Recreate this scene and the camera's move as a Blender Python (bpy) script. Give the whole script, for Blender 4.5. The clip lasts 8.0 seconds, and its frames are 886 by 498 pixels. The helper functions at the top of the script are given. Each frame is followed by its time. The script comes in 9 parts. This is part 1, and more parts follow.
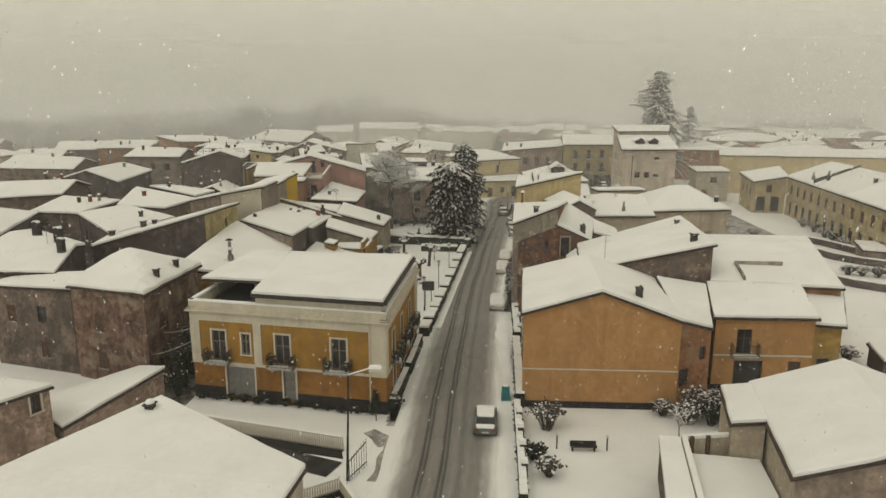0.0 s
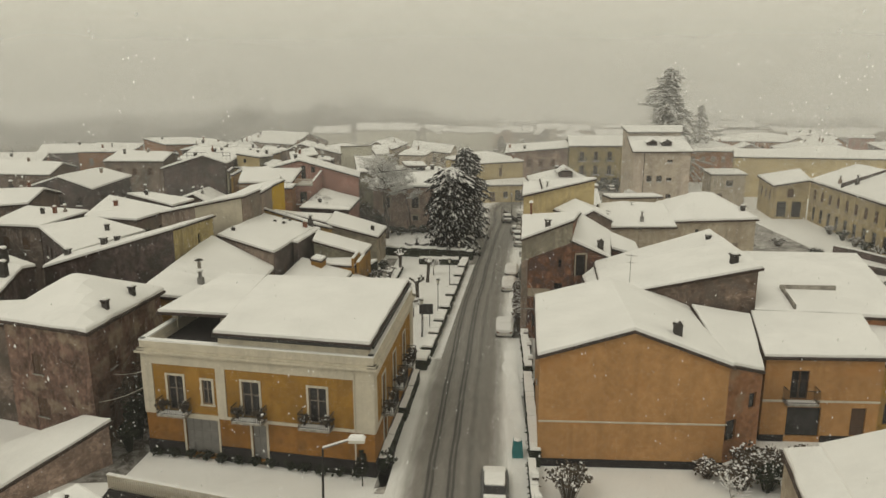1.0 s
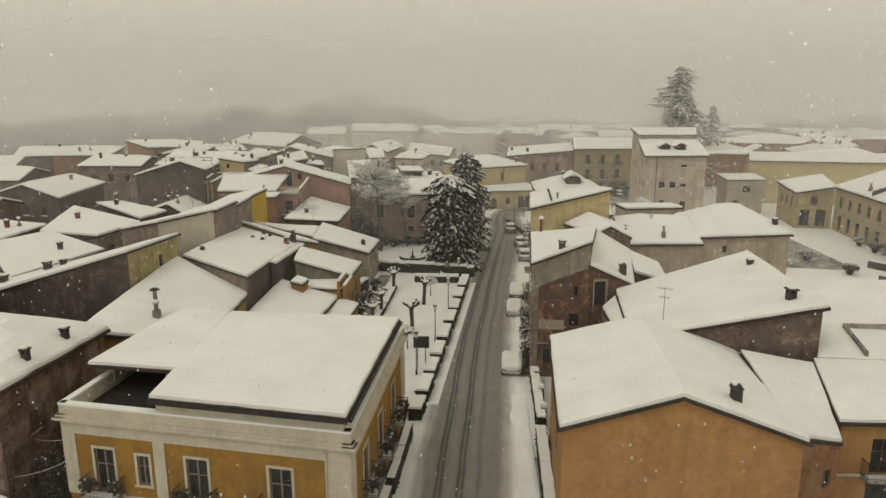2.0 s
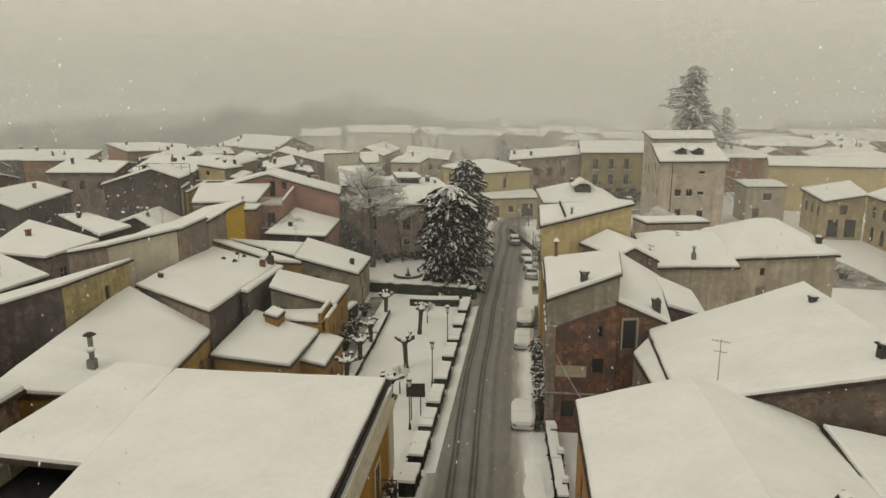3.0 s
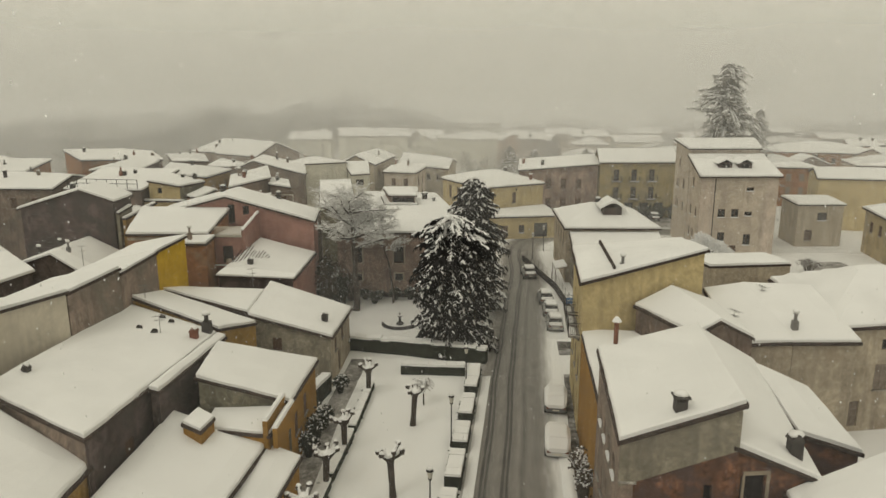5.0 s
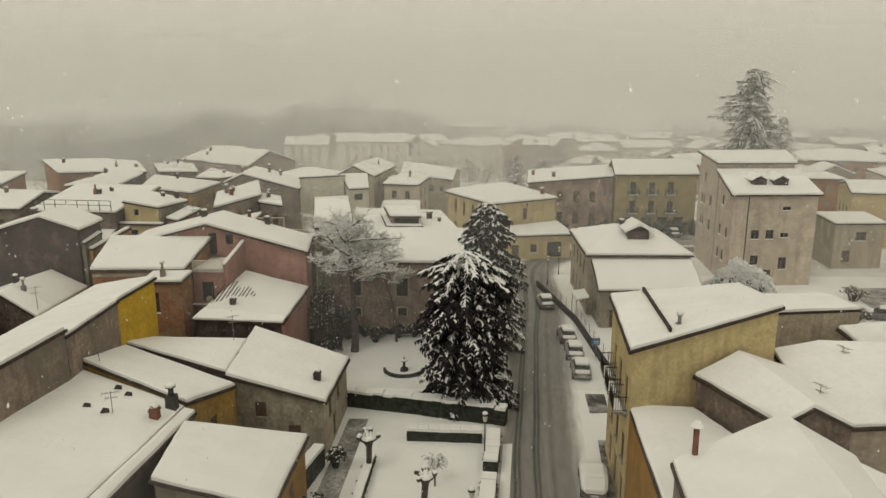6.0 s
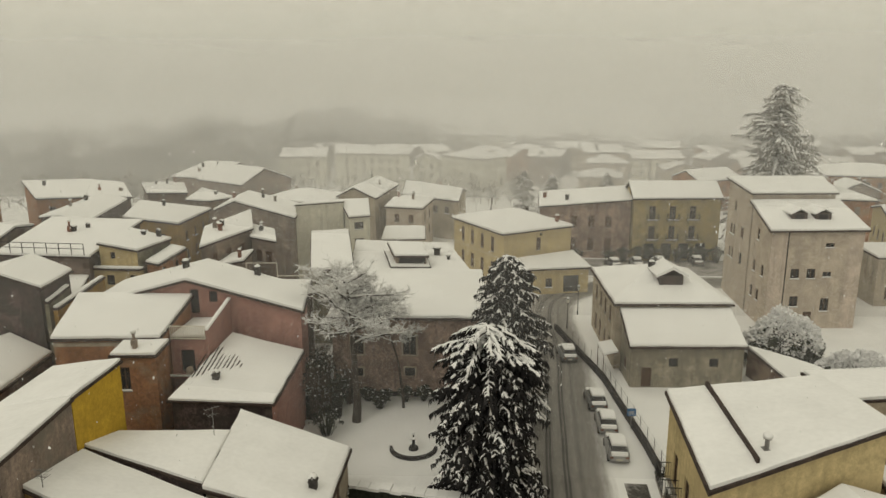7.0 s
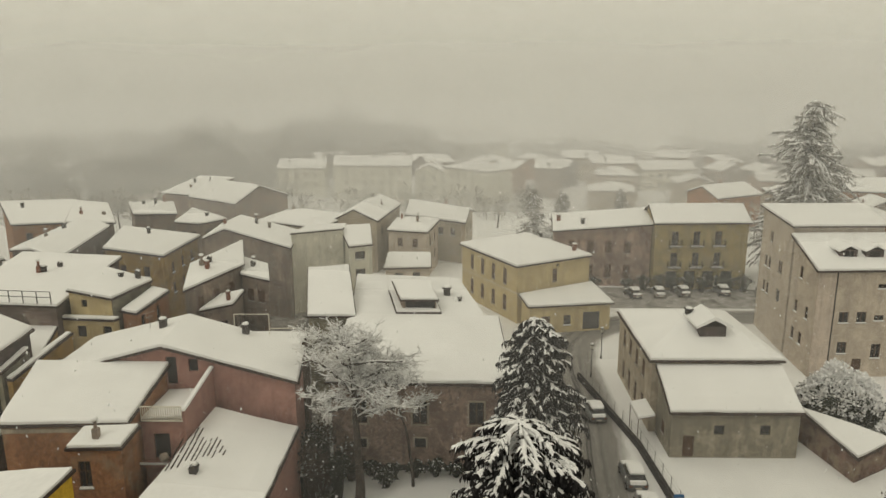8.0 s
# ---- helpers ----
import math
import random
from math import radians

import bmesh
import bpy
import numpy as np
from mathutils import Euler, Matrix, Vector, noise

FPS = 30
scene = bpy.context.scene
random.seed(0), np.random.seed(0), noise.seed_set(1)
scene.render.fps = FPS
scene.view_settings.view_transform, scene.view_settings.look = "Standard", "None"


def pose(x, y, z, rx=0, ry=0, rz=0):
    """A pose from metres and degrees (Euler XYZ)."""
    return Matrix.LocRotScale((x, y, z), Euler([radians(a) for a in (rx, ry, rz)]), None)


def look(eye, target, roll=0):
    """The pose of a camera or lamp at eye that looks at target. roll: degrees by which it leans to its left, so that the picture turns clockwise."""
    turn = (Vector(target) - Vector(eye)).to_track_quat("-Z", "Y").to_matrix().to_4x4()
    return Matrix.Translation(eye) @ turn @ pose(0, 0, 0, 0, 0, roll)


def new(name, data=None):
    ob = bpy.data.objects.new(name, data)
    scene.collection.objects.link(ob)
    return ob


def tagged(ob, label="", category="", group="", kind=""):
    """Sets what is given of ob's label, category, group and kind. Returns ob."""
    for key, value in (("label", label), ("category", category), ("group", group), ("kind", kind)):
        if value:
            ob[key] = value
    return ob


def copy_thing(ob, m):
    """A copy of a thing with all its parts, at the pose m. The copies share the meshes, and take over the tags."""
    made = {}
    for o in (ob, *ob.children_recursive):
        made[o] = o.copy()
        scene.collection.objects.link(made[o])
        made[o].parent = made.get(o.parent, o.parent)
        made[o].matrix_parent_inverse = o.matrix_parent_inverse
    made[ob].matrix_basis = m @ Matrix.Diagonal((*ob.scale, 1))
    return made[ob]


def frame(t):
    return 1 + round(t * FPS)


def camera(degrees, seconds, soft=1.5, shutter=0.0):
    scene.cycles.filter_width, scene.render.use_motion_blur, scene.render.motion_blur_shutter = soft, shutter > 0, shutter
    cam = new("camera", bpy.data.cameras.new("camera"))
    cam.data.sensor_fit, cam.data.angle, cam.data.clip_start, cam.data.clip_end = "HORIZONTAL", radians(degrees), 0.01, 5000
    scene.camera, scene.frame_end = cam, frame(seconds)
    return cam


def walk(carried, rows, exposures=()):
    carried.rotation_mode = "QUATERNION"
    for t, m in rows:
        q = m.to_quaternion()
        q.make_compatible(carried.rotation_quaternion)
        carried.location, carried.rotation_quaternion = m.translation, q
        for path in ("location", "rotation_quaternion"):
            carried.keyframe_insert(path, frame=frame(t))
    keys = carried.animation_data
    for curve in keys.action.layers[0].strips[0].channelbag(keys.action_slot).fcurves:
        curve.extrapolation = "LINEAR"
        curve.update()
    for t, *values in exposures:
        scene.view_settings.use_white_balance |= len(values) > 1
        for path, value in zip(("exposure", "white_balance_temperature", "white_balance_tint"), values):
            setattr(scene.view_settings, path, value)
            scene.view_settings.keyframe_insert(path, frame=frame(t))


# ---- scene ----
cam = camera(65.5, 8.0)
PATH = [
    (0, (2.228, -2.589, 23.878), (2.148, -0.639, 23.442), -0.0),
    (0.5, (2.075, 1.843, 23.851), (1.994, 3.793, 23.414), -0.1),
    (1, (1.932, 6.385, 23.833), (1.851, 8.335, 23.396), -0.2),
    (1.5, (1.801, 10.997, 23.893), (1.722, 12.946, 23.455), -0.2),
    (3, (1.298, 25.726, 24.094), (1.224, 27.676, 23.655), -0.2),
    (3.5, (1.138, 30.549, 24.169), (1.067, 32.498, 23.73), -0.2),
    (4, (0.997, 35.466, 24.306), (0.927, 37.416, 23.865), -0.1),
    (5.5, (-0.367, 49.983, 24.719), (-0.434, 51.932, 24.278), -0.1),
    (6, (-1.164, 54.736, 25.799), (-1.228, 56.686, 25.357), -0.1),
    (6.5, (-1.94, 59.436, 27.405), (-2.002, 61.386, 26.962), -0.2),
    (7, (-2.788, 63.963, 28.912), (-2.848, 65.912, 28.47), -0.2),
    (7.5, (-3.54, 68.449, 30.247), (-3.599, 70.399, 29.805), -0.3),
    (8, (-4.429, 72.992, 31.489), (-4.485, 74.943, 31.048), -0.2),
]
walk(cam, [(t, look(eye, target, roll)) for t, eye, target, roll in PATH], [(0, -0.04), (1, -0.02), (3, -0.06), (4, -0.03), (5.5, 0.0), (8, 0.0)])
# ---------------------------------------------------------------- world, sun, exposure
world = bpy.data.worlds.new("overcast_sky")
scene.world = world
world.use_nodes = True
wn, wl = world.node_tree.nodes, world.node_tree.links
wn.clear()
sky = wn.new("ShaderNodeTexSky")
sky.sky_type = "NISHITA"
sky.sun_disc = False
sky.sun_elevation, sky.sun_rotation = radians(38), radians(200)
sky.dust_density, sky.air_density = 6.0, 1.0
grey = wn.new("ShaderNodeHueSaturation")
grey.inputs["Saturation"].default_value = 0.1
grey.inputs["Value"].default_value = 0.10
coord = wn.new("ShaderNodeTexCoord")
sep = wn.new("ShaderNodeSeparateXYZ")
cloud = wn.new("ShaderNodeTexNoise")
cloud.inputs["Scale"].default_value = 2.2
cloud.inputs["Detail"].default_value = 3.0
tilt_up = wn.new("ShaderNodeMath")
tilt_up.operation = "MULTIPLY_ADD"
tilt_up.inputs[1].default_value = 0.045
ramp = wn.new("ShaderNodeValToRGB")
ramp.color_ramp.elements[0].position = 0.0
ramp.color_ramp.elements[0].color = (0.57, 0.54, 0.418, 1)
ramp.color_ramp.elements[1].position = 1.0
ramp.color_ramp.elements[1].color = (0.700, 0.660, 0.520, 1)
for at_, col in ((0.05, (0.615, 0.583, 0.453, 1)), (0.13, (0.655, 0.622, 0.488, 1)), (0.24, (0.655, 0.622, 0.490, 1))):
    ramp.color_ramp.elements.new(at_).color = col
blend = wn.new("ShaderNodeMix")
blend.data_type = "RGBA"
blend.inputs["Factor"].default_value = 0.96
back = wn.new("ShaderNodeBackground")
back.inputs["Strength"].default_value = 1.0
wout = wn.new("ShaderNodeOutputWorld")
wl.new(sky.outputs["Color"], grey.inputs["Color"])
wl.new(coord.outputs["Generated"], sep.inputs[0])
wl.new(coord.outputs["Generated"], cloud.inputs["Vector"])
wl.new(cloud.outputs["Fac"], tilt_up.inputs[0])
wl.new(sep.outputs["Z"], tilt_up.inputs[2])
wl.new(tilt_up.outputs[0], ramp.inputs["Fac"])
wl.new(grey.outputs["Color"], blend.inputs[6])
wl.new(ramp.outputs["Color"], blend.inputs[7])
wl.new(blend.outputs[2], back.inputs["Color"])
wl.new(back.outputs[0], wout.inputs["Surface"])

sun_data = bpy.data.lights.new("sun", "SUN")
sun_data.energy, sun_data.angle, sun_data.color = 0.5, radians(25), (1.0, 0.95, 0.83)
sun_lamp = new("sun", sun_data)
sun_lamp.matrix_basis = look((-40, 20, 90), (10, 75, 0))

# ---------------------------------------------------------------- materials
MATS = {}


def material(name, colour, rough=0.85, spread=0.12, scale=0.6, fine=14.0, bump=0.25, streaks=0.0, metal=0.0, per_object=0.0,
             stain=None, stain_at=0.6, spec=0.3, patch=1.0, mottle=1.0):
    """A weathered surface: broad blotches, fine grain, optional rain streaks and stains."""
    if name in MATS:
        return MATS[name]
    m = bpy.data.materials.new(name)
    m.use_nodes = True
    n, l = m.node_tree.nodes, m.node_tree.links
    bs = n["Principled BSDF"]
    bs.inputs["Roughness"].default_value = rough
    bs.inputs["Metallic"].default_value = metal
    bs.inputs["Specular IOR Level"].default_value = spec
    tc = n.new("ShaderNodeTexCoord")
    big = n.new("ShaderNodeTexNoise")
    big.inputs["Scale"].default_value, big.inputs["Detail"].default_value = scale, 5.0
    small = n.new("ShaderNodeTexNoise")
    small.inputs["Scale"].default_value, small.inputs["Detail"].default_value = fine, 4.0
    l.new(tc.outputs["Object"], big.inputs["Vector"])
    l.new(tc.outputs["Object"], small.inputs["Vector"])
    add = n.new("ShaderNodeMath")
    add.operation = "ADD"
    l.new(big.outputs["Fac"], add.inputs[0])
    half = n.new("ShaderNodeMath")
    half.operation = "MULTIPLY"
    half.inputs[1].default_value = 0.6
    l.new(small.outputs["Fac"], half.inputs[0])
    l.new(half.outputs[0], add.inputs[1])
    cr = n.new("ShaderNodeValToRGB")
    cr.color_ramp.elements[0].position, cr.color_ramp.elements[1].position = 0.5, 1.1
    lo = [max(0.0, c * (1 - 2.0 * spread)) for c in colour]
    hi = [min(1.0, c * (1 + 1.6 * spread)) for c in colour]
    cr.color_ramp.elements[0].color = (*lo, 1)
    cr.color_ramp.elements[1].color = (*hi, 1)
    l.new(add.outputs[0], cr.inputs["Fac"])
    col = cr.outputs["Color"]
    if stain or streaks:
        # patchy weathering with ragged edges
        pn = n.new("ShaderNodeTexNoise")
        pn.inputs["Scale"].default_value, pn.inputs["Detail"].default_value, pn.inputs["Roughness"].default_value = 0.8, 10.0, 0.78
        l.new(tc.outputs["Object"], pn.inputs["Vector"])
        pr = n.new("ShaderNodeMapRange")
        pr.inputs["From Min"].default_value, pr.inputs["From Max"].default_value = 0.33, 0.66
        pr.inputs["To Min"].default_value, pr.inputs["To Max"].default_value = 0.95 - 0.40 * patch, 0.95 + 0.30 * patch
        l.new(pn.outputs["Fac"], pr.inputs["Value"])
        # blotches a hand to an arm wide
        mn = n.new("ShaderNodeTexNoise")
        mn.inputs["Scale"].default_value, mn.inputs["Detail"].default_value, mn.inputs["Roughness"].default_value = 3.2, 6.0, 0.7
        l.new(tc.outputs["Object"], mn.inputs["Vector"])
        mr = n.new("ShaderNodeMapRange")
        mr.inputs["From Min"].default_value, mr.inputs["From Max"].default_value = 0.36, 0.64
        mr.inputs["To Min"].default_value, mr.inputs["To Max"].default_value = 1 - 0.30 * mottle, 1 + 0.24 * mottle
        l.new(mn.outputs["Fac"], mr.inputs["Value"])
        both = n.new("ShaderNodeMath")
        both.operation = "MULTIPLY"
        l.new(pr.outputs[0], both.inputs[0])
        l.new(mr.outputs[0], both.inputs[1])
        ph_ = n.new("ShaderNodeHueSaturation")
        l.new(both.outputs[0], ph_.inputs["Value"])
        l.new(col, ph_.inputs["Color"])
        col = ph_.outputs["Color"]
    if stain:
        bl = n.new("ShaderNodeTexNoise")
        bl.inputs["Scale"].default_value, bl.inputs["Detail"].default_value, bl.inputs["Roughness"].default_value = scale * 0.8, 7.0, 0.65
        off = n.new("ShaderNodeMapping")
        off.inputs["Location"].default_value = (7.3, 2.1, 4.4)
        l.new(tc.outputs["Object"], off.inputs["Vector"])
        l.new(off.outputs[0], bl.inputs["Vector"])
        st = n.new("ShaderNodeMapRange")
        st.inputs["From Min"].default_value, st.inputs["From Max"].default_value = stain_at - 0.10, stain_at + 0.05
        l.new(bl.outputs["Fac"], st.inputs["Value"])
        mx = n.new("ShaderNodeMix")
        mx.data_type = "RGBA"
        l.new(st.outputs[0], mx.inputs["Factor"])
        l.new(col, mx.inputs[6])
        mx.inputs[7].default_value = (*stain, 1)
        col = mx.outputs[2]
    if streaks:
        mp = n.new("ShaderNodeMapping")
        mp.inputs["Scale"].default_value = (1.6, 1.6, 0.10)
        sn = n.new("ShaderNodeTexNoise")
        sn.inputs["Scale"].default_value, sn.inputs["Detail"].default_value = 1.4, 6.0
        l.new(tc.outputs["Object"], mp.inputs["Vector"])
        l.new(mp.outputs[0], sn.inputs["Vector"])
        rg = n.new("ShaderNodeMapRange")
        rg.inputs["From Min"].default_value, rg.inputs["From Max"].default_value = 0.48, 0.72
        rg.inputs["To Max"].default_value = streaks
        l.new(sn.outputs["Fac"], rg.inputs["Value"])
        mx = n.new("ShaderNodeMix")
        mx.data_type = "RGBA"
        l.new(rg.outputs[0], mx.inputs["Factor"])
        l.new(col, mx.inputs[6])
        mx.inputs[7].default_value = (colour[0] * 0.45, colour[1] * 0.45, colour[2] * 0.5, 1)
        col = mx.outputs[2]
    if per_object:
        oi = n.new("ShaderNodeObjectInfo")
        hs = n.new("ShaderNodeHueSaturation")
        rg = n.new("ShaderNodeMapRange")
        rg.inputs["To Min"].default_value, rg.inputs["To Max"].default_value = 1 - per_object, 1 + per_object
        l.new(oi.outputs["Random"], rg.inputs["Value"])
        l.new(rg.outputs[0], hs.inputs["Value"])
        l.new(col, hs.inputs["Color"])
        col = hs.outputs["Color"]
    l.new(col, bs.inputs["Base Color"])
    if bump:
        bp = n.new("ShaderNodeBump")
        bp.inputs["Strength"].default_value, bp.inputs["Distance"].default_value = bump, 0.04
        l.new(add.outputs[0], bp.inputs["Height"])
        l.new(bp.outputs[0], bs.inputs["Normal"])
    MATS[name] = m
    return m


SNOW = material("fresh_snow", (0.79, 0.79, 0.785), 0.75, 0.035, 0.35, 3.0, 0.35, spec=0.2)
TREE_SNOW = material("snow_on_branches", (0.82, 0.82, 0.82), 0.8, 0.05, 1.5, 8.0, 0.4, spec=0.2)
TILE = material("old_roof_tile", (0.052, 0.038, 0.033), 0.9, 0.3, 2.0, 20.0, 0.5)
OCHRE_LOW = material("brownish_ochre_plaster", (0.275, 0.128, 0.028), 0.9, 0.14, 0.5, 9.0, 0.25, patch=0.6, mottle=0.4, streaks=0.4, stain=(0.19, 0.098, 0.032), stain_at=0.62)
OCHRE = material("ochre_plaster", (0.32, 0.172, 0.033), 0.9, 0.12, 0.5, 9.0, 0.25, patch=0.5, mottle=0.3, streaks=0.3, stain=(0.25, 0.14, 0.036), stain_at=0.64)
ORANGE = material("orange_plaster", (0.435, 0.240, 0.098), 0.9, 0.06, 0.35, 9.0, 0.2, streaks=0.22, stain=(0.39, 0.19, 0.065), stain_at=0.66, patch=0.4, mottle=0.25)
CREAM = material("cream_plaster", (0.57, 0.52, 0.425), 0.9, 0.06, 0.6, 9.0, 0.2, streaks=0.25, patch=0.25, mottle=0.15)
YELLOW = material("yellow_plaster", (0.54, 0.435, 0.235), 0.9, 0.07, 0.5, 9.0, 0.2, streaks=0.35, stain=(0.47, 0.375, 0.205), stain_at=0.62, patch=0.45, mottle=0.3)
LEMON = material("bright_yellow_plaster", (0.527, 0.340, 0.038), 0.9, 0.06, 0.5, 9.0, 0.2, streaks=0.25, patch=0.4, mottle=0.3)
PALAZZO = material("faded_palazzo_plaster", (0.43, 0.345, 0.20), 0.9, 0.12, 0.4, 8.0, 0.25, streaks=0.5, stain=(0.36, 0.30, 0.21), stain_at=0.58, patch=0.7, mottle=0.6)
MUSTARD = material("mustard_plaster", (0.345, 0.215, 0.062), 0.9, 0.12, 0.5, 9.0, 0.25, streaks=0.4, stain=(0.26, 0.18, 0.08), stain_at=0.6, patch=0.75, mottle=0.6)
PINK = material("dusky_pink_plaster", (0.345, 0.188, 0.155), 0.9, 0.07, 0.4, 9.0, 0.2, streaks=0.3, patch=0.5, mottle=0.35)
ROSE = material("pale_rose_plaster", (0.495, 0.425, 0.350), 0.9, 0.08, 0.4, 9.0, 0.2, streaks=0.3, patch=0.4, mottle=0.25)
PALEROSE = material("light_rose_plaster", (0.56, 0.475, 0.40), 0.9, 0.06, 0.4, 9.0, 0.2, streaks=0.35, patch=0.4, mottle=0.3)
OLIVE = material("olive_yellow_plaster", (0.37, 0.295, 0.135), 0.9, 0.1, 0.5, 9.0, 0.25, streaks=0.5, stain=(0.27, 0.22, 0.13), stain_at=0.58, patch=0.8, mottle=0.6)
TERRA = material("terracotta_plaster", (0.315, 0.155, 0.078), 0.9, 0.12, 0.5, 9.0, 0.25, streaks=0.35, stain=(0.28, 0.2, 0.13), stain_at=0.62, patch=0.8, mottle=0.6)
BEIGE = material("beige_plaster", (0.44, 0.380, 0.295), 0.9, 0.09, 0.4, 8.0, 0.25, streaks=0.5, stain=(0.33, 0.275, 0.21), stain_at=0.6, patch=0.5, mottle=0.35)
PALE = material("pale_apartment_plaster", (0.64, 0.62, 0.52), 0.9, 0.06, 0.4, 8.0, 0.2, streaks=0.3, patch=0.35, mottle=0.25)
GREY = material("grey_render", (0.262, 0.205, 0.168), 0.92, 0.15, 0.4, 8.0, 0.3, streaks=0.5, stain=(0.17, 0.15, 0.125), stain_at=0.57, patch=0.7, mottle=0.5)
GREENISH = material("greenish_grey_render", (0.225, 0.208, 0.155), 0.92, 0.14, 0.4, 8.0, 0.3, streaks=0.6, stain=(0.11, 0.105, 0.085), stain_at=0.6, patch=0.8, mottle=0.6)
SAGE = material("sage_grey_render", (0.29, 0.262, 0.205), 0.92, 0.12, 0.4, 8.0, 0.3, streaks=0.5, stain=(0.2, 0.18, 0.145), stain_at=0.58, patch=0.7, mottle=0.5)
DARK = material("dark_weathered_stone", (0.112, 0.085, 0.080), 0.95, 0.28, 0.7, 6.0, 0.6, streaks=0.5, stain=(0.07, 0.06, 0.055), stain_at=0.55)
RUBBLE = material("rubble_stone", (0.188, 0.140, 0.114), 0.95, 0.25, 1.2, 5.0, 0.8, streaks=0.35, stain=(0.14, 0.115, 0.1), stain_at=0.55)
DIRTY = material("dirty_old_render", (0.178, 0.136, 0.115), 0.95, 0.16, 0.5, 7.0, 0.4, streaks=0.5, stain=(0.085, 0.07, 0.058), stain_at=0.55)
VILLA = material("faded_villa_plaster", (0.335, 0.245, 0.200), 0.92, 0.12, 0.5, 8.0, 0.3, streaks=0.55, stain=(0.19, 0.135, 0.11), stain_at=0.57)
REDBRICK = material("red_brick_wall", (0.152, 0.095, 0.075), 0.95, 0.22, 0.8, 7.0, 0.6, streaks=0.4, stain=(0.26, 0.20, 0.15), stain_at=0.6)
ORANGEBRICK = material("weathered_orange_brick", (0.228, 0.110, 0.064), 0.95, 0.3, 1.0, 7.0, 0.8, streaks=0.6, stain=(0.10, 0.066, 0.060), stain_at=0.52, patch=1.3, mottle=1.4)
PLINTH = material("dark_stone_plinth", (0.022, 0.019, 0.020), 0.9, 0.2, 1.5, 10.0, 0.4)
CONCRETE = material("worn_concrete", (0.30, 0.28, 0.25), 0.9, 0.15, 0.8, 10.0, 0.3, streaks=0.4)
WHITEWOOD = material("white_painted_wood", (0.62, 0.58, 0.50), 0.6, 0.06, 2.0, 20.0, 0.1)
FADED = material("faded_grey_shutter_wood", (0.21, 0.175, 0.145), 0.8, 0.2, 3.0, 25.0, 0.3)
BROWNWOOD = material("brown_painted_wood", (0.085, 0.05, 0.032), 0.6, 0.2, 3.0, 25.0, 0.3)
GREYMETAL = material("grey_galvanised_steel", (0.21, 0.205, 0.20), 0.5, 0.12, 1.5, 12.0, 0.1, metal=0.5)
IRON = material("black_iron", (0.025, 0.024, 0.024), 0.5, 0.2, 4.0, 30.0, 0.1, metal=0.3)
GLASS = material("dark_window_glass", (0.026, 0.025, 0.027), 0.15, 0.3, 0.8, 3.0, 0.02, spec=0.35)
BARK = material("dark_bark", (0.055, 0.045, 0.038), 0.95, 0.3, 3.0, 16.0, 0.7)
PALEBARK = material("pale_bark", (0.13, 0.11, 0.09), 0.95, 0.25, 3.0, 16.0, 0.6)
NEEDLE = material("dark_conifer_needles", (0.021, 0.020, 0.021), 0.9, 0.4, 1.2, 9.0, 0.6)
# far cedars: needles paled for their snow and for the haze before them
SNOW_HAZE_NEEDLE = material("snow_dusted_needles", (0.27, 0.262, 0.245), 0.95, 0.5, 0.8, 7.0, 0.6)
HEDGE = material("dark_clipped_hedge", (0.022, 0.026, 0.018), 0.95, 0.5, 3.0, 22.0, 1.0)
SHRUB = material("bare_shrub_twigs", (0.075, 0.06, 0.048), 0.95, 0.35, 3.0, 16.0, 0.7)
RUST = material("rust_red_brick_stack", (0.16, 0.07, 0.045), 0.9, 0.25, 3.0, 14.0, 0.5)
SLATE = material("sooty_chimney", (0.055, 0.05, 0.047), 0.9, 0.25, 3.0, 14.0, 0.5)
TYRE = material("black_rubber", (0.02, 0.02, 0.02), 0.9, 0.1, 4.0, 30.0, 0.2)
SIGNBLUE = material("blue_sign_enamel", (0.03, 0.13, 0.30), 0.5, 0.05, 2.0, 20.0, 0.0)
TEAL = material("teal_canvas", (0.03, 0.16, 0.17), 0.8, 0.15, 2.0, 20.0, 0.2)
LAMPGLASS = material("frosted_lamp_glass", (0.55, 0.53, 0.47), 0.4, 0.05, 2.0, 20.0, 0.0)
FROSTWOOD = material("frosted_twigs", (0.36, 0.35, 0.33), 1.0, 0.45, 0.15, 0.9, 0.0)
# wood colour lightened for snow dust and to fade into the haze
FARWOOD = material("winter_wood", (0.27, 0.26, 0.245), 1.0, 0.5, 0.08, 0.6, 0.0)


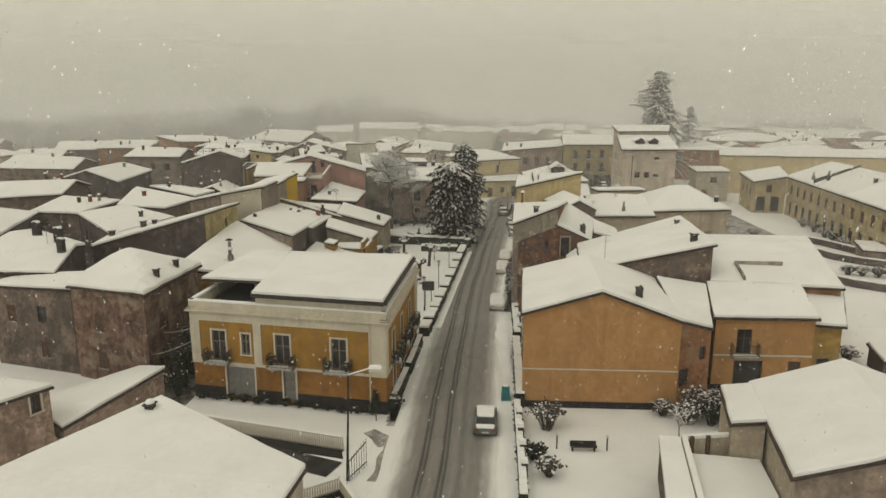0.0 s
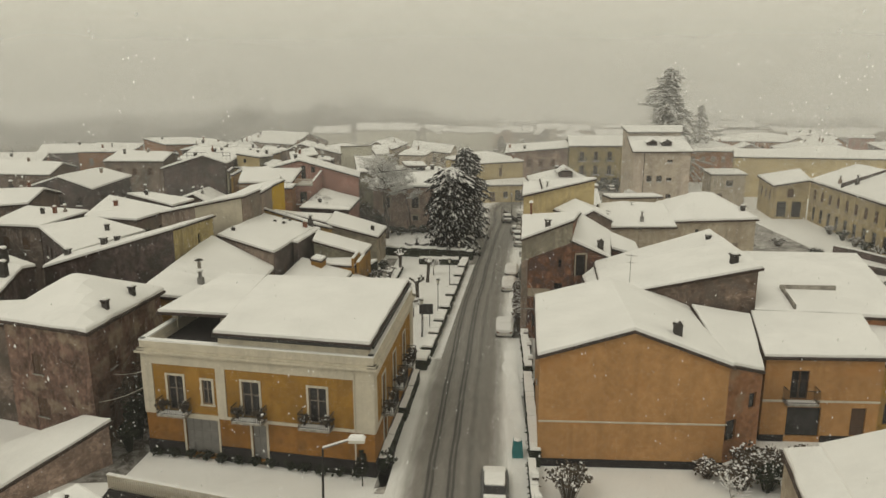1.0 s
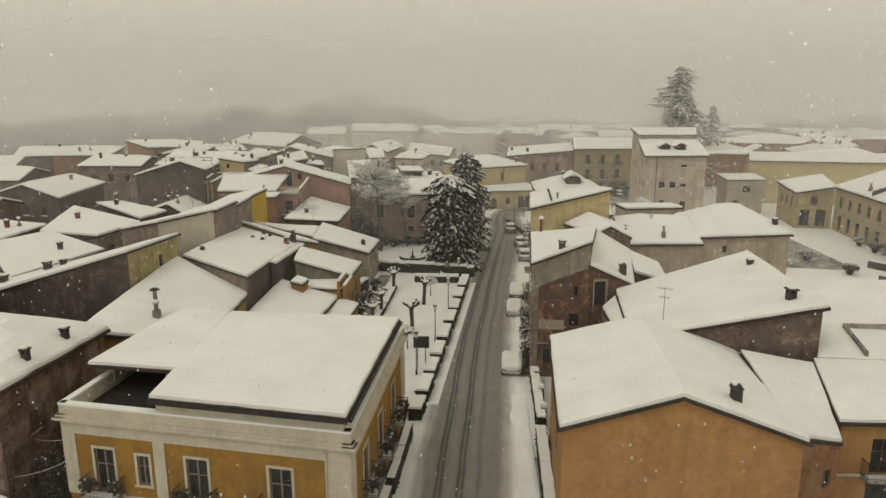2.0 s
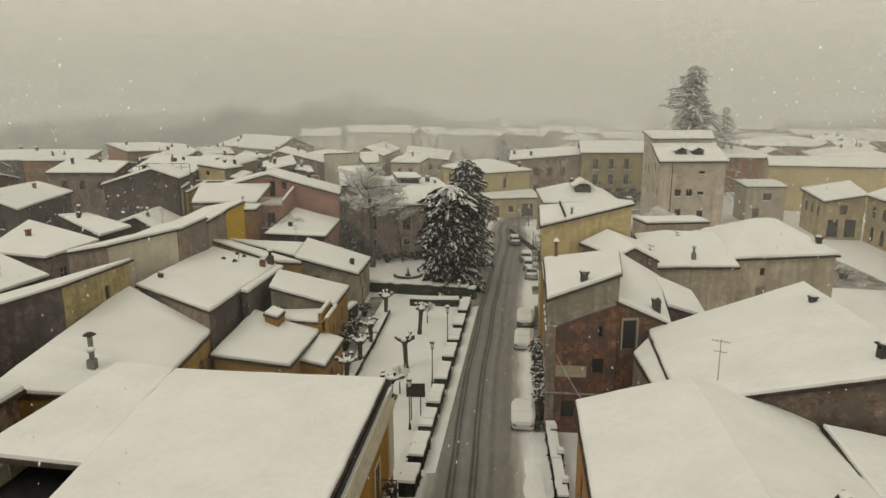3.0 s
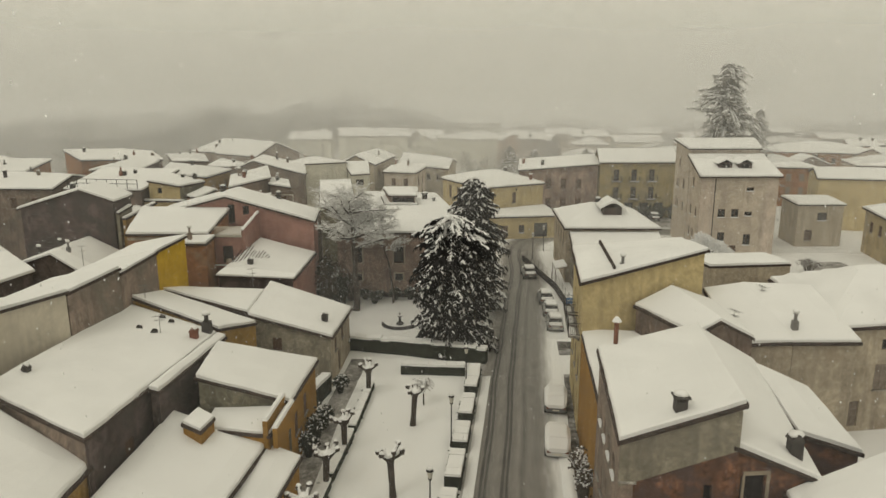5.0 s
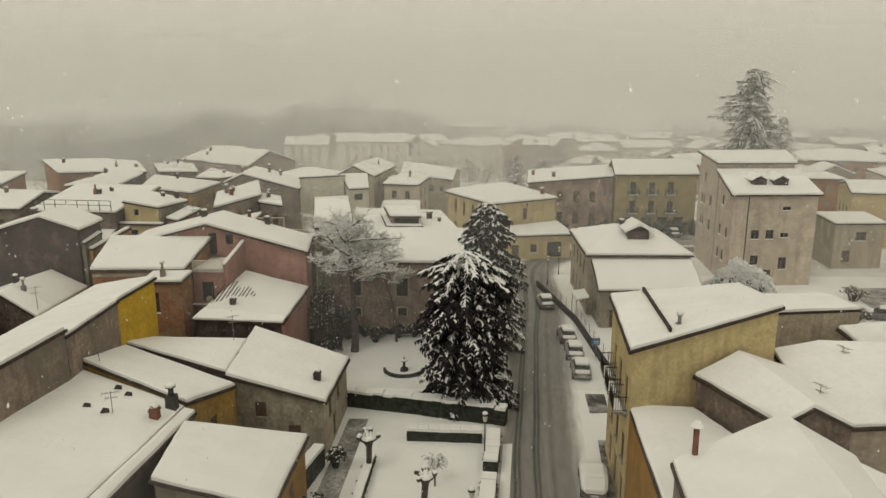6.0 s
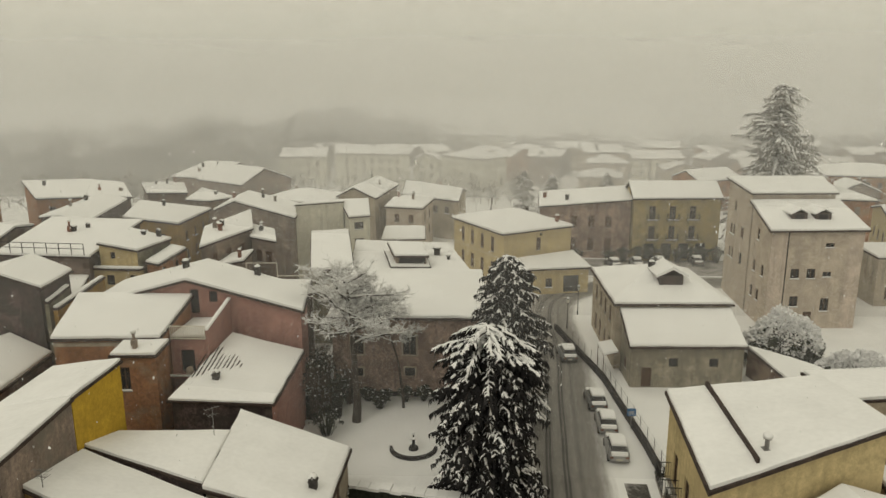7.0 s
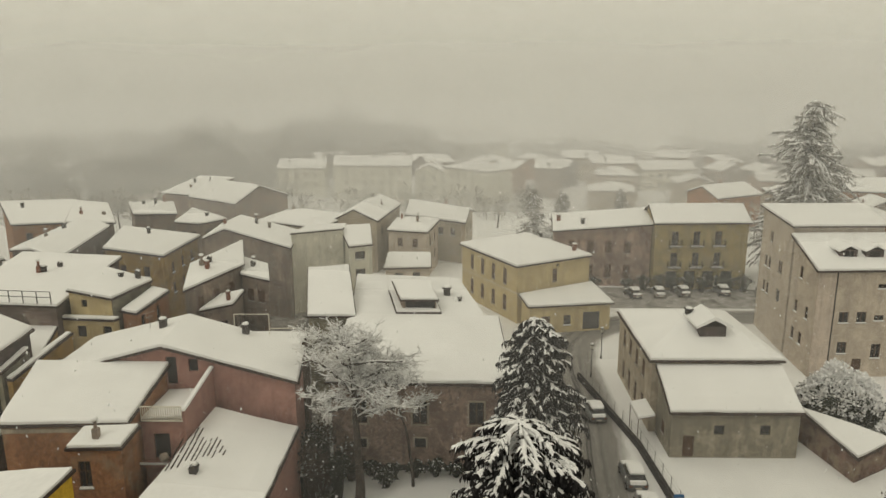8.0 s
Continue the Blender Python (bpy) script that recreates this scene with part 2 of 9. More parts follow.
def road_material():
    """Slush over asphalt: two pairs of wheel tracks worn dark, churned snow between, white to the sides. U runs across, V along."""
    m = bpy.data.materials.new("slushy_asphalt")
    m.use_nodes = True
    n, l = m.node_tree.nodes, m.node_tree.links
    bs = n["Principled BSDF"]
    uv = n.new("ShaderNodeUVMap")
    uv.uv_map = "across"
    sp = n.new("ShaderNodeSeparateXYZ")
    l.new(uv.outputs[0], sp.inputs[0])
    wob = n.new("ShaderNodeTexNoise")
    wob.inputs["Scale"].default_value, wob.inputs["Detail"].default_value = 0.12, 3.0
    l.new(uv.outputs[0], wob.inputs["Vector"])
    shift = n.new("ShaderNodeMath")
    shift.operation = "MULTIPLY_ADD"
    shift.inputs[1].default_value = 0.34
    l.new(wob.outputs["Fac"], shift.inputs[0])
    l.new(sp.outputs["X"], shift.inputs[2])
    ramp_ = n.new("ShaderNodeValToRGB")
    ramp_.color_ramp.interpolation = "EASE"
    e = ramp_.color_ramp.elements
    e[0].position, e[0].color = 0.0, (0.80, 0.80, 0.80, 1)
    e[1].position, e[1].color = 1.0, (0.80, 0.80, 0.80, 1)
    # metres across, from the middle of the road: share of snow
    for x_, v_ in ((-3.5, 0.64), (-2.9, 0.42), (-2.3, 0.30), (-1.84, 0.26), (-1.74, 0.05), (-1.64, 0.04), (-1.57, 0.20), (-1.50, 0.20), (-1.43, 0.06), (-1.35, 0.06), (-1.25, 0.24), (-0.85, 0.29), (-0.46, 0.25),
                   (-0.36, 0.05), (-0.26, 0.04), (-0.19, 0.19), (-0.12, 0.19), (-0.05, 0.05), (0.03, 0.06), (0.13, 0.25), (0.6, 0.30), (0.95, 0.20), (1.3, 0.28), (2.0, 0.27), (2.7, 0.40), (3.3, 0.60)):
        e.new((x_ + 0.17 + 4) / 8.0).color = (v_, v_, v_, 1)
    sc = n.new("ShaderNodeMapRange")
    sc.inputs["From Min"].default_value, sc.inputs["From Max"].default_value = -4, 4
    l.new(shift.outputs[0], sc.inputs["Value"])
    l.new(sc.outputs[0], ramp_.inputs["Fac"])
    mp = n.new("ShaderNodeMapping")
    mp.inputs["Scale"].default_value = (1.0, 0.22, 1.0)
    gr = n.new("ShaderNodeTexNoise")
    gr.inputs["Scale"].default_value, gr.inputs["Detail"].default_value, gr.inputs["Roughness"].default_value = 2.4, 8.0, 0.65
    l.new(uv.outputs[0], mp.inputs["Vector"])
    l.new(mp.outputs[0], gr.inputs["Vector"])
    tot = n.new("ShaderNodeMath")
    tot.operation = "MULTIPLY_ADD"
    tot.inputs[1].default_value = 0.26
    l.new(gr.outputs["Fac"], tot.inputs[0])
    l.new(ramp_.outputs["Color"], tot.inputs[2])
    mix_ = n.new("ShaderNodeValToRGB")
    mix_.color_ramp.elements[0].position, mix_.color_ramp.elements[0].color = 0.14, (0.042, 0.039, 0.037, 1)
    mix_.color_ramp.elements[1].position, mix_.color_ramp.elements[1].color = 0.80, (0.80, 0.80, 0.79, 1)
    mix_.color_ramp.elements.new(0.30).color = (0.120, 0.113, 0.104, 1)
    mix_.color_ramp.elements.new(0.46).color = (0.235, 0.222, 0.205, 1)
    l.new(tot.outputs[0], mix_.inputs["Fac"])
    l.new(mix_.outputs["Color"], bs.inputs["Base Color"])
    bs.inputs["Roughness"].default_value = 0.6
    bp = n.new("ShaderNodeBump")
    bp.inputs["Strength"].default_value, bp.inputs["Distance"].default_value = 0.6, 0.06
    l.new(tot.outputs[0], bp.inputs["Height"])
    l.new(bp.outputs[0], bs.inputs["Normal"])
    return m


def haze_sheet_material(name, density, top, clear_from):
    """Flat sheet standing in for snow haze: mostly clear, scatters a share of the light, and thins out upwards."""
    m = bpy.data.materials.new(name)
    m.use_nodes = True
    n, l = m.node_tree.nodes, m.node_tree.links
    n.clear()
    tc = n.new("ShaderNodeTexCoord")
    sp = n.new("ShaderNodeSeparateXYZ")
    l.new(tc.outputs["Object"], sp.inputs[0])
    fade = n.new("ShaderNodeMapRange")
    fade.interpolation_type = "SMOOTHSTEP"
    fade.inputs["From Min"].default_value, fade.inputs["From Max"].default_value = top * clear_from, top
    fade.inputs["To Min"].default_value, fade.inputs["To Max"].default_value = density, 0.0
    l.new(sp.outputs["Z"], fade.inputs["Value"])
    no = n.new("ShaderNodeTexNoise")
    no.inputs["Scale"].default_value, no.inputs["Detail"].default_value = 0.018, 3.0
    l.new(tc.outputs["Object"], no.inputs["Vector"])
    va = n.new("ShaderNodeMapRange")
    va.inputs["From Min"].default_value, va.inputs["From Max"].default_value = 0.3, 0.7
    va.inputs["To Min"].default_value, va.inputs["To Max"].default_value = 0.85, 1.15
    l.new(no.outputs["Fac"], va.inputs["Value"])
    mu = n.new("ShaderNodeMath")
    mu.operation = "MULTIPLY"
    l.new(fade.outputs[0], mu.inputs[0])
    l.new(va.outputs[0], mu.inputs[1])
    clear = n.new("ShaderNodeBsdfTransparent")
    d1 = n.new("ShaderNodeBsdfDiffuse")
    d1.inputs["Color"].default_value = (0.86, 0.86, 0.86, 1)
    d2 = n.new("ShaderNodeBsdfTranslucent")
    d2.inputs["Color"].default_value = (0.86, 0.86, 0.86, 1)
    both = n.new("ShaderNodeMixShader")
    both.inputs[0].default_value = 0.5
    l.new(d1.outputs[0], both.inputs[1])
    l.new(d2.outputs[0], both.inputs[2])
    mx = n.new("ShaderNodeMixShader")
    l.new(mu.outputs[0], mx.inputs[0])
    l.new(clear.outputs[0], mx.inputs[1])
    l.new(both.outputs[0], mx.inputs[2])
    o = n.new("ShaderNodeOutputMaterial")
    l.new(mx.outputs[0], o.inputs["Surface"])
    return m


# ---------------------------------------------------------------- building blocks
ORIGIN = {}


class Geo:
    """Collects corners and faces of one mesh, in world metres."""

    def __init__(self):
        self.v, self.f = [], []

    def poly(self, pts):
        i = len(self.v)
        self.v += [tuple(p) for p in pts]
        self.f.append(tuple(range(i, i + len(pts))))

    def hexa(self, low, high):
        """A solid from four corners below and the four above them."""
        i = len(self.v)
        self.v += [tuple(p) for p in low] + [tuple(p) for p in high]
        self.f += [(i + 3, i + 2, i + 1, i), (i + 4, i + 5, i + 6, i + 7)]
        self.f += [(i + k, i + (k + 1) % 4, i + 4 + (k + 1) % 4, i + 4 + k) for k in range(4)]

    def box(self, x0, y0, z0, x1, y1, z1, m=None, top=1.0):
        cx, cy = (x0 + x1) / 2, (y0 + y1) / 2
        low = [(x0, y0, z0), (x1, y0, z0), (x1, y1, z0), (x0, y1, z0)]
        high = [(cx + (x - cx) * top, cy + (y - cy) * top, z1) for x, y, _ in low]
        if m is not None:
            low, high = [m @ Vector(p) for p in low], [m @ Vector(p) for p in high]
        self.hexa(low, high)

    def tube(self, p, q, r0, r1, n=6, cap=True):
        p, q = Vector(p), Vector(q)
        d = q - p
        if d.length < 1e-6:
            return
        a = d.orthogonal().normalized()
        b = d.normalized().cross(a)
        i = len(self.v)
        for c, r in ((p, r0), (q, r1)):
            for k in range(n):
                w = 2 * math.pi * k / n
                self.v.append(tuple(c + a * (r * math.cos(w)) + b * (r * math.sin(w))))
        self.f += [(i + k, i + (k + 1) % n, i + n + (k + 1) % n, i + n + k) for k in range(n)]
        if cap:
            self.f += [tuple(range(i + n - 1, i - 1, -1)), tuple(range(i + n, i + 2 * n))]

    def blob(self, c, rx, ry, rz, seed=0, rough=0.25, rings=4, n=7):
        """A lumpy rounded mass."""
        rnd = random.Random(seed)
        c = Vector(c)
        i = len(self.v)
        for a in range(1, rings):
            t = math.pi * a / rings
            for k in range(n):
                w = 2 * math.pi * (k + 0.5 * (a % 2)) / n
                s = 1 + rnd.uniform(-rough, rough)
                self.v.append((c.x + rx * s * math.sin(t) * math.cos(w), c.y + ry * s * math.sin(t) * math.sin(w), c.z + rz * s * math.cos(t)))
        top, bot = len(self.v), len(self.v) + 1
        self.v += [(c.x, c.y, c.z + rz), (c.x, c.y, c.z - rz)]
        for a in range(rings - 2):
            for k in range(n):
                p, q = i + a * n + k, i + a * n + (k + 1) % n
                self.f.append((p, p + n, q + n, q))
        for k in range(n):
            self.f.append((top, i + k, i + (k + 1) % n))
            j = i + (rings - 2) * n
            self.f.append((bot, j + (k + 1) % n, j + k))

    def mesh(self, name, off=(0, 0, 0), smooth=False):
        me = bpy.data.meshes.new(name)
        o = off
        me.from_pydata([(x - o[0], y - o[1], z - o[2]) for x, y, z in self.v], [], self.f)
        if smooth:
            me.polygons.foreach_set("use_smooth", [True] * len(me.polygons))
        me.update()
        return me


def thing(name, at, label, category, group="", kind=""):
    """The Empty at a thing's base, which carries its parts."""
    ob = new(name)
    ob.empty_display_size = 0.3
    ob.location = at
    ORIGIN[ob.name] = Vector(at)
    return tagged(ob, label, category, group, kind)


def part(name, geo, mat, parent, label="", smooth=False):
    """One mesh part under a thing or a part; geo is in world metres."""
    o = ORIGIN[parent.name]
    me = geo.mesh(name, o, smooth)
    me.materials.append(mat)
    ob = new(name, me)
    ob.parent = parent
    ORIGIN[ob.name] = o
    return tagged(ob, label)


def piece(name, me, parent, m=None, label=""):
    """A part on a shared mesh, at the world pose m; without m it shares its parent's own axes."""
    ob = new(name, me)
    ob.parent = parent
    if m is not None:
        ob.matrix_basis = Matrix.Translation(-ORIGIN[parent.name]) @ m
    return tagged(ob, label)


def solid(name, geo, mat, label, category="", group="", kind="", smooth=False):
    """A thing or piece of the setting that is one mesh."""
    xs, ys, zs = zip(*geo.v)
    o = ((min(xs) + max(xs)) / 2, (min(ys) + max(ys)) / 2, min(zs))
    me = geo.mesh(name, o, smooth)
    me.materials.append(mat)
    ob = new(name, me)
    ob.location = o
    ORIGIN[ob.name] = Vector(o)
    return tagged(ob, label, category, group, kind)


def lerp(a, b, t):
    return a + (b - a) * t


def bumps(x, y, s=0.5, seed=0.0):
    return noise.noise(Vector((x * s, y * s, seed)))
# ---------------------------------------------------------------- windows, doors, balconies (shared meshes)
SHARED = {}


def shared(key, mat, build):
    if key not in SHARED:
        g = Geo()
        build(g)
        me = g.mesh(key)
        me.materials.append(mat)
        SHARED[key] = me
    return SHARED[key]


def casing_mesh(w, h, mat, bars):
    def build(g):
        t = 0.07
        for x0, x1 in ((-w / 2, -w / 2 + t), (w / 2 - t, w / 2)):
            g.box(x0, 0.09, 0, x1, 0.17, h)
        g.box(-w / 2 + t, 0.09, 0, w / 2 - t, 0.17, t)
        g.box(-w / 2 + t, 0.09, h - t, w / 2 - t, 0.17, h)
        if bars:
            g.box(-0.045, 0.085, t, 0.045, 0.165, h - t)
            if h > 1.3:
                for s in (-1, 1):
                    z = h * 0.62
                    g.box(min(0.045 * s, s * (w / 2 - t)), 0.10, z - 0.025, max(0.045 * s, s * (w / 2 - t)), 0.15, z + 0.025)
    return shared(f"casing {w} {h} {mat.name} {bars}", mat, build)


def pane_mesh(w, h):
    return shared(f"pane {w} {h}", GLASS, lambda g: g.box(-w / 2 + 0.03, 0.14, 0.03, w / 2 - 0.03, 0.155, h - 0.03))


def shutter_mesh(w, h, mat):
    def build(g):
        g.box(0, 0.06, 0.02, w, 0.075, h - 0.02)
        for x0, x1 in ((0, 0.06), (w - 0.06, w)):
            g.box(x0, 0.03, 0, x1, 0.085, h)
        k = max(4, int(h / 0.16))
        for i in range(k):
            z = 0.04 + (h - 0.08) * i / k
            g.hexa([(0.06, 0.03, z), (w - 0.06, 0.03, z), (w - 0.06, 0.06, z + 0.03), (0.06, 0.06, z + 0.03)],
                   [(0.06, 0.03, z + 0.03), (w - 0.06, 0.03, z + 0.03), (w - 0.06, 0.06, z + 0.09), (0.06, 0.06, z + 0.09)])
    return shared(f"shutter {w:.2f} {h} {mat.name}", mat, build)


def surround_mesh(w, h, mat, foot):
    def build(g):
        t = 0.14
        for x0, x1 in ((-w / 2 - t, -w / 2), (w / 2, w / 2 + t)):
            g.box(x0, -0.045, 0.0, x1, 0.03, h + t)
        g.box(-w / 2, -0.045, h, w / 2, 0.03, h + t)
        if foot:
            g.box(-w / 2 - t - 0.06, -0.10, -0.10, w / 2 + t + 0.06, 0.03, 0.0)
    return shared(f"surround {w} {h} {mat.name} {foot}", mat, build)


def sill_mesh(w):
    def build(g):
        g.box(-w / 2 - 0.08, -0.10, -0.07, w / 2 + 0.08, 0.12, 0.0)
    return shared(f"sill {w}", CONCRETE, build)


def sill_snow_mesh(w):
    def build(g):
        g.box(-w / 2 - 0.07, -0.10, 0.0, w / 2 + 0.07, 0.06, 0.10, top=0.85)
    return shared(f"sill snow {w}", SNOW, build)


def door_mesh(w, h, mat):
    def build(g):
        g.box(-w / 2, 0.12, 0, w / 2, 0.17, h)
    return shared(f"door {w} {h} {mat.name}", mat, build)


def door_panels(door, w, h, mat):
    """The raised panels of a door, each a piece of its own."""
    n = 2 if w < 1.6 else 4
    me = shared(f"door panel {w} {h} {mat.name}", mat, lambda g: g.box(0.07, 0.095, 0.08, w / n - 0.07, 0.12, h / 3 - 0.08))
    for i in range(n):
        for j in range(3):
            piece("panel", me, door).matrix_basis = Matrix.Translation((-w / 2 + w * i / n, 0, h * j / 3))


def balcony_meshes(w):
    def slab(g):
        g.box(-w / 2, -0.85, -0.16, w / 2, 0.0, -0.02)
        for x in (-w / 2 + 0.25, w / 2 - 0.35):
            g.hexa([(x, -0.5, -0.2), (x + 0.1, -0.5, -0.2), (x + 0.1, 0, -0.5), (x, 0, -0.5)],
                   [(x, -0.7, -0.16), (x + 0.1, -0.7, -0.16), (x + 0.1, 0, -0.16), (x, 0, -0.16)])

    def rail(g):
        for x0, y0, x1, y1 in ((-w / 2, -0.82, w / 2, -0.82), (-w / 2, -0.82, -w / 2, 0), (w / 2, -0.82, w / 2, 0)):
            g.tube((x0, y0, 0.95), (x1, y1, 0.95), 0.03, 0.03, 4)
            g.tube((x0, y0, 0.08), (x1, y1, 0.08), 0.02, 0.02, 4)
            k = max(2, int(math.hypot(x1 - x0, y1 - y0) / 0.13))
            for i in range(k + 1):
                x, y = lerp(x0, x1, i / k), lerp(y0, y1, i / k)
                g.tube((x, y, 0.0), (x, y, 0.95), 0.014, 0.014, 3, cap=False)

    def snow(g):
        g.box(-w / 2 + 0.05, -0.80, -0.02, w / 2 - 0.05, -0.25, 0.07, top=0.85)
    return (shared(f"balcony slab {w}", CONCRETE, slab), shared(f"balcony rail {w}", IRON, rail), shared(f"balcony snow {w}", SNOW, snow))


def fill_opening(root, m, w, h, kind, trim, wood):
    """Puts a window, shuttered window, French window, door or garage door into an opening at the wall pose m."""
    if kind in "wfb":
        o = piece("window" if kind != "b" else "french_window", casing_mesh(w, h, wood, w > 0.65), root, m)
        piece("pane", pane_mesh(w, h), o)
    elif kind == "s":
        o = piece("window", casing_mesh(w, h, wood, False), root, m, "window with closed louvred shutters")
        for x in (-w / 2 + 0.01, 0.005):
            piece("shutter", shutter_mesh(w / 2 - 0.015, h, wood), o, None).matrix_basis = Matrix.Translation((x, 0, 0))
    elif kind == "d":
        o = piece("door", door_mesh(w, h, wood), root, m)
        door_panels(o, w, h, wood)
    elif kind == "g":
        o = piece("garage_door", door_mesh(w, h, GREYMETAL), root, m, "grey steel garage door")
        door_panels(o, w, h, GREYMETAL)
    else:
        o = piece("window", pane_mesh(w, h), root, m, "small dark opening")
    ORIGIN[o.name] = ORIGIN[root.name]
    if trim is not None:
        piece("surround", surround_mesh(w, h, trim, kind in "wsf"), o)
    elif kind in "ws":
        piece("sill", sill_mesh(w), o)
        if kind == "w":
            piece("snow", sill_snow_mesh(w), o)
    if kind == "b":
        slab, rail, snow = balcony_meshes(round(w + 0.9, 2))
        b = piece("balcony", slab, o)
        piece("railing", rail, b)
        piece("snow", snow, b)


# ---------------------------------------------------------------- houses
def roof_height(z, roof):
    za, zb, zc, zd = z
    kind = roof[0]

    def eave(u, v):
        return lerp(lerp(za, zb, u), lerp(zd, zc, u), v)
    if kind == "gable_v":
        _, r, z1, z2 = roof

        def fn(u, v):
            ridge = lerp(z1, z2, v)
            return lerp(lerp(za, zd, v), ridge, u / r) if u <= r else lerp(lerp(zb, zc, v), ridge, (1 - u) / (1 - r))
        return fn
    if kind == "gable_u":
        _, r, z1, z2 = roof

        def fn(u, v):
            ridge = lerp(z1, z2, u)
            return lerp(lerp(za, zb, u), ridge, v / r) if v <= r else lerp(lerp(zd, zc, u), ridge, (1 - v) / (1 - r))
        return fn
    if kind == "hip":
        _, rise, ku, kv = roof
        return lambda u, v: eave(u, v) + rise * min(u * ku, (1 - u) * ku, v * kv, (1 - v) * kv, 1.0)
    return eave


def steps(lo, hi, length, over, gap, mids=()):
    """Sample places from lo to hi with a close ring near both ends."""
    e = 0.22 / length
    vals = {lo, lo + e, hi, hi - e, *mids}
    k = max(2, int((hi - lo) * length / gap))
    vals |= {lerp(lo + e, hi - e, i / k) for i in range(1, k)}
    out = sorted(vals)
    return [v for i, v in enumerate(out) if i == 0 or v - out[i - 1] > 1e-4]


def roof_parts(root, pts, fn, roof, over=0.35, snow=0.30, gap=1.1, roof_mat=None, uv=(0.0, 1.0, 0.0, 1.0), seed=0.0, sides=None):
    """The tiled slab of a roof and the snow that lies on it."""
    a, b, c, d = [Vector((*p, 0)) for p in pts]
    lu, lv = ((b - a).length + (c - d).length) / 2, ((d - a).length + (c - b).length) / 2
    ou, ov = over / lu, over / lv

    def at(u, v):
        return lerp(lerp(a, b, u), lerp(d, c, u), v)
    u0, u1, v0, v1 = uv[0] - ou, uv[1] + ou, uv[2] - ov, uv[3] + ov
    mu = (roof[1],) if roof[0] == "gable_v" else ()
    mv = (roof[1],) if roof[0] == "gable_u" else ()
    us, vs = steps(u0, u1, lu, over, gap, mu), steps(v0, v1, lv, over, gap, mv)
    corner = [fn(0, 0), fn(1, 0), fn(1, 1), fn(0, 1)]
    warped = abs(corner[0] + corner[2] - corner[1] - corner[3]) > 0.15
    cu, cv = (us, vs) if roof[0] == "hip" or warped else (sorted({u0, *mu, u1}), sorted({v0, *mv, v1}))

    def sheet(us_, vs_, up, low, closed):
        """A closed shell between the heights up(u, v) and low(u, v)."""
        g = Geo()
        nu, nv = len(us_), len(vs_)
        for lev in (up, low):
            for j, v in enumerate(vs_):
                for i, u in enumerate(us_):
                    p = at(u, v)
                    if not closed:
                        # the snow's rim is ragged
                        w = 0.09 * max(0.0, bumps(p.x, p.y, 0.9, 4.0)) + 0.08 * max(0.0, bumps(p.x, p.y, 2.3, 8.0))
                        p = at(u + (w / lu if i == 0 else -w / lu if i == nu - 1 else 0), v + (w / lv if j == 0 else -w / lv if j == nv - 1 else 0))
                    g.v.append((p.x, p.y, lev(u, v)))
        k = nu * nv
        for j in range(nv - 1):
            for i in range(nu - 1):
                q = j * nu + i
                g.f.append((q, q + 1, q + 1 + nu, q + nu))
                if closed:
                    g.f.append((k + q + nu, k + q + 1 + nu, k + q + 1, k + q))
        ring = [i for i in range(nu)] + [j * nu + nu - 1 for j in range(1, nv)] + [(nv - 1) * nu + i for i in range(nu - 2, -1, -1)] + [j * nu for j in range(nv - 2, 0, -1)]
        for x, y in zip(ring, ring[1:] + ring[:1]):
            g.f.append((k + x, k + y, y, x))
        return g
    slab = sheet(cu, cv, lambda u, v: fn(u, v) + 0.02, lambda u, v: fn(u, v) - 0.17, True)
    rf = part("roof", slab, roof_mat or TILE, root)

    def top(u, v):
        dist = min((u - u0) * lu, (u1 - u) * lu, (v - v0) * lv, (v1 - v) * lv)
        t = 0.11 + (snow - 0.11) * min(1.0, max(0.0, dist) / 0.45) ** 0.6
        p = at(u, v)
        return fn(u, v) + 0.02 + t + 0.05 * bumps(p.x, p.y, 0.45, seed) + 0.02 * bumps(p.x, p.y, 2.0, seed)
    ins = 0.09
    us2 = [min(max(u, u0 + ins / lu), u1 - ins / lu) for u in us]
    vs2 = [min(max(v, v0 + ins / lv), v1 - ins / lv) for v in vs]
    part("snow_layer", sheet(us2, vs2, top, lambda u, v: fn(u, v) + 0.021, False), SNOW, rf, "thick fresh snow", smooth=False)
    return rf


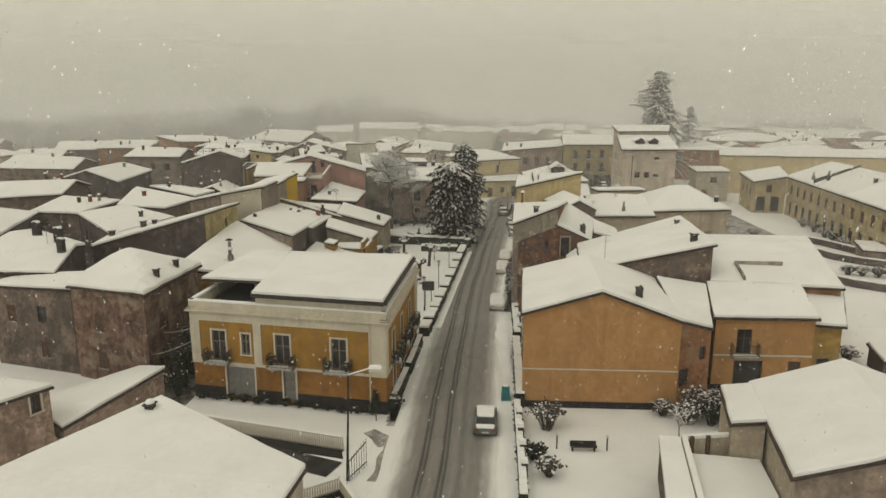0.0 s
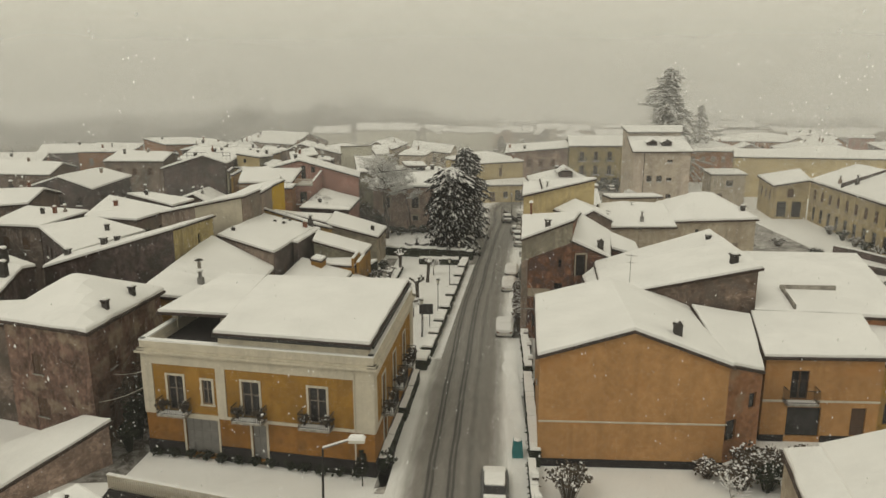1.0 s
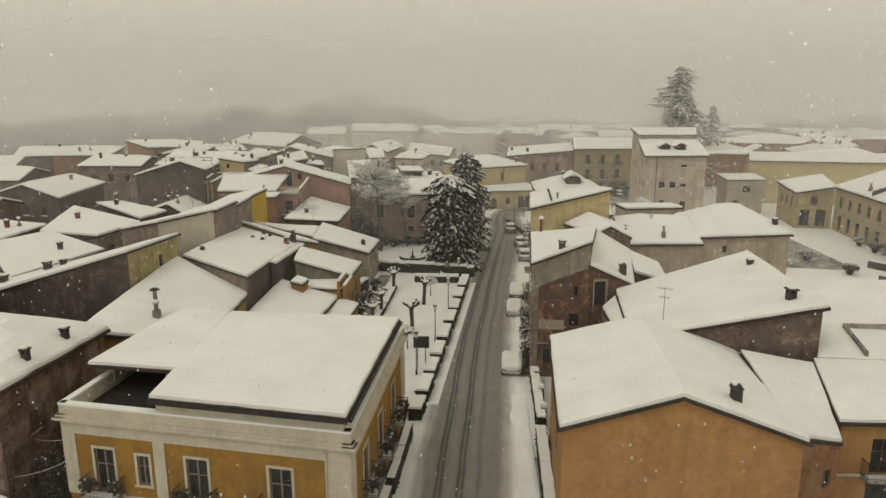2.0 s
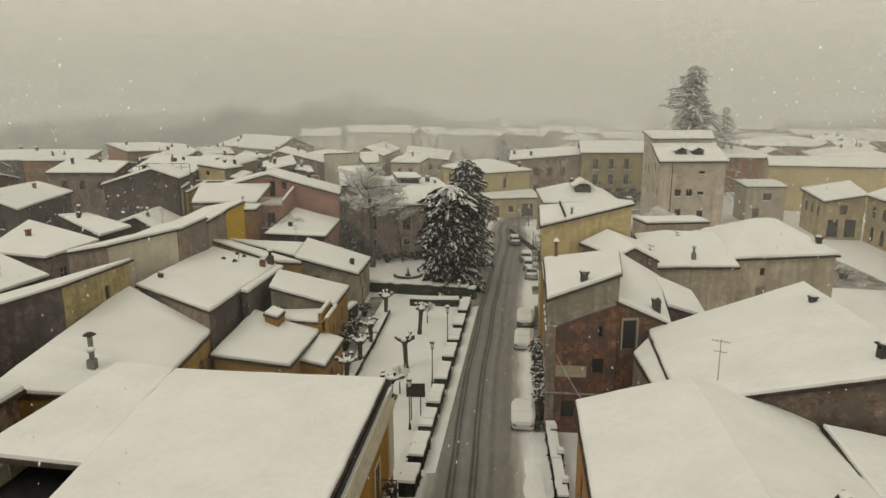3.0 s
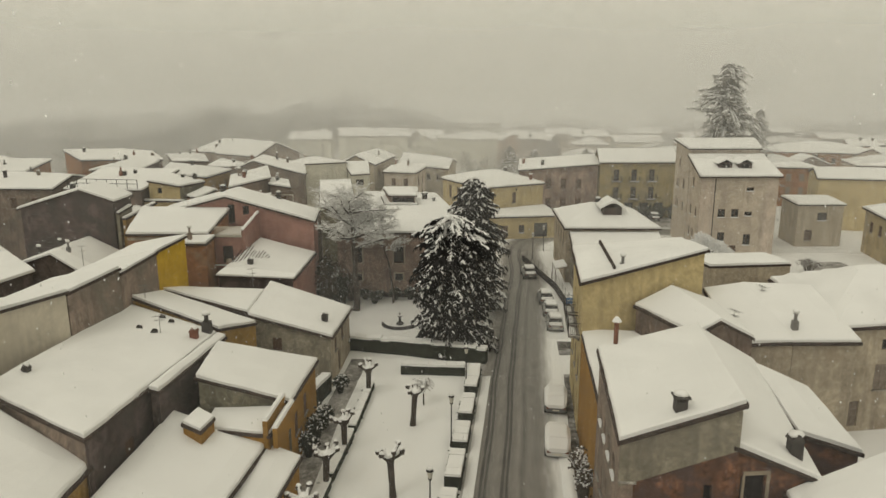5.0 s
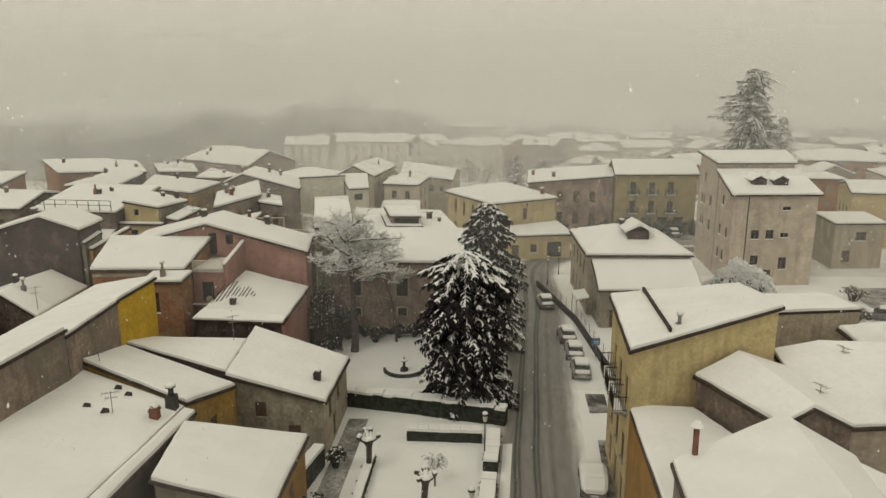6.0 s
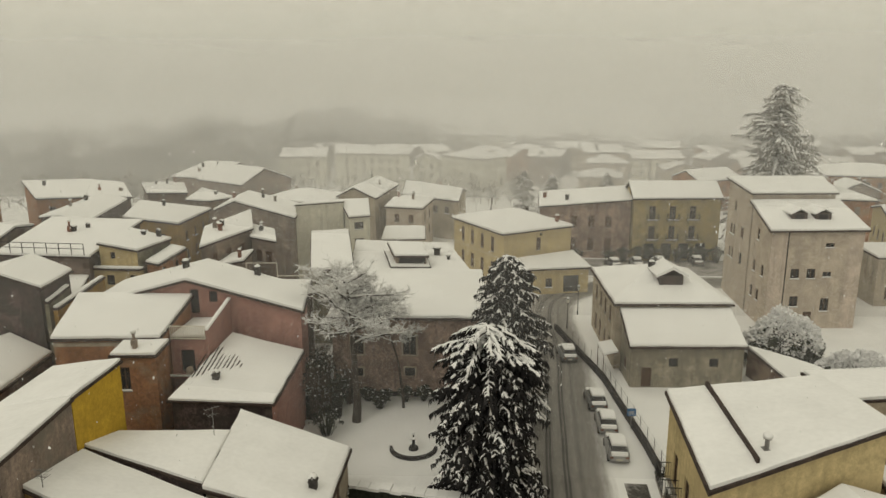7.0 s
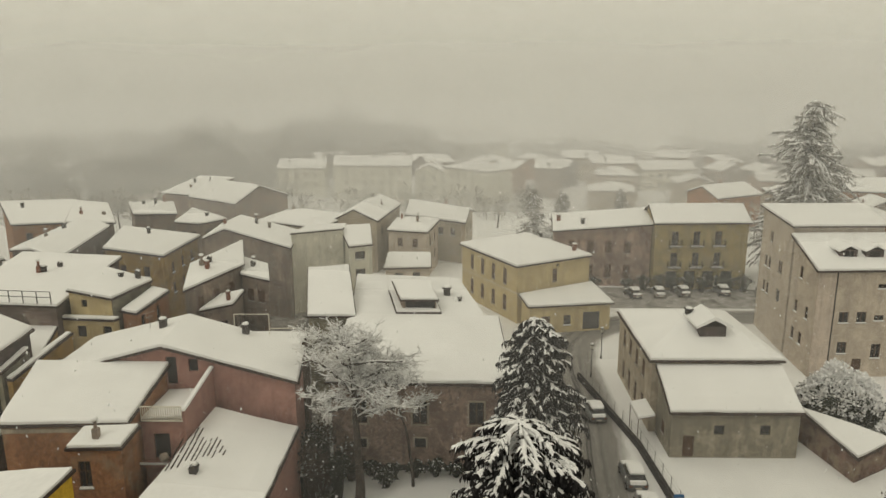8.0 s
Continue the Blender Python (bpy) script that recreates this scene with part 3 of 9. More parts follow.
def wall_mesh_geo(p, q, base, top, openings, mids=()):
    """One wall from p to q with its openings cut through; top is a function of the share along it."""
    g = Geo()
    p, q = Vector((*p, 0)), Vector((*q, 0))
    ln = (q - p).length
    x = (q - p) / ln
    inw = Vector((-x.y, x.x, 0))
    crest = [(0.0, top(0) - 0.02), *[(s * ln, top(s) - 0.02) for s in mids], (ln, top(1) - 0.02)]

    def height(s):
        for (s0, h0), (s1, h1) in zip(crest, crest[1:]):
            if s <= s1 + 1e-9:
                return lerp(h0, h1, (s - s0) / (s1 - s0))
        return crest[-1][1]

    def at(s, z, dep=0.0):
        r = p + x * s + inw * dep
        return (r.x, r.y, z)
    good = [(s, z0, w, h) for s, z0, w, h, *_ in openings
            if w / 2 < s < ln - w / 2 and all(z0 + h < height(e) - 0.05 for e in (s - w / 2, s + w / 2))]
    ss = sorted({0.0, ln, *[c[0] for c in crest], *[s - w / 2 for s, _, w, _ in good], *[s + w / 2 for s, _, w, _ in good]})
    zr = min(h for _, h in crest)
    zs = sorted({base, zr, max(h for _, h in crest) + 0.01, *[z for _, z, _, _ in good if z > base], *[z + h for _, z, _, h in good]})
    for s0, s1 in zip(ss, ss[1:]):
        h0, h1 = height(s0 + 1e-6), height(s1 - 1e-6)
        for z0, z1 in zip(zs, zs[1:]):
            sm, zm = (s0 + s1) / 2, (z0 + z1) / 2
            if z0 >= max(h0, h1) - 1e-4 or any(abs(sm - s) < w / 2 and b0 < zm < b0 + h for s, b0, w, h in good):
                continue
            cell, cut = [(s0, z0), (s1, z0), (s1, z1), (s0, z1)], []
            for (sa, za), (sb, zb) in zip(cell, cell[1:] + cell[:1]):
                da, db = lerp(h0, h1, (sa - s0) / (s1 - s0)) - za, lerp(h0, h1, (sb - s0) / (s1 - s0)) - zb
                if da >= 0:
                    cut.append((sa, za))
                if (da > 0) != (db > 0) and abs(da - db) > 1e-9:
                    k = da / (da - db)
                    cut.append((lerp(sa, sb, k), lerp(za, zb, k)))
            if len(cut) > 2:
                g.poly([at(*c) for c in cut])
    for s, z0, w, h in good:
        a, b, d = s - w / 2, s + w / 2, 0.26
        g.poly([at(a, z0), at(a, z0 + h), at(a, z0 + h, d), at(a, z0, d)])
        g.poly([at(b, z0), at(b, z0, d), at(b, z0 + h, d), at(b, z0 + h)])
        g.poly([at(a, z0 + h), at(b, z0 + h), at(b, z0 + h, d), at(a, z0 + h, d)])
        g.poly([at(a, z0), at(a, z0, d), at(b, z0, d), at(b, z0)])
    # shared corners become one
    seen, at_ = {}, []
    new_v = []
    for v in g.v:
        key = (round(v[0], 3), round(v[1], 3), round(v[2], 3))
        if key not in seen:
            seen[key] = len(new_v)
            new_v.append(v)
        at_.append(seen[key])
    g.v, g.f = new_v, [tuple(dict.fromkeys(at_[i] for i in f)) for f in g.f]
    g.f = [f for f in g.f if len(f) > 2]
    # inner leaf, so that the wall has its thickness
    g.poly([at(0.28, base, 0.28), at(0.28, zr, 0.28), at(ln - 0.28, zr, 0.28), at(ln - 0.28, base, 0.28)]) if not good else None
    return g, good


def chimney(root, x, y, z, h=1.1, w=0.55, mat=None, cap="slab", seed=0):
    """A stack on a roof, with its cap and a cushion of snow."""
    mat = mat or SLATE
    g = Geo()
    g.box(x - w / 2, y - w / 2, z - 0.35, x + w / 2, y + w / 2, z + h, top=0.94)
    s = part("chimney", g, mat, root)
    g = Geo()
    if cap == "slab":
        for k in ((-1, -1), (1, -1), (1, 1), (-1, 1)):
            g.box(x + k[0] * w * 0.36 - 0.06, y + k[1] * w * 0.36 - 0.06, z + h, x + k[0] * w * 0.36 + 0.06, y + k[1] * w * 0.36 + 0.06, z + h + 0.18)
        g.box(x - w * 0.66, y - w * 0.66, z + h + 0.18, x + w * 0.66, y + w * 0.66, z + h + 0.26)
    elif cap == "gable":
        g.hexa([(x - w * 0.6, y - w * 0.6, z + h), (x + w * 0.6, y - w * 0.6, z + h), (x + w * 0.6, y + w * 0.6, z + h), (x - w * 0.6, y + w * 0.6, z + h)],
               [(x - 0.04, y - w * 0.6, z + h + 0.35), (x + 0.04, y - w * 0.6, z + h + 0.35), (x + 0.04, y + w * 0.6, z + h + 0.35), (x - 0.04, y + w * 0.6, z + h + 0.35)])
    else:
        g.tube((x, y, z + h), (x, y, z + h + 0.5), w * 0.28, w * 0.28, 8)
        g.tube((x, y, z + h + 0.5), (x, y, z + h + 0.72), w * 0.5, 0.05, 8)
    c = part("cap", g, mat, s)
    g = Geo()
    zt = z + h + (0.26 if cap == "slab" else 0.2 if cap == "gable" else 0.6)
    g.blob((x, y, zt + 0.06), w * 0.62, w * 0.62, 0.16, seed, 0.12, 4, 8)
    part("snow", g, SNOW, s, smooth=True)


def house(label, pts, z, roof, mat, name="house", category="house", group="houses of the town", openings=None, chimneys=(), base=-0.05, over=0.35,
          snow=0.30, gap=1.1, roof_mat=None, trim=None, wood=None, plinth=0.0, courses=(), mats=None, plinth_mat=None, seed=None):
    """A house on four corners (counter-clockwise, the first edge towards the street) with eave heights z; sides are numbered from that edge."""
    openings = openings or {}
    wood = wood or BROWNWOOD
    cx, cy = sum(p[0] for p in pts) / 4, sum(p[1] for p in pts) / 4
    root = thing(name, (cx, cy, 0), label, category, group)
    fn = roof_height(z, roof)
    edge = [lambda s: fn(s, 0), lambda s: fn(1, s), lambda s: fn(1 - s, 1), lambda s: fn(0, 1 - s)]
    for k in range(4):
        p, q = pts[k], pts[(k + 1) % 4]
        mids = ()
        if roof[0] == "gable_v" and k in (0, 2):
            mids = (roof[1] if k == 0 else 1 - roof[1],)
        if roof[0] == "gable_u" and k in (1, 3):
            mids = (roof[1] if k == 1 else 1 - roof[1],)
        g, good = wall_mesh_geo(p, q, base, edge[k], openings.get(k, ()), mids)
        w = part("wall", g, (mats or {}).get(k, mat), root)
        x = Vector((q[0] - p[0], q[1] - p[1], 0))
        ln = x.length
        x.normalize()
        inw = Vector((-x.y, x.x, 0))
        rot = Matrix(((x.x, inw.x, 0, 0), (x.y, inw.y, 0, 0), (0, 0, 1, 0), (0, 0, 0, 1)))
        for op in openings.get(k, ()):
            if op[:4] in good:
                s = op[0]
                m = Matrix.Translation((p[0] + x.x * s, p[1] + x.y * s, op[1])) @ rot
                fill_opening(root, m, op[2], op[3], op[4], trim, op[5] if len(op) > 5 else wood)
        base_m = Matrix.Translation((p[0], p[1], 0)) @ rot
        if plinth and k in (0, 1, 3):
            cuts = sorted((o[0] - o[2] / 2 - 0.1, o[0] + o[2] / 2 + 0.1) for o in good if o[1] < plinth)
            s = -0.04
            for c0, c1 in [*cuts, (ln + 0.04, ln)]:
                if c0 > s:
                    g = Geo()
                    g.box(s, -0.05, base, c0, 0.02, plinth, base_m)
                    part("plinth", g, plinth_mat or PLINTH, root)
                s = c1
        for side, zc, th, cm in courses:
            if side == k:
                g = Geo()
                g.box(0.0, -0.07, zc, ln, 0.02, zc + th, base_m)
                part("string_course", g, cm, root)
    rf = roof_parts(root, pts, fn, roof, over, snow, gap, roof_mat, seed=seed if seed is not None else cx * 0.37)
    for i, ch in enumerate(chimneys):
        u, v = ch[0], ch[1]
        px = lerp(lerp(pts[0][0], pts[1][0], u), lerp(pts[3][0], pts[2][0], u), v)
        py = lerp(lerp(pts[0][1], pts[1][1], u), lerp(pts[3][1], pts[2][1], u), v)
        chimney(root, px, py, fn(u, v), *ch[2:], seed=i + int(cx))
    return root


def row(n, ln, sill, w, h, kind="w", skip=(), lo=0.1, hi=0.9):
    """n openings spread evenly along a wall of length ln."""
    return [(round(ln * lerp(lo, hi, (i + 0.5) / n), 2), sill, w, h, kind) for i in range(n) if i not in skip]
# ---------------------------------------------------------------- ground, road, haze sheets
def ground_height(x, y):
    """Flat town, with wooded slopes rising beyond it."""
    d = max(0.0, y - 300 - 0.12 * x)
    west = min(1.0, max(0.0, (24 - x) / 44))
    rise = lerp(3.0, 12.0, west) * min(1.0, d / 70) ** 1.2 * max(0.1, 0.46 + 0.7 * bumps(x, y * 0.3, 0.011, 3.0) + 0.5 * bumps(x, y * 0.5, 0.03, 7.0) + 0.75 * math.exp(-((x + 50) / 45) ** 2))
    return max(0.0, rise) * (0.6 + 0.4 * math.exp(-(min(0.0, x + 60) / 60) ** 2))


g = Geo()
xs = [-2600, -1600, -1000, -700] + [-500 + 25 * i for i in range(41)] + [700, 1000, 1600, 2600]
ys = [-1800, -900, -400, -150] + [-60 + 25 * i for i in range(33)] + [900, 1200, 1800, 2800]
for y in ys:
    for x in xs:
        g.v.append((x, y, ground_height(x, y)))
for j in range(len(ys) - 1):
    for i in range(len(xs) - 1):
        q = j * len(xs) + i
        g.f.append((q, q + 1, q + 1 + len(xs), q + len(xs)))
solid("ground", g, SNOW, "snow-covered ground of the town and its fields", "ground", kind="structure", smooth=True)

CENTRE = [(-30, -1.6), (0, -0.7), (20, 0.0), (35, 0.55), (54, 1.25), (70, 2.05), (83, 2.8), (94, 3.8), (104, 4.6), (114, 5.6), (127, 6.9), (139, 8.2), (150, 8.6), (158, 10.2),
          (163, 14.0), (166, 20.0), (168, 30.0), (168, 48.0)]


def on_road(k):
    i = min(int(k), len(CENTRE) - 2)
    t = k - i
    p0, p1, p2, p3 = [Vector((CENTRE[max(0, min(len(CENTRE) - 1, j))][1], CENTRE[max(0, min(len(CENTRE) - 1, j))][0], 0)) for j in (i - 1, i, i + 1, i + 2)]
    return 0.5 * ((2 * p1) + (p2 - p0) * t + (2 * p0 - 5 * p1 + 4 * p2 - p3) * t * t + (3 * p1 - p0 - 3 * p2 + p3) * t ** 3)


def road():
    me = bpy.data.meshes.new("road")
    verts, faces, uvs = [], [], []
    across = [-4.3, -3.6, -2.6, -2.0, -1.62, -1.45, -1.2, -0.8, -0.35, -0.15, 0.1, 0.6, 1.2, 1.7, 2.2, 2.7, 3.5, 4.2]
    dip = [0.0, 0.06, 0.05, 0.03, 0.008, 0.008, 0.03, 0.035, 0.008, 0.008, 0.03, 0.035, 0.015, 0.02, 0.035, 0.05, 0.06, 0.0]
    n = (len(CENTRE) - 1) * 8
    along = 0.0
    last = on_road(0)
    for k in range(n + 1):
        p = on_road(k / 8)
        d = (on_road(min(k / 8 + 0.05, len(CENTRE) - 1.001)) - on_road(max(0, k / 8 - 0.05))).normalized()
        along += (p - last).length
        last = p
        side = Vector((d.y, -d.x, 0))
        for x, z in zip(across, dip):
            e = p + side * (x + (0.25 * bumps(x, along, 0.3, 5.0) if abs(x) > 2.5 else 0))
            verts.append((e.x, e.y, 0.006 + z + 0.012 * bumps(e.x, e.y, 1.5)))
            uvs.append((x, along))
    w = len(across)
    for k in range(n):
        for i in range(w - 1):
            faces.append((k * w + i, k * w + i + 1, (k + 1) * w + i + 1, (k + 1) * w + i))
    me.from_pydata(verts, [], faces)
    layer = me.uv_layers.new(name="across")
    for lp in me.loops:
        layer.data[lp.index].uv = uvs[lp.vertex_index]
    me.materials.append(road_material())
    ob = new("road", me)
    tagged(ob, "slushy asphalt street with dark wheel tracks", "road", kind="structure")


road()

# flat sheets stand in for the haze; low ones hang over the roofs, below the flight; the far ones stand higher
HAZE_SHEETS = ((26, 0.032, 21.0, 0.8), (68, 0.05, 21.0, 0.8), (112, 0.09, 62.0, 0.5), (152, 0.13, 62.0, 0.5), (200, 0.20, 62.0, 0.5), (258, 0.40, 74.0, 0.35), (345, 0.58, 74.0, 0.35))
for y, dens, top, clear_from in HAZE_SHEETS:
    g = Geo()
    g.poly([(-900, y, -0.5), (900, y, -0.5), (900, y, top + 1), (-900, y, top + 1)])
    solid("mist", g, haze_sheet_material("snow_mist", dens, top, clear_from), "flat see-through sheet standing in for snow haze over the town", "mist", "mist veils", "stuff")

# ---------------------------------------------------------------- the ochre house at the corner
def ochre_house():
    a, b, c, d = (-19.9, 48.6), (-4.05, 45.9), (-3.0, 61.6), (-18.6, 62.4)
    root = thing("house", (-11, 54, 0), "two-storey ochre corner house with white cornice, balconies and snowy roof", "house", "houses of the town")
    ops = {0: [(2.35, 3.35, 1.15, 2.45, "b"), (4.65, 3.95, 0.7, 1.7, "w"), (7.75, 3.35, 1.2, 2.45, "b"), (12.35, 3.35, 1.2, 2.45, "b"),
               (4.05, 0.35, 2.4, 2.5, "g"), (8.2, 0.35, 1.0, 2.5, "d")],
           1: [(3.2, 3.35, 1.1, 2.4, "b"), (7.2, 3.35, 1.1, 2.4, "b"), (11.4, 3.35, 1.1, 2.4, "b"), (3.4, 0.4, 1.1, 2.3, "d"), (7.4, 0.9, 1.1, 1.5, "s"), (11.6, 0.4, 1.1, 2.3, "d")],
           3: [(4, 4, 0.9, 1.5, "w"), (9, 4, 0.9, 1.5, "w")]}
    pts = [a, b, c, d]
    for k in range(4):
        p, q = pts[k], pts[(k + 1) % 4]
        g, low_good = wall_mesh_geo(p, q, -0.05, lambda s: 3.12, [o for o in ops.get(k, ()) if o[1] < 3.0])
        part("wall", g, OCHRE_LOW, root, "brownish lower wall")
        g, good = wall_mesh_geo(p, q, 3.1, lambda s: 7.3, [o for o in ops.get(k, ()) if o[1] > 3.0])
        part("wall", g, OCHRE, root)
        good = low_good + good
        x = Vector((q[0] - p[0], q[1] - p[1], 0))
        ln = x.length
        x.normalize()
        rot = Matrix(((x.x, -x.y, 0, p[0]), (x.y, x.x, 0, p[1]), (0, 0, 1, 0), (0, 0, 0, 1)))
        for op in ops.get(k, ()):
            if op[:4] in good:
                fill_opening(root, rot @ Matrix.Translation((op[0], 0, op[1])), op[2], op[3], op[4], CREAM, FADED if op[4] in "wb" else GREYMETAL)
        cuts = sorted((o[0] - o[2] / 2 - 0.14, o[0] + o[2] / 2 + 0.14) for o in good if o[1] < 0.9)
        s = -0.05
        for c0, c1 in [*cuts, (ln + 0.05, ln)]:
            if c0 > s:
                g = Geo()
                g.box(s, -0.06, -0.05, c0, 0.02, 1.05, rot)
                part("plinth", g, PLINTH, root)
            s = c1
        g = Geo()
        g.box(-0.02, -0.07, 3.0, ln + 0.02, 0.02, 3.2, rot)
        part("string_course", g, CREAM, root)
        # entablature, cornice and parapet
        for what, box in (("entablature", (-0.03, -0.06, 6.55, ln + 0.03, 0.02, 7.32)), ("cornice", (-0.30, -0.32, 7.32, ln + 0.30, 0.35, 7.48)),
                          ("moulding", (-0.18, -0.20, 7.48, ln + 0.18, 0.35, 7.60)), ("parapet", (-0.04, -0.05, 7.60, ln + 0.04, 0.30, 8.10))):
            g = Geo()
            g.box(*box, rot)
            part(what, g, CREAM, root)
        g = Geo()
        g.box(-0.05, -0.07, 8.10, ln + 0.05, 0.32, 8.22, rot, top=0.998)
        part("snow", g, SNOW, root, "snow along the parapet")
        for s0, s1 in ((-0.03, 0.75), (ln - 1.25, ln + 0.03)) + (((5.35, 6.0),) if k == 0 else ()):
            g = Geo()
            g.box(s0, -0.08, 3.2, s1, 0.015, 6.55, rot)
            part("pilaster", g, CREAM, root)
    # drainpipe on the street corner
    g = Geo()
    g.tube((-5.3, 46.0, 0.2), (-5.3, 46.0, 7.0), 0.06, 0.06, 6)
    part("drainpipe", g, CREAM, root)
    # deck at terrace level
    g = Geo()
    g.hexa([(-19.5, 48.95, 7.0), (-4.4, 46.3, 7.0), (-3.4, 61.2, 7.0), (-18.3, 62.0, 7.0)], [(-19.5, 48.95, 7.3), (-4.4, 46.3, 7.3), (-3.4, 61.2, 7.3), (-18.3, 62.0, 7.3)])
    t = part("terrace_floor", g, PLINTH, root, "dark wet terrace floor")
    g = Geo()
    g.hexa([(-19.4, 49.0, 7.302), (-15.6, 48.4, 7.302), (-15.5, 49.3, 7.302), (-19.3, 49.9, 7.302)], [(-19.4, 49.1, 7.38), (-15.6, 48.5, 7.38), (-15.5, 49.2, 7.32), (-19.3, 49.8, 7.32)])
    part("snow", g, SNOW, t)
    # raised roof over the street side
    rp = [(-14.5, 47.6), (-4.2, 45.75), (-3.15, 60.0), (-14.9, 60.9)]
    z = (9.0, 9.0, 9.1, 9.1)
    fn = roof_height(z, ("shed",))
    for k in range(4):
        p, q = rp[k], rp[(k + 1) % 4]
        inn = [(lerp(p[0], -9.2, 0.03), lerp(p[1], 53.6, 0.03)), (lerp(q[0], -9.2, 0.03), lerp(q[1], 53.6, 0.03))]
        e = [lambda s: fn(s, 0), lambda s: fn(1, s), lambda s: fn(1 - s, 1), lambda s: fn(0, 1 - s)][k]
        g, _ = wall_mesh_geo(inn[0], inn[1], 7.3, e, ())
        part("attic_wall", g, CREAM if k != 3 else GREY, root)
    roof_parts(root, rp, fn, ("shed",), 0.12, 0.34, 1.0, TILE, seed=2.0)
    # dark gutters under the eaves, and the pale ledge that carries them
    for p, q in (((-14.55, 47.42, 8.84), (-4.1, 45.56, 8.84)), ((-3.98, 45.7, 8.84), (-2.95, 60.0, 8.94))):
        g = Geo()
        g.tube(p, q, 0.10, 0.10, 8)
        part("gutter", g, IRON, root)
    # roofed loggia behind the terrace
    lp = [(-19.9, 52.1), (-14.75, 51.35), (-15.1, 60.9), (-18.7, 61.9)]
    z = (8.95, 8.98, 9.08, 9.0)
    fn = roof_height(z, ("shed",))
    roof_parts(root, lp, fn, ("shed",), 0.25, 0.30, 1.0, TILE, seed=3.0)
    for x, y in ((-19.3, 53.0), (-15.6, 52.4)):
        g = Geo()
        g.box(x - 0.18, y - 0.18, 7.3, x + 0.18, y + 0.18, 9.0)
        part("post", g, CREAM, root)
    g, _ = wall_mesh_geo((-19.3, 57.5), (-15.8, 57.2), 7.3, lambda s: 9.2, ())
    part("wall", g, DARK, root)


ochre_house()

# ---------------------------------------------------------------- orange houses across the street
house("plain orange gable-fronted house with a thick snowy roof", [(6.35, 47.75), (18.2, 47.55), (19.0, 60.2), (7.3, 60.4)], (7.75, 7.3, 7.4, 7.75), ("gable_v", 0.49, 9.5, 9.2),
      ORANGE, courses=((0, 3.15, 0.10, CREAM),), plinth=0.55, chimneys=((0.74, 0.10, 1.0, 0.5, SLATE, "gable"),), over=0.28, snow=0.34,
      openings={1: [(1.5, 0.9, 1.0, 1.3, "w")], 3: [(3, 3.9, 0.9, 1.4, "s"), (8, 3.9, 0.9, 1.4, "s"), (3, 0.9, 0.9, 1.4, "s"), (8, 0.3, 1.0, 2.1, "d")]})
house("narrow orange side wing with brick patches under a snowy lean-to roof", [(18.4, 48.3), (21.35, 50.0), (22.8, 56.7), (19.0, 57.6)], (7.05, 5.95, 7.5, 7.9), ("shed",), TERRA, over=0.2,
      openings={0: [(0.7, 1.5, 1.0, 1.5, "o"), (2.6, 3.4, 0.7, 1.1, "o")]})
house("orange house with a balcony and snowy roof beside the garden", [(22.2, 51.6), (30.1, 51.5), (30.8, 56.4), (23.3, 56.9)], (6.4, 6.4, 7.55, 7.6), ("shed",), ORANGE,
      courses=((0, 3.0, 0.14, CREAM),), plinth=0.5, over=0.3, openings={0: [(2.4, 3.2, 1.2, 2.1, "b"), (2.9, 0.4, 2.3, 2.2, "o"), (6.6, 0.5, 1.0, 2.1, "d")]})
house("low brown side block with a jutting snowy roof", [(30.35, 52.3), (32.7, 52.3), (35.2, 58.2), (31.1, 56.9)], (5.7, 5.6, 6.45, 6.5), ("shed",), MUSTARD, over=0.5,
      openings={0: [(1.1, 1.0, 1.0, 1.6, "o")]})
house("long low house under one broad snowy roof", [(23.75, 57.5), (34.8, 57.1), (37.6, 70.2), (25.5, 71.0)], (7.65, 7.35, 9.05, 9.05), ("shed",), TERRA, over=0.3, snow=0.36,
      openings={1: row(3, 13, 4.5, 1.0, 1.4, "s")})
root = thing("roof_upstand", (28.5, 60.0, 8.0), "low tiled upstand poking through the snow of the broad roof", "upstand")
for p, q in (((26.5, 57.4), (27.1, 61.4)), ((27.1, 61.4), (31.4, 61.3))):
    g = Geo()
    n = Vector((q[1] - p[1], p[0] - q[0], 0)).normalized() * 0.09
    z0, z1 = [7.45 + 0.117 * (y - 57.1) for y in (p[1], q[1])]
    g.hexa([(p[0] - n.x, p[1] - n.y, z0), (p[0] + n.x, p[1] + n.y, z0), (q[0] + n.x, q[1] + n.y, z1), (q[0] - n.x, q[1] - n.y, z1)],
           [(p[0] - n.x, p[1] - n.y, z0 + 0.72), (p[0] + n.x, p[1] + n.y, z0 + 0.72), (q[0] + n.x, q[1] + n.y, z1 + 0.72), (q[0] - n.x, q[1] - n.y, z1 + 0.72)])
    part("tile_edge", g, CONCRETE, root)
house("house with a steep grey gable wall and snowy single-pitch roof", [(12.8, 60.4), (23.6, 57.6), (25.8, 75.4), (14.1, 71.9)], (7.9, 11.0, 10.3, 7.8), ("shed",), RUBBLE, over=0.3, snow=0.36,
      chimneys=((0.88, 0.10, 0.8, 0.55, SLATE, "slab"), (0.90, 0.72, 0.5, 0.4, SLATE, "slab")), openings={3: [(6, 3.5, 1, 1.4, "s")]})
house("narrow lean-to strip of snowy roof along the grey house", [(12.0, 60.6), (12.7, 60.5), (13.9, 71.6), (12.5, 70.0)], (7.5, 7.6, 7.4, 6.9), ("shed",), GREY, over=0.1, snow=0.3, name="house_annex", category="annex")

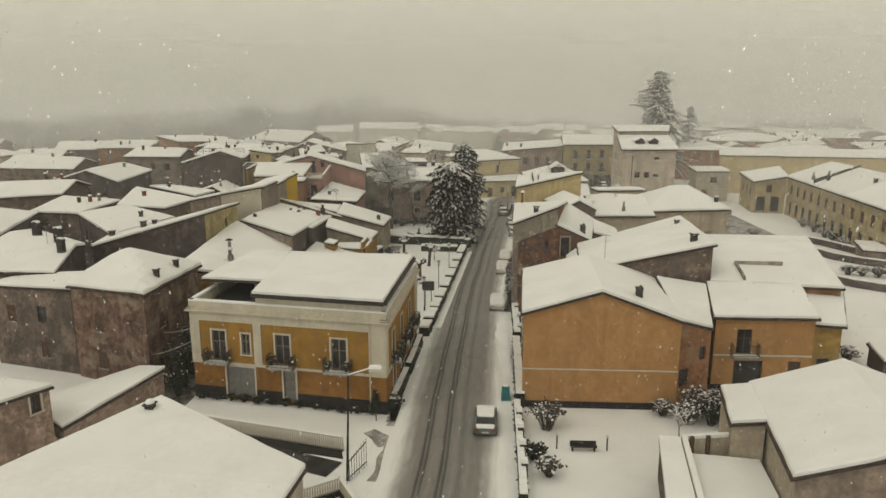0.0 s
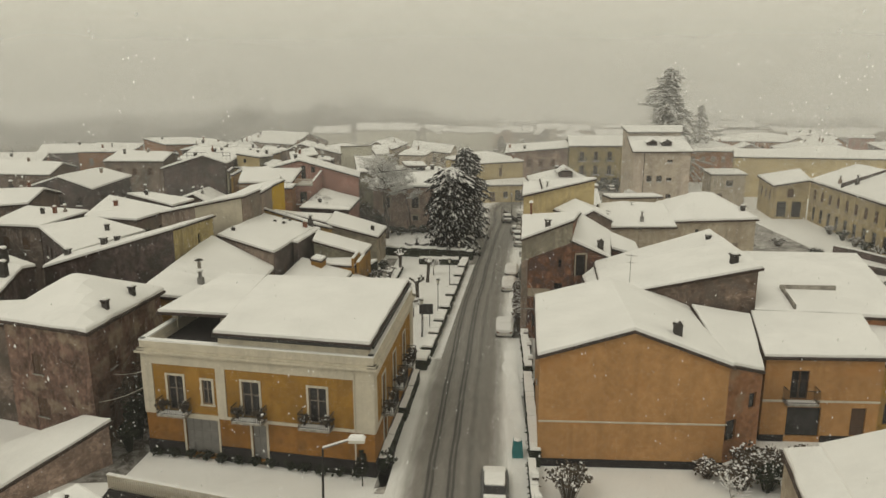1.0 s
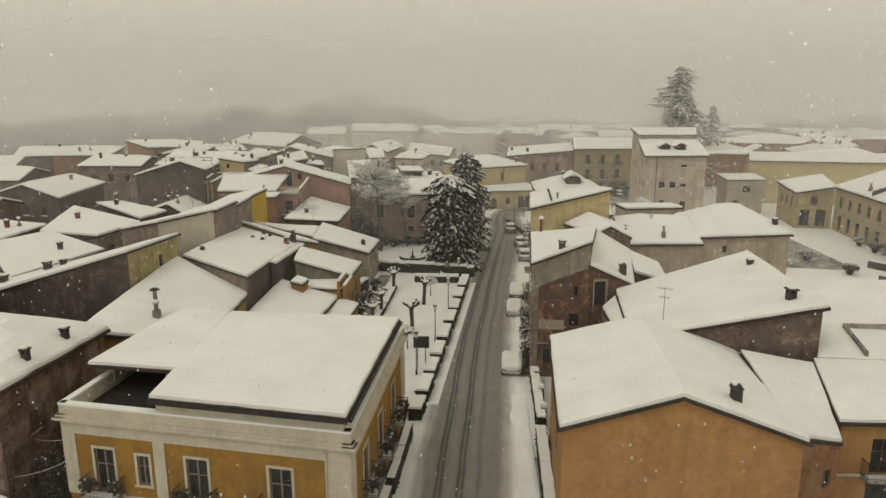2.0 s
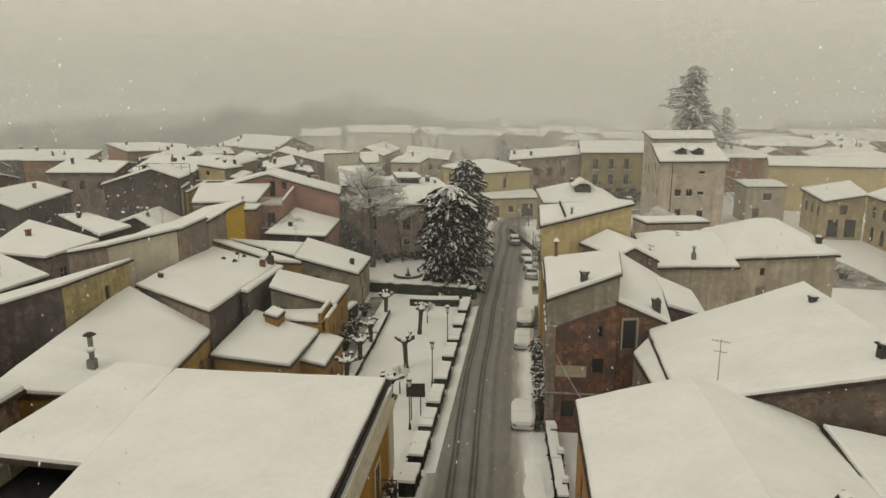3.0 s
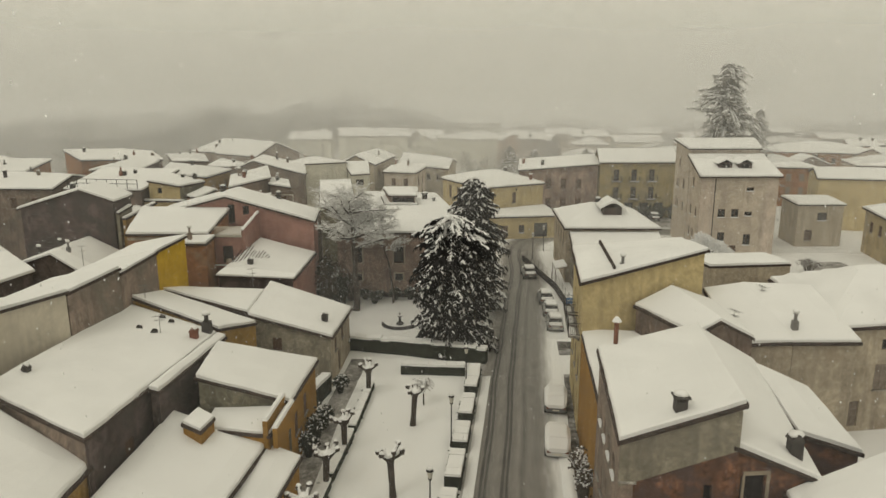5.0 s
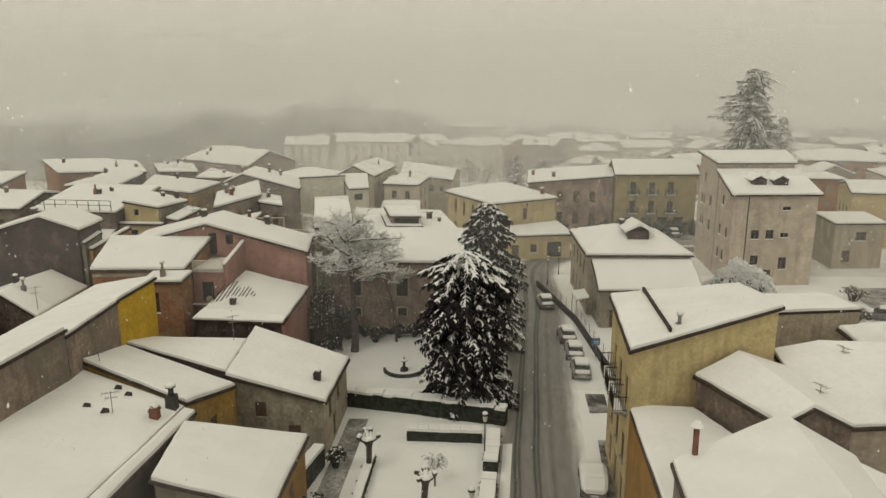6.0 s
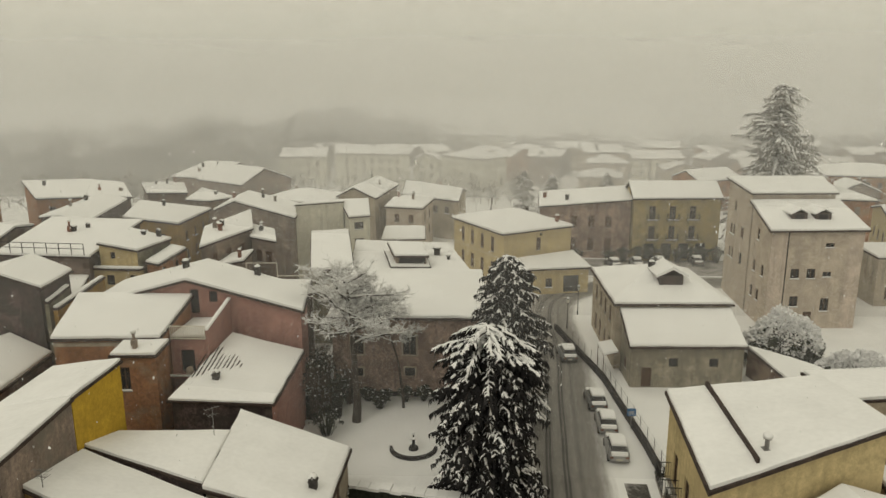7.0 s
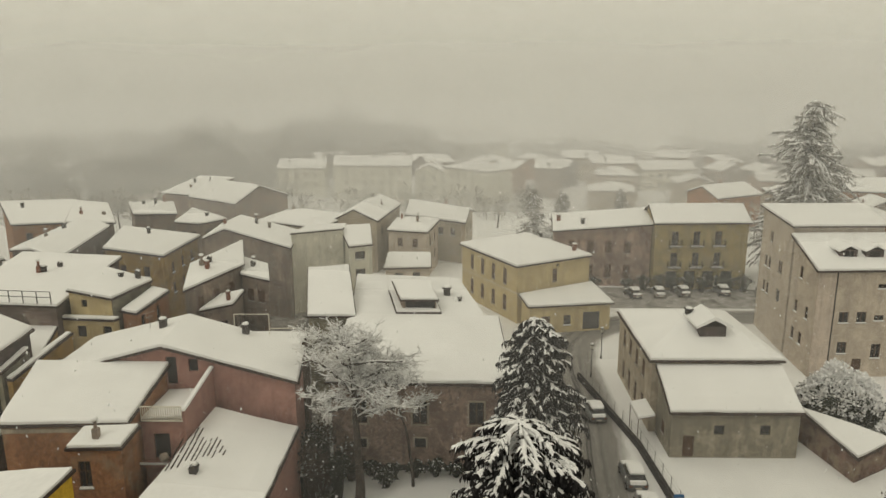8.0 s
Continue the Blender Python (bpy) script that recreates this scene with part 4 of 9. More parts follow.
# brick house with a stepped gable
house("old red-brick house with a patched gable wall and snowy roof", [(6.9, 72.2), (11.7, 71.8), (14.6, 86.4), (7.6, 80.9)], (10.1, 12.0, 10.3, 10.8), ("shed",), ORANGEBRICK, over=0.22, snow=0.34,
      mats={3: GREY}, chimneys=((0.5, 0.05, 0.7, 0.5, SLATE, "slab"),), wood=FADED,
      openings={0: [(3.7, 7.4, 0.35, 0.8, "o"), (3.6, 4.7, 0.8, 1.1, "o"), (1.6, 1.2, 1.0, 1.3, "o")], 3: row(4, 8.6, 4.2, 0.9, 1.6, "s") + row(4, 8.6, 0.4, 1.0, 2.2, "d") + row(4, 8.6, 7.3, 0.8, 1.1, "w")})
house("old red-brick wing with a doorway under a sloping snowy roof", [(11.75, 71.95), (15.4, 72.4), (18.3, 86.6), (14.65, 86.3)], (10.0, 8.3, 7.9, 10.1), ("shed",), ORANGEBRICK, over=0.25, snow=0.34,
      chimneys=((0.75, 0.06, 1.0, 0.55, SLATE, "gable"),), openings={0: [(0.75, 6.5, 1.1, 2.1, "d", PLINTH), (2.3, 2.0, 0.9, 1.6, "o")]})
house("low side roof falling away behind the brick wing", [(16.6, 76.7), (19.3, 76.2), (20.6, 84.0), (18.1, 85.6)], (8.2, 7.5, 7.2, 8.0), ("shed",), ORANGEBRICK, name="house_annex", category="annex", over=0.2, snow=0.34)
# patches, corner render and ledges on its front
root = thing("wall_patches", (9.2, 72.0, 3.0), "pale render patches and thin ledges on the brick front", "render")
for x0, z0, x1, z1, mat in ((7.55, 4.35, 9.7, 5.2, BEIGE), (6.88, 0.1, 7.5, 8.1, GREY), (12.05, 8.62, 13.25, 8.8, BEIGE), (13.1, 6.5, 13.25, 8.62, BEIGE), (12.02, 6.5, 12.14, 8.62, BEIGE)):
    y0 = 72.2 - (x0 - 6.9) * 0.0833 if x0 < 11.7 else 71.95 + (x0 - 11.75) * 0.123
    y1 = 72.2 - (x1 - 6.9) * 0.0833 if x0 < 11.7 else 71.95 + (x1 - 11.75) * 0.123
    g = Geo()
    g.hexa([(x0, y0 - 0.035, z0), (x1, y1 - 0.035, z0), (x1, y1 + 0.02, z0), (x0, y0 + 0.02, z0)], [(x0, y0 - 0.035, z1), (x1, y1 - 0.035, z1), (x1, y1 + 0.02, z1), (x0, y0 + 0.02, z1)])
    part("patch", g, mat, root)
for z0, x1 in ((3.05, 11.6), (8.1, 7.6)):
    g = Geo()
    y1 = 72.2 - (x1 - 6.9) * 0.0833
    g.hexa([(6.85, 72.05, z0), (x1, y1 - 0.15, z0), (x1, y1 + 0.02, z0), (6.85, 72.2, z0)], [(6.85, 72.07, z0 + 0.09), (x1, y1 - 0.13, z0 + 0.09), (x1, y1 + 0.02, z0 + 0.09), (6.85, 72.2, z0 + 0.09)])
    part("ledge", g, CONCRETE, root)

# tall yellow house
house("tall yellow house with a stepped snowy roof by the street", [(8.5, 92.3), (17.7, 94.9), (18.2, 102.5), (9.3, 101.6)], (11.5, 13.2, 12.4, 11.8), ("shed",), YELLOW, over=0.3, snow=0.3,
      wood=BROWNWOOD, openings={3: row(3, 10, 7.2, 1.0, 2.0, "b") + row(3, 10, 3.6, 1.0, 1.8, "s") + row(3, 10, 0.3, 1.2, 2.3, "d"), 0: [(1.2, 5.5, 0.5, 0.8, "o")], 1: row(2, 7, 9.0, 0.9, 1.4, "s")},
      chimneys=((0.33, 0.12, 0.35, 0.4, GREYMETAL, "pot"),))
g = Geo()
g.hexa([(10.75, 93.2, 11.8), (10.9, 93.2, 11.8), (11.45, 101.8, 11.9), (11.3, 101.8, 11.9)], [(10.75, 93.2, 12.42), (10.9, 93.2, 12.44), (11.45, 101.8, 12.5), (11.3, 101.8, 12.48)])
solid("firewall", g, TILE, "dark parapet wall across the yellow house's roof", "parapet")

# low buildings between brick and yellow houses
house("grey outbuilding with a patched wall under a snowy roof", [(14.7, 86.9), (18.6, 87.6), (18.6, 94.6), (12.5, 93.0)], (9.6, 9.2, 9.3, 9.6), ("gable_v", 0.42, 10.4, 10.7), RUBBLE, over=0.15, openings={3: [(2.6, 6.4, 0.6, 0.8, "o")]})
house("low courtyard roof between brick and yellow houses", [(7.7, 81.2), (14.4, 86.7), (12.3, 92.6), (8.6, 92.9)], (7.6, 7.6, 7.6, 7.6), ("shed",), DARK, over=0.05, snow=0.25, mats={3: OCHRE})
house("grey-beige house with a plain rendered front and snowy roof", [(22.62, 90.4), (27.0, 90.6), (27.4, 98.6), (22.15, 98.2)], (7.9, 7.9, 9.4, 9.7), ("shed",), BEIGE, over=0.25, wood=FADED, openings={0: [(4.0, 2.6, 1.1, 2.0, "s"), (1.6, 0.2, 1.2, 2.2, "d")]},
      chimneys=((0.12, 0.14, 0.9, 0.4, GREYMETAL, "pot"),))
house("grey-beige house with a long snowy slope", [(18.65, 90.0), (22.58, 90.4), (22.1, 98.1), (18.7, 97.0)], (7.9, 7.9, 9.7, 9.6), ("shed",), BEIGE, over=0.2, wood=FADED, openings={0: [(2.6, 3.0, 1.0, 1.9, "s")]})
house("long grey-beige two-storey house with a hipped snowy roof", [(26.6, 92.6), (38.3, 94.6), (39.0, 106.5), (27.6, 105.5)], (8.3, 8.3, 8.3, 8.3), ("hip", 2.3, 2.6, 2.2), BEIGE, over=0.35, snow=0.34,
      wood=FADED, openings={0: [(4.0, 6.3, 0.5, 0.8, "o"), (4.0, 3.2, 1.1, 2.0, "s"), (9.2, 3.4, 1.0, 1.8, "s"), (2.0, 0.4, 1.1, 2.0, "d"), (9.4, 0.6, 1.0, 1.5, "s")], 1: row(3, 12, 5.0, 0.9, 1.3, "s")}, chimneys=((0.88, 0.12, 0.6, 0.5),), courses=((0, 7.95, 0.12, CREAM),))
house("rough walled terrace behind the grey house", [(22.3, 106.5), (30.0, 107.6), (30.0, 113.0), (22.0, 112.0)], (9.1, 9.1, 8.8, 8.8), ("shed",), BEIGE, over=0.05)

# green-grey house with a dormer
gh = house("greenish-grey house with hipped roof and snow-covered dormer", [(13.3, 133.7), (25.1, 133.8), (24.9, 147.4), (13.5, 148.0)], (7.4, 7.4, 7.4, 7.4), ("hip", 1.9, 2.6, 2.3), BEIGE, over=0.35, snow=0.34,
           openings={3: row(4, 14, 4.4, 1.0, 1.7, "s") + row(4, 14, 0.4, 1.2, 2.2, "d"), 1: row(3, 13, 4.4, 0.9, 1.4, "s")}, chimneys=((0.42, 0.42, 0.9, 0.6, SLATE, "slab"),))
g = Geo()
g.box(18.4, 136.4, 8.3, 20.9, 139.4, 9.6)
dm = part("dormer", g, DARK, gh)
g = Geo()
for s in (-1, 1):
    g.hexa([(19.65, 136.0, 10.35), (19.65 + s * 1.7, 136.0, 9.5), (19.65 + s * 1.7, 140.2, 9.5), (19.65, 140.2, 10.35)],
           [(19.65, 136.0, 10.7), (19.65 + s * 1.75, 136.0, 9.75), (19.65 + s * 1.75, 140.2, 9.75), (19.65, 140.2, 10.7)])
part("snow_layer", g, SNOW, dm)
house("lean-to front of the greenish-grey house with a smooth snowy roof", [(13.9, 128.9), (25.0, 129.0), (25.0, 133.6), (13.9, 133.5)], (4.5, 4.5, 6.6, 6.6), ("shed",), SAGE, over=0.3, snow=0.32,
      openings={0: [(1.6, 0.1, 1.0, 2.0, "d"), (4.2, 2.2, 0.9, 0.9, "o"), (8.2, 2.2, 0.9, 0.9, "o")], 3: [(2.2, 1.2, 0.9, 1.2, "s")]}, name="house_annex", category="annex")
house("low brick shed with a curving snowy roof", [(27.9, 125.1), (32.0, 127.5), (30.0, 129.6), (26.7, 132.2)], (2.4, 2.6, 2.8, 3.1), ("shed",), REDBRICK, name="shed", category="shed", group="sheds", over=0.25)

# ---------------------------------------------------------------- left of the street, behind the ochre house
house("brown brick house with hipped snowy roof beside a lane", [(-31.6, 52.2), (-23.9, 49.3), (-24.1, 60.9), (-33.2, 62.5)], (8.3, 8.5, 8.0, 8.3), ("hip", 2.1, 2.1, 1.9), REDBRICK, over=0.35, snow=0.34, mats={3: DIRTY},
      chimneys=((0.95, 0.30, 0.7, 0.4, SLATE, "slab"), (0.95, 0.66, 0.7, 0.4, SLATE, "slab")), openings={1: [(3, 4.6, 0.9, 1.3, "s"), (8, 4.8, 0.9, 1.3, "s"), (5, 1.4, 0.9, 1.4, "s")], 0: [(3, 4.5, 1, 1.5, "s"), (3, 1.2, 1, 1.5, "s")]})
house("dark old house with a low snowy roof beside the brick house", [(-40.6, 54.9), (-31.9, 52.6), (-33.2, 57.2), (-39.6, 57.9)], (7.35, 7.75, 7.9, 7.4), ("shed",), DIRTY, over=0.25,
      openings={0: [(2.2, 4.2, 1.0, 1.5, "s"), (5.6, 4.4, 1.0, 1.5, "o"), (5.6, 1.2, 1.0, 1.5, "s")]})
house("house under a broad snowy roof with arched chimneys", [(-46.0, 57.4), (-36.0, 57.0), (-38.2, 66.2), (-46.8, 71.4)], (8.05, 8.05, 8.6, 9.0), ("gable_u", 0.7, 9.5, 9.1), DARK, over=0.35, snow=0.34,
      chimneys=((0.42, 0.72, 1.5, 0.7, SLATE, "gable"), (0.80, 0.66, 1.5, 0.7, SLATE, "gable"), (0.95, 0.42, 1.4, 0.6, SLATE, "gable")))
house("house with a single-pitch snowy roof behind the ochre house", [(-27.0, 62.8), (-18.6, 64.3), (-18.9, 76.2), (-26.0, 78.0)], (7.0, 5.9, 6.0, 8.9), ("shed",), MUSTARD, over=0.25, snow=0.36,
      openings={1: [(6.6, 3.0, 0.9, 1.5, "s"), (9.6, 3.0, 0.9, 1.5, "s")]}, chimneys=((0.5, 0.20, 1.0, 0.5, GREYMETAL, "pot"),))
house("long dark-walled house with a yellow end wall and snowy ridge", [(-37.4, 66.4), (-27.0, 70.9), (-25.85, 78.3), (-38.0, 70.4)], (8.4, 11.15, 11.15, 8.5), ("shed",), DARK, over=0.2, mats={1: OLIVE},
      openings={1: [(4.6, 8.6, 0.5, 1.3, "o")]}, chimneys=((0.10, 0.5, 0.6, 0.5), (0.34, 0.55, 0.7, 0.5), (0.42, 0.6, 0.5, 0.4)))
house("long rendered wall house with a narrow snowy roof", [(-33.4, 82.6), (-28.4, 80.0), (-25.55, 87.0), (-31.0, 88.4)], (10.8, 12.0, 12.0, 10.9), ("shed",), CREAM, over=0.15, mats={0: GREY})
house("grey rendered house stepped against the long wall", [(-31.0, 88.5), (-25.5, 87.1), (-25.1, 93.1), (-30.6, 93.7)], (10.8, 11.9, 12.0, 10.9), ("shed",), GREY, over=0.12)
house("grey rendered house with a narrow snowy roof", [(-30.6, 93.8), (-25.12, 93.2), (-25.85, 100.8), (-31.0, 101.3)], (10.6, 11.6, 11.4, 10.4), ("shed",), GREY, over=0.15)
house("house with a bright yellow end wall and snowy roof", [(-31.0, 101.4), (-25.87, 100.9), (-25.5, 106.0), (-30.8, 107.2)], (10.4, 11.5, 11.7, 10.6), ("shed",), LEMON, over=0.2)
house("large house under a broad snowy roof with roof vents", [(-25.4, 78.6), (-18.75, 76.0), (-18.3, 92.7), (-25.4, 94.8)], (9.0, 7.75, 7.2, 8.5), ("shed",), GREY, over=0.25, snow=0.34,
      openings={0: [(3.0, 5.6, 0.9, 1.3, "o")], 1: [(4, 4.2, 0.9, 1.3, "s"), (9, 4.2, 0.9, 1.3, "s")]}, mats={1: DARK},
      chimneys=((0.12, 0.16, 0.5, 0.35, SLATE, "gable"), (0.93, 0.86, 0.8, 0.5, RUST, "gable"), (0.97, 0.96, 1.1, 0.6, SLATE, "pot")))
house("narrow side strip of the large house under its own snowy eave", [(-18.3, 82.3), (-17.75, 82.2), (-17.4, 92.4), (-17.95, 92.5)], (7.5, 7.42, 7.08, 7.16), ("shed",), DARK, name="house_annex", category="annex", over=0.15, snow=0.36)
house("back part of the large house under one snowy pitch", [(-25.3, 95.0), (-18.0, 92.9), (-17.2, 99.0), (-25.8, 101.3)], (9.2, 7.5, 5.9, 7.75), ("shed",), MUSTARD, over=0.12, snow=0.34,
      openings={1: [(3, 3.6, 0.9, 1.5, "s")]})
house("small ochre house with a low snowy roof and roof hatches", [(-18.3, 75.1), (-12.3, 74.2), (-11.8, 82.2), (-17.6, 83.6)], (4.5, 4.1, 4.0, 5.15), ("shed",), MUSTARD, over=0.3, snow=0.34, trim=None,
      openings={0: [(1.0, 1.0, 1.0, 1.6, "s"), (4.2, 1.0, 0.9, 1.5, "s")], 1: [(2, 1.0, 0.9, 1.6, "s"), (5.5, 0.1, 1.1, 2.2, "d")]})
house("narrow ochre lean-to with a snowy shelf roof", [(-12.1, 77.0), (-10.1, 76.6), (-9.7, 82.3), (-11.6, 82.6)], (3.4, 3.1, 3.2, 3.7), ("shed",), OCHRE, name="house_annex", category="annex", over=0.2, openings={1: [(2, 0.6, 0.9, 1.5, "s")]})
house("roof hatch of ochre boards with a snow cap", [(-16.15, 81.45), (-14.8, 80.65), (-14.6, 82.2), (-15.85, 83.1)], (5.75, 5.7, 5.75, 5.85), ("shed",), OCHRE, name="roof_hatch", category="roof hatch", group="roof hatches", base=4.2, over=0.1, snow=0.22)
house("ochre house with a snowy single-pitch roof", [(-16.6, 85.2), (-11.0, 85.7), (-11.3, 94.4), (-17.3, 91.0)], (7.0, 5.3, 4.5, 7.0), ("shed",), OCHRE, over=0.25, snow=0.34,
      mats={0: GREENISH}, openings={1: [(1.6, 2.2, 1.0, 1.5, "s"), (4.6, 2.2, 1.0, 1.5, "s"), (3.2, 0.1, 1.0, 1.9, "d")]})
house("grey stone house with a snowy single-pitch roof by the park", [(-17.9, 99.9), (-11.1, 99.6), (-11.0, 108.2), (-18.7, 109.5)], (6.3, 4.6, 4.3, 6.3), ("shed",), SAGE, over=0.3, snow=0.34,
      openings={0: [(2.2, 3.2, 0.8, 1.1, "s"), (4.6, 1.0, 0.9, 1.6, "s")], 1: [(2, 2.6, 0.8, 1.2, "s"), (5, 2.6, 0.8, 1.2, "s"), (3.4, 0.1, 1.0, 2.0, "d")]}, mats={1: BEIGE}, chimneys=((0.86, 0.28, 0.8, 0.5, SLATE, "gable"),))
house("snowy lean-to between the houses", [(-25.85, 101.55), (-18.1, 99.98), (-18.6, 106.3), (-25.5, 104.9)], (7.95, 6.5, 6.5, 7.1), ("shed",), DARK, over=0.12, name="house_annex", category="annex")

# pink house group
house("dusky pink gabled house with a terrace and snowy roof", [(-35.6, 120.9), (-17.0, 121.0), (-18.0, 127.6), (-35.9, 128.2)], (10.9, 10.5, 10.5, 10.9), ("gable_v", 0.47, 13.2, 13.1), PINK, over=0.35, snow=0.36,
           openings={0: [(9.34, 10.1, 0.8, 2.2, "o"), (11.0, 11.15, 0.72, 1.0, "o")]}, trim=None, chimneys=((0.40, 0.6, 0.8, 0.5), (0.75, 0.85, 0.9, 0.5)))
house("terracotta lower wing of the pink house with a snowy roof", [(-34.9, 114.0), (-26.7, 114.5), (-26.6, 120.75), (-36.2, 120.7)], (10.3, 10.3, 11.7, 11.8), ("shed",), TERRA, over=0.25, snow=0.34, courses=((0, 9.6, 0.3, BEIGE),))
house("small terracotta bay with a snowy roof and drainpipe", [(-29.3, 112.1), (-26.1, 112.3), (-26.0, 114.3), (-29.2, 113.95)], (9.7, 9.7, 10.0, 10.0), ("shed",), TERRA, name="house_annex", category="annex", over=0.2, openings={0: [(0.8, 6.8, 0.8, 1.9, "w")]},
      chimneys=((0.45, 0.3, 0.9, 0.4, GREY, "pot"),))
house("pink terrace block with an iron railing", [(-26.5, 116.0), (-23.5, 116.2), (-23.2, 120.85), (-26.5, 120.75)], (9.7, 9.7, 9.7, 9.7), ("shed",), PINK, name="house_annex", category="annex", over=0.05, snow=0.15, openings={0: [(1.3, 6.7, 1.1, 1.9, "o")]})
g = Geo()
for i in range(19):
    x = lerp(-26.4, -23.6, i / 18)
    g.tube((x, 115.9, 9.6), (x, 115.9, 10.7), 0.04, 0.04, 4)
g.tube((-26.45, 115.9, 10.7), (-23.55, 115.9, 10.7), 0.05, 0.05, 4)
g.tube((-26.45, 115.9, 9.65), (-23.55, 115.9, 9.65), 0.05, 0.05, 4)
solid("terrace_railing", g, WHITEWOOD, "pale slatted railing along the pink house's terrace", "railing")
g = Geo()
g.hexa([(-23.7, 116.1, 7.5), (-23.45, 116.1, 7.5), (-23.1, 120.9, 7.5), (-23.35, 120.9, 7.5)], [(-23.7, 116.1, 10.3), (-23.45, 116.1, 10.3), (-23.1, 120.9, 11.5), (-23.35, 120.9, 11.5)])
solid("terrace_wall", g, PINK, "pink stepped side wall of the terrace", "wall")
g = Geo()
g.hexa([(-23.75, 116.05, 10.3), (-23.4, 116.05, 10.3), (-23.05, 120.9, 11.5), (-23.4, 120.9, 11.5)], [(-23.7, 116.1, 10.44), (-23.45, 116.1, 10.44), (-23.1, 120.9, 11.64), (-23.35, 120.9, 11.64)])
solid("snow_ridge", g, SNOW, "snow on the stepped terrace wall", "snow")
house("low outbuilding whose tile rows show through the snow", [(-24.3, 110.5), (-17.0, 110.9), (-16.9, 120.2), (-22.7, 119.9)], (6.9, 6.5, 6.9, 8.5), ("shed",), DARK, over=0.25, snow=0.24, mats={1: PINK},
      chimneys=((0.28, 0.28, 0.6, 0.5, SLATE, "gable"),))

# ---------------------------------------------------------------- villa with garden, and the far side
house("faded old villa with tall windows and a broad snowy roof", [(-15.4, 126.4), (-0.6, 126.2), (-1.0, 141.2), (-16.0, 141.6)], (8.2, 8.2, 8.7, 8.7), ("hip", 0.9, 2.4, 2.2), VILLA, over=0.45, snow=0.36,
           wood=BROWNWOOD, openings={0: [(2.4, 4.3, 1.2, 2.0, "f"), (7.45, 4.3, 1.25, 2.05, "f"), (12.2, 4.3, 1.25, 2.05, "f"), (7.45, 2.1, 1.0, 0.9, "o"), (12.2, 2.1, 1.0, 0.9, "o"), (2.4, 2.0, 1.0, 0.9, "o")],
                                     1: row(3, 15, 4.3, 1.1, 1.9, "s")}, plinth=0.5, trim=BEIGE)
house("glazed roof lantern under a slab of snow", [(-10.8, 143.3), (-7.2, 143.3), (-8.4, 150.0), (-12.3, 150.2)], (10.1, 10.1, 10.1, 10.1), ("shed",), GREY, name="roof_lantern", category="lantern", group="roof lanterns", base=7.5, over=0.3, snow=0.34, openings={0: [(1.9, 9.1, 3.2, 0.75, "o")], 1: [(2.2, 9.1, 2.6, 0.75, "o")]})
house("low skirt of the roof lantern with a ledge of snow", [(-11.35, 142.5), (-6.7, 142.5), (-7.9, 150.7), (-13.0, 150.8)], (8.9, 8.9, 8.9, 8.9), ("shed",), GREY, name="lantern_skirt", category="lantern base", group="roof lanterns", base=7.5, over=0.1, snow=0.2)
house("flat-roofed block between villa and back houses", [(-16.0, 141.8), (-2.0, 141.4), (-5.0, 158.0), (-18.0, 160.0)], (8.4, 8.4, 8.2, 8.2), ("shed",), YELLOW, over=0.3, snow=0.34, chimneys=((0.8, 0.5, 1.0, 0.8, SLATE, "slab"), (0.88, 0.35, 0.6, 0.4)))
house("tall house with a smooth white single-pitch roof", [(-20.3, 140.6), (-15.6, 140.7), (-18.4, 154.2), (-22.8, 152.8)], (9.1, 9.1, 10.9, 10.9), ("shed",), GREENISH, over=0.25, snow=0.34)
house("tall pale grey house with a blank side wall", [(-28.9, 168.9), (-22.1, 172.5), (-23.6, 184.0), (-29.6, 182.0)], (12.0, 12.0, 10.6, 10.6), ("shed",), PALE, over=0.12, snow=0.16)
house("narrow pale house with shuttered windows", [(-20.6, 169.1), (-17.6, 170.7), (-18.9, 177.8), (-23.2, 176.3)], (10.1, 10.1, 11.6, 11.6), ("shed",), PALE, over=0.2, openings={0: [(1.55, 8.0, 1.5, 1.2, "w"), (1.55, 5.2, 1.5, 1.4, "w")]})
house("low house with a balcony railing behind the villa", [(-16.6, 178.5), (-9.6, 179.3), (-10.0, 186.0), (-16.2, 187.0)], (4.6, 4.6, 5.0, 5.0), ("gable_u", 0.5, 5.9, 5.9), ROSE, over=0.3, openings={0: row(2, 7, 2.4, 1.2, 1.3, "w")})
house("yellow corner house with tall shutters and hipped snowy roof", [(-4.4, 179.2), (3.2, 165.0), (14.2, 171.6), (6.6, 186.5)], (8.4, 8.4, 8.4, 8.4), ("hip", 1.6, 2.3, 2.6), YELLOW, over=0.4, snow=0.34, courses=((0, 4.3, 0.1, CREAM), (1, 4.3, 0.1, CREAM)),
           openings={0: row(4, 16, 5.0, 1.0, 2.3, "s") + row(4, 16, 1.2, 1.0, 2.2, "s"), 1: [(6.5, 5.2, 0.8, 1.9, "s"), (7.0, 7.3, 0.5, 0.5, "o")]}, chimneys=((0.5, 0.75, 0.9, 0.5), (0.92, 0.85, 1.0, 0.6, RUST)))
house("low yellow shop wing with a flat snowy roof", [(4.6, 160.6), (15.6, 162.8), (14.4, 170.8), (3.8, 164.6)], (3.9, 3.9, 4.3, 4.3), ("shed",), YELLOW, over=0.4, snow=0.3, name="house_annex", category="annex", openings={0: [(2.2, 0.2, 1.2, 2.2, "d"), (5.2, 1.0, 1.0, 1.4, "w"), (8.6, 0.2, 2.4, 2.5, "o")]})
